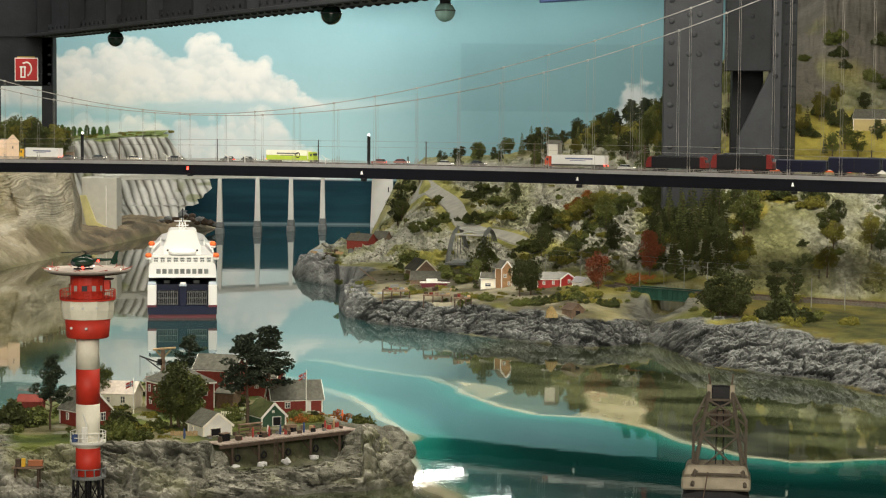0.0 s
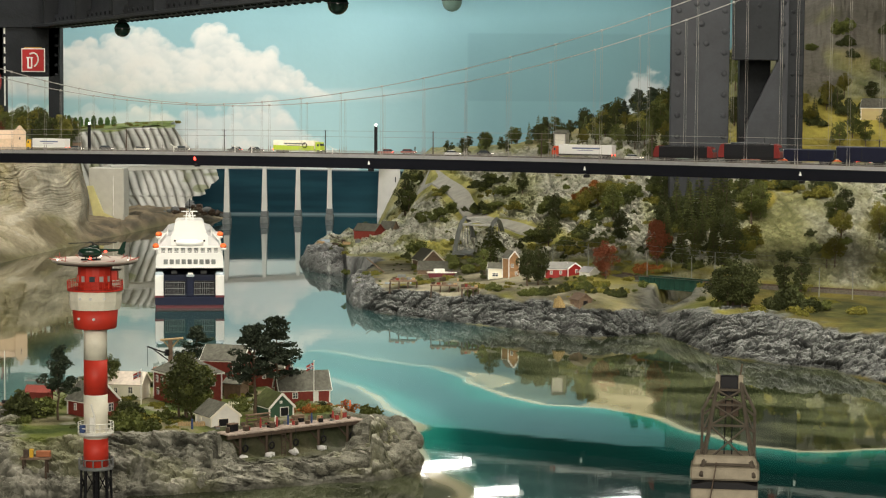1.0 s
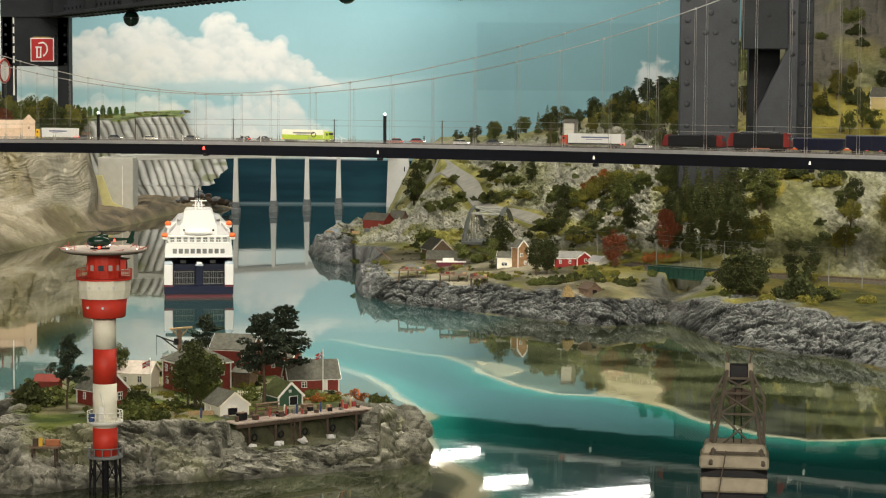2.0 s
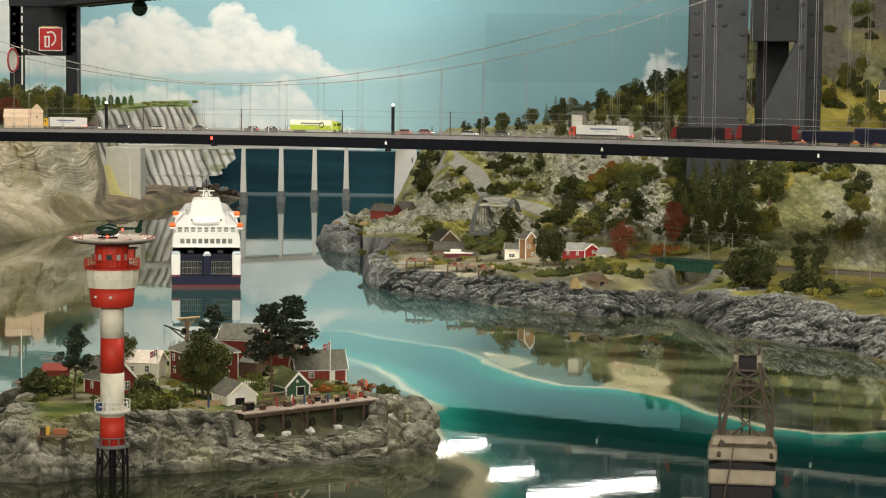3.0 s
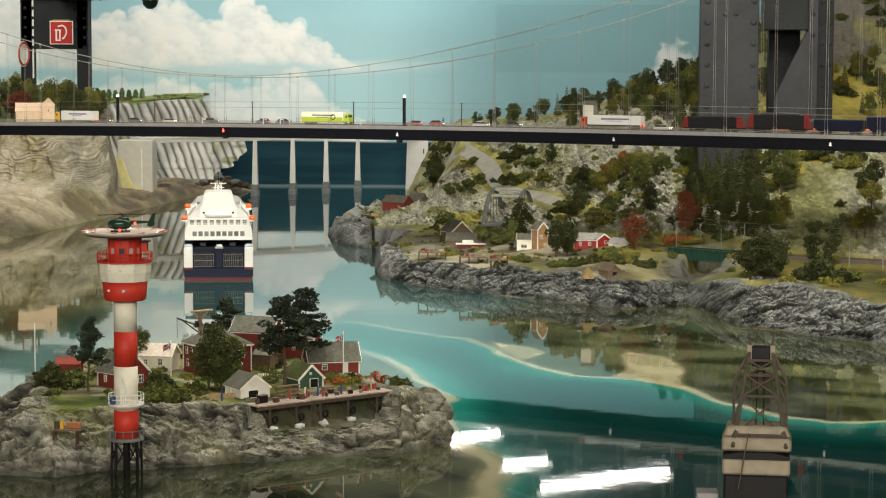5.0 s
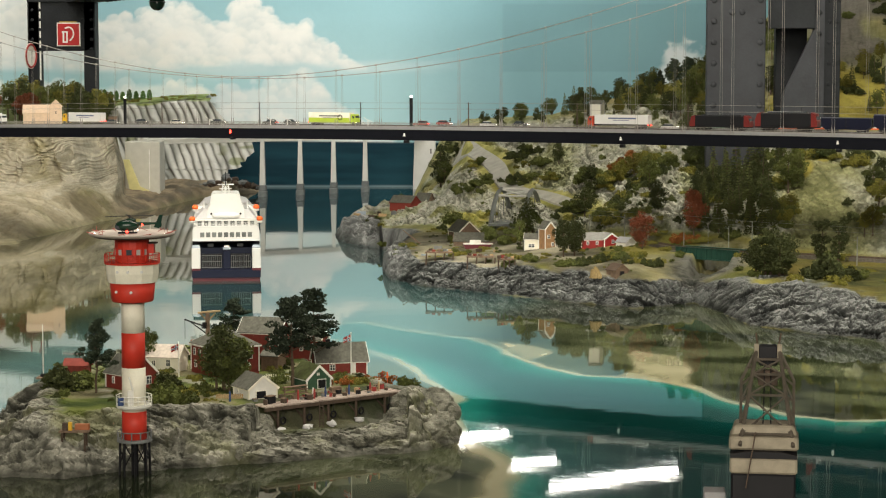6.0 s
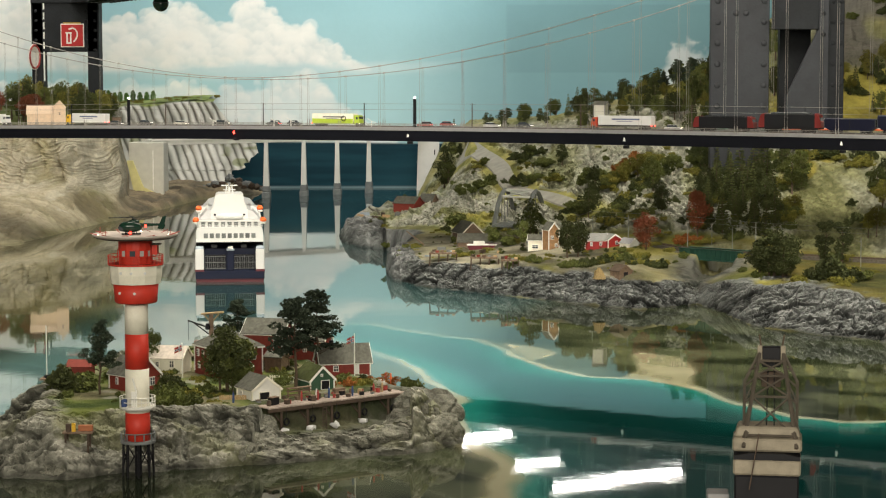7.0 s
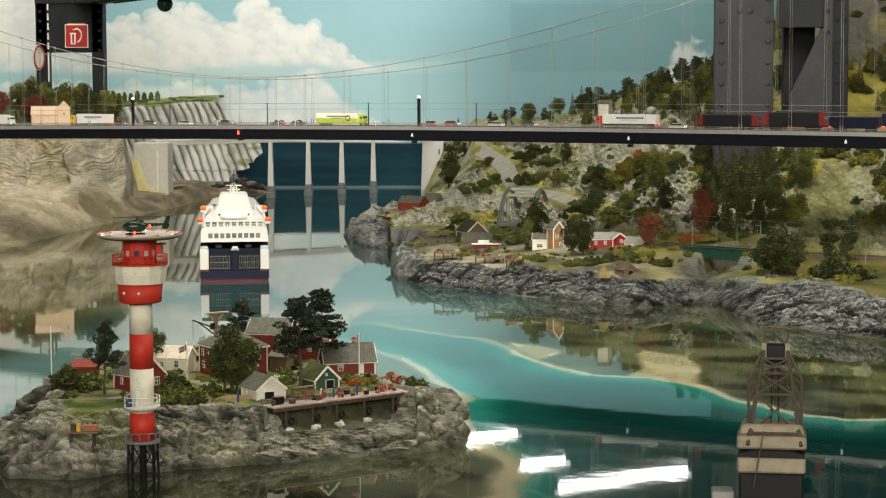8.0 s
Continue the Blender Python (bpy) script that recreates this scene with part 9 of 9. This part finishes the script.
# the jib leans away from the cab: two triangular side frames joined by bars
MID = 0.0028
for s in (-1, 1):
    foot, knee, head = Vector((MID + s * 0.0262, -0.024, 0.303)), Vector((MID + s * 0.0268, 0.050, 0.3585)), Vector((MID + s * 0.0118, 0.062, 0.388))
    for a, b, r in ((foot, head, 0.0021), (foot, knee, 0.0017), (knee, head, 0.0017)):
        part("jib_chord", rod(bmesh.new(), a, b, r, n=6), JIB, crn)
    for f, g_, low in ((0.30, 0.36, True), (0.52, 0.66, True), (0.72, 0.92, True), (0.82, 0.40, False)):
        part("jib_lace", rod(bmesh.new(), foot.lerp(head, f), foot.lerp(knee, g_) if low else knee.lerp(head, g_), 0.0012, n=5), JIB, crn)
    part("jib_lace", rod(bmesh.new(), foot.lerp(head, 0.52), foot.lerp(knee, 0.36), 0.0009, n=5), JIB, crn)
    part("jib_lace", rod(bmesh.new(), foot.lerp(head, 0.72), foot.lerp(knee, 0.66), 0.0009, n=5), JIB, crn)
    part("head_plate", box(bmesh.new(), MID + s * 0.0118, 0.061, 0.3775, 0.0050, 0.004, 0.0170, bevel=0.0006), TAN, crn, "pale jib head plate")


def jib_at(side, f):
    return Vector((MID + side * (0.0262 - 0.0144 * f), -0.024 + 0.086 * f, 0.303 + 0.085 * f))


for f in (0.12, 0.52, 0.74, 0.90):
    part("cross_bar", rod(bmesh.new(), jib_at(-1, f), jib_at(1, f), 0.0014, n=5), JIB, crn)
for f, f2 in ((0.12, 0.52), (0.52, 0.74), (0.74, 0.90)):
    for side in (-1, 1):
        part("cross_brace", rod(bmesh.new(), jib_at(side, f), jib_at(-side, f2), 0.0011, n=5), JIB, crn)
part("winch_block", rod(bmesh.new(), (MID - 0.007, 0.002, 0.318), (MID + 0.007, 0.002, 0.318), 0.0035, n=10), BLACK, crn)
part("head_sheave", box(bmesh.new(), MID, 0.066, 0.372, 0.019, 0.012, 0.021, bevel=0.001), BLACK, crn)
part("head_hood", box(bmesh.new(), MID, 0.058, 0.352, 0.020, 0.010, 0.016, bevel=0.001), RUST, crn)
for s in (-1, 1):
    part("hoist_rope", rod(bmesh.new(), (MID + s * 0.004, -0.01, 0.312), (MID + s * 0.003, 0.062, 0.383), 0.0006, n=4), BLACK, crn)
    part("tip_rod", rod(bmesh.new(), (MID + s * 0.010, 0.075, 0.386), (MID + s * 0.013, 0.09, 0.402), 0.001, n=5), RUST, crn)
part("slack_rope", rod(bmesh.new(), (-0.008, -0.030, 0.318), (-0.017, -0.034, 0.262), 0.0007, n=4), RUST, crn)
qy = slab("pavement", "grey concrete harbour quay at the near edge of the layout", 0.30, 1.97, -0.04, 1.0, 0.42, 0.065, CONCRETE)
ck = thing("crate_stack", "pale grey container block beside the crane foot", "crate", 0.232, 2.12, 0.025, -4)
part("box", box(bmesh.new(), 0, 0, 0, 0.022, 0.03, 0.225, bevel=0.001), DECK_EDGE, ck)
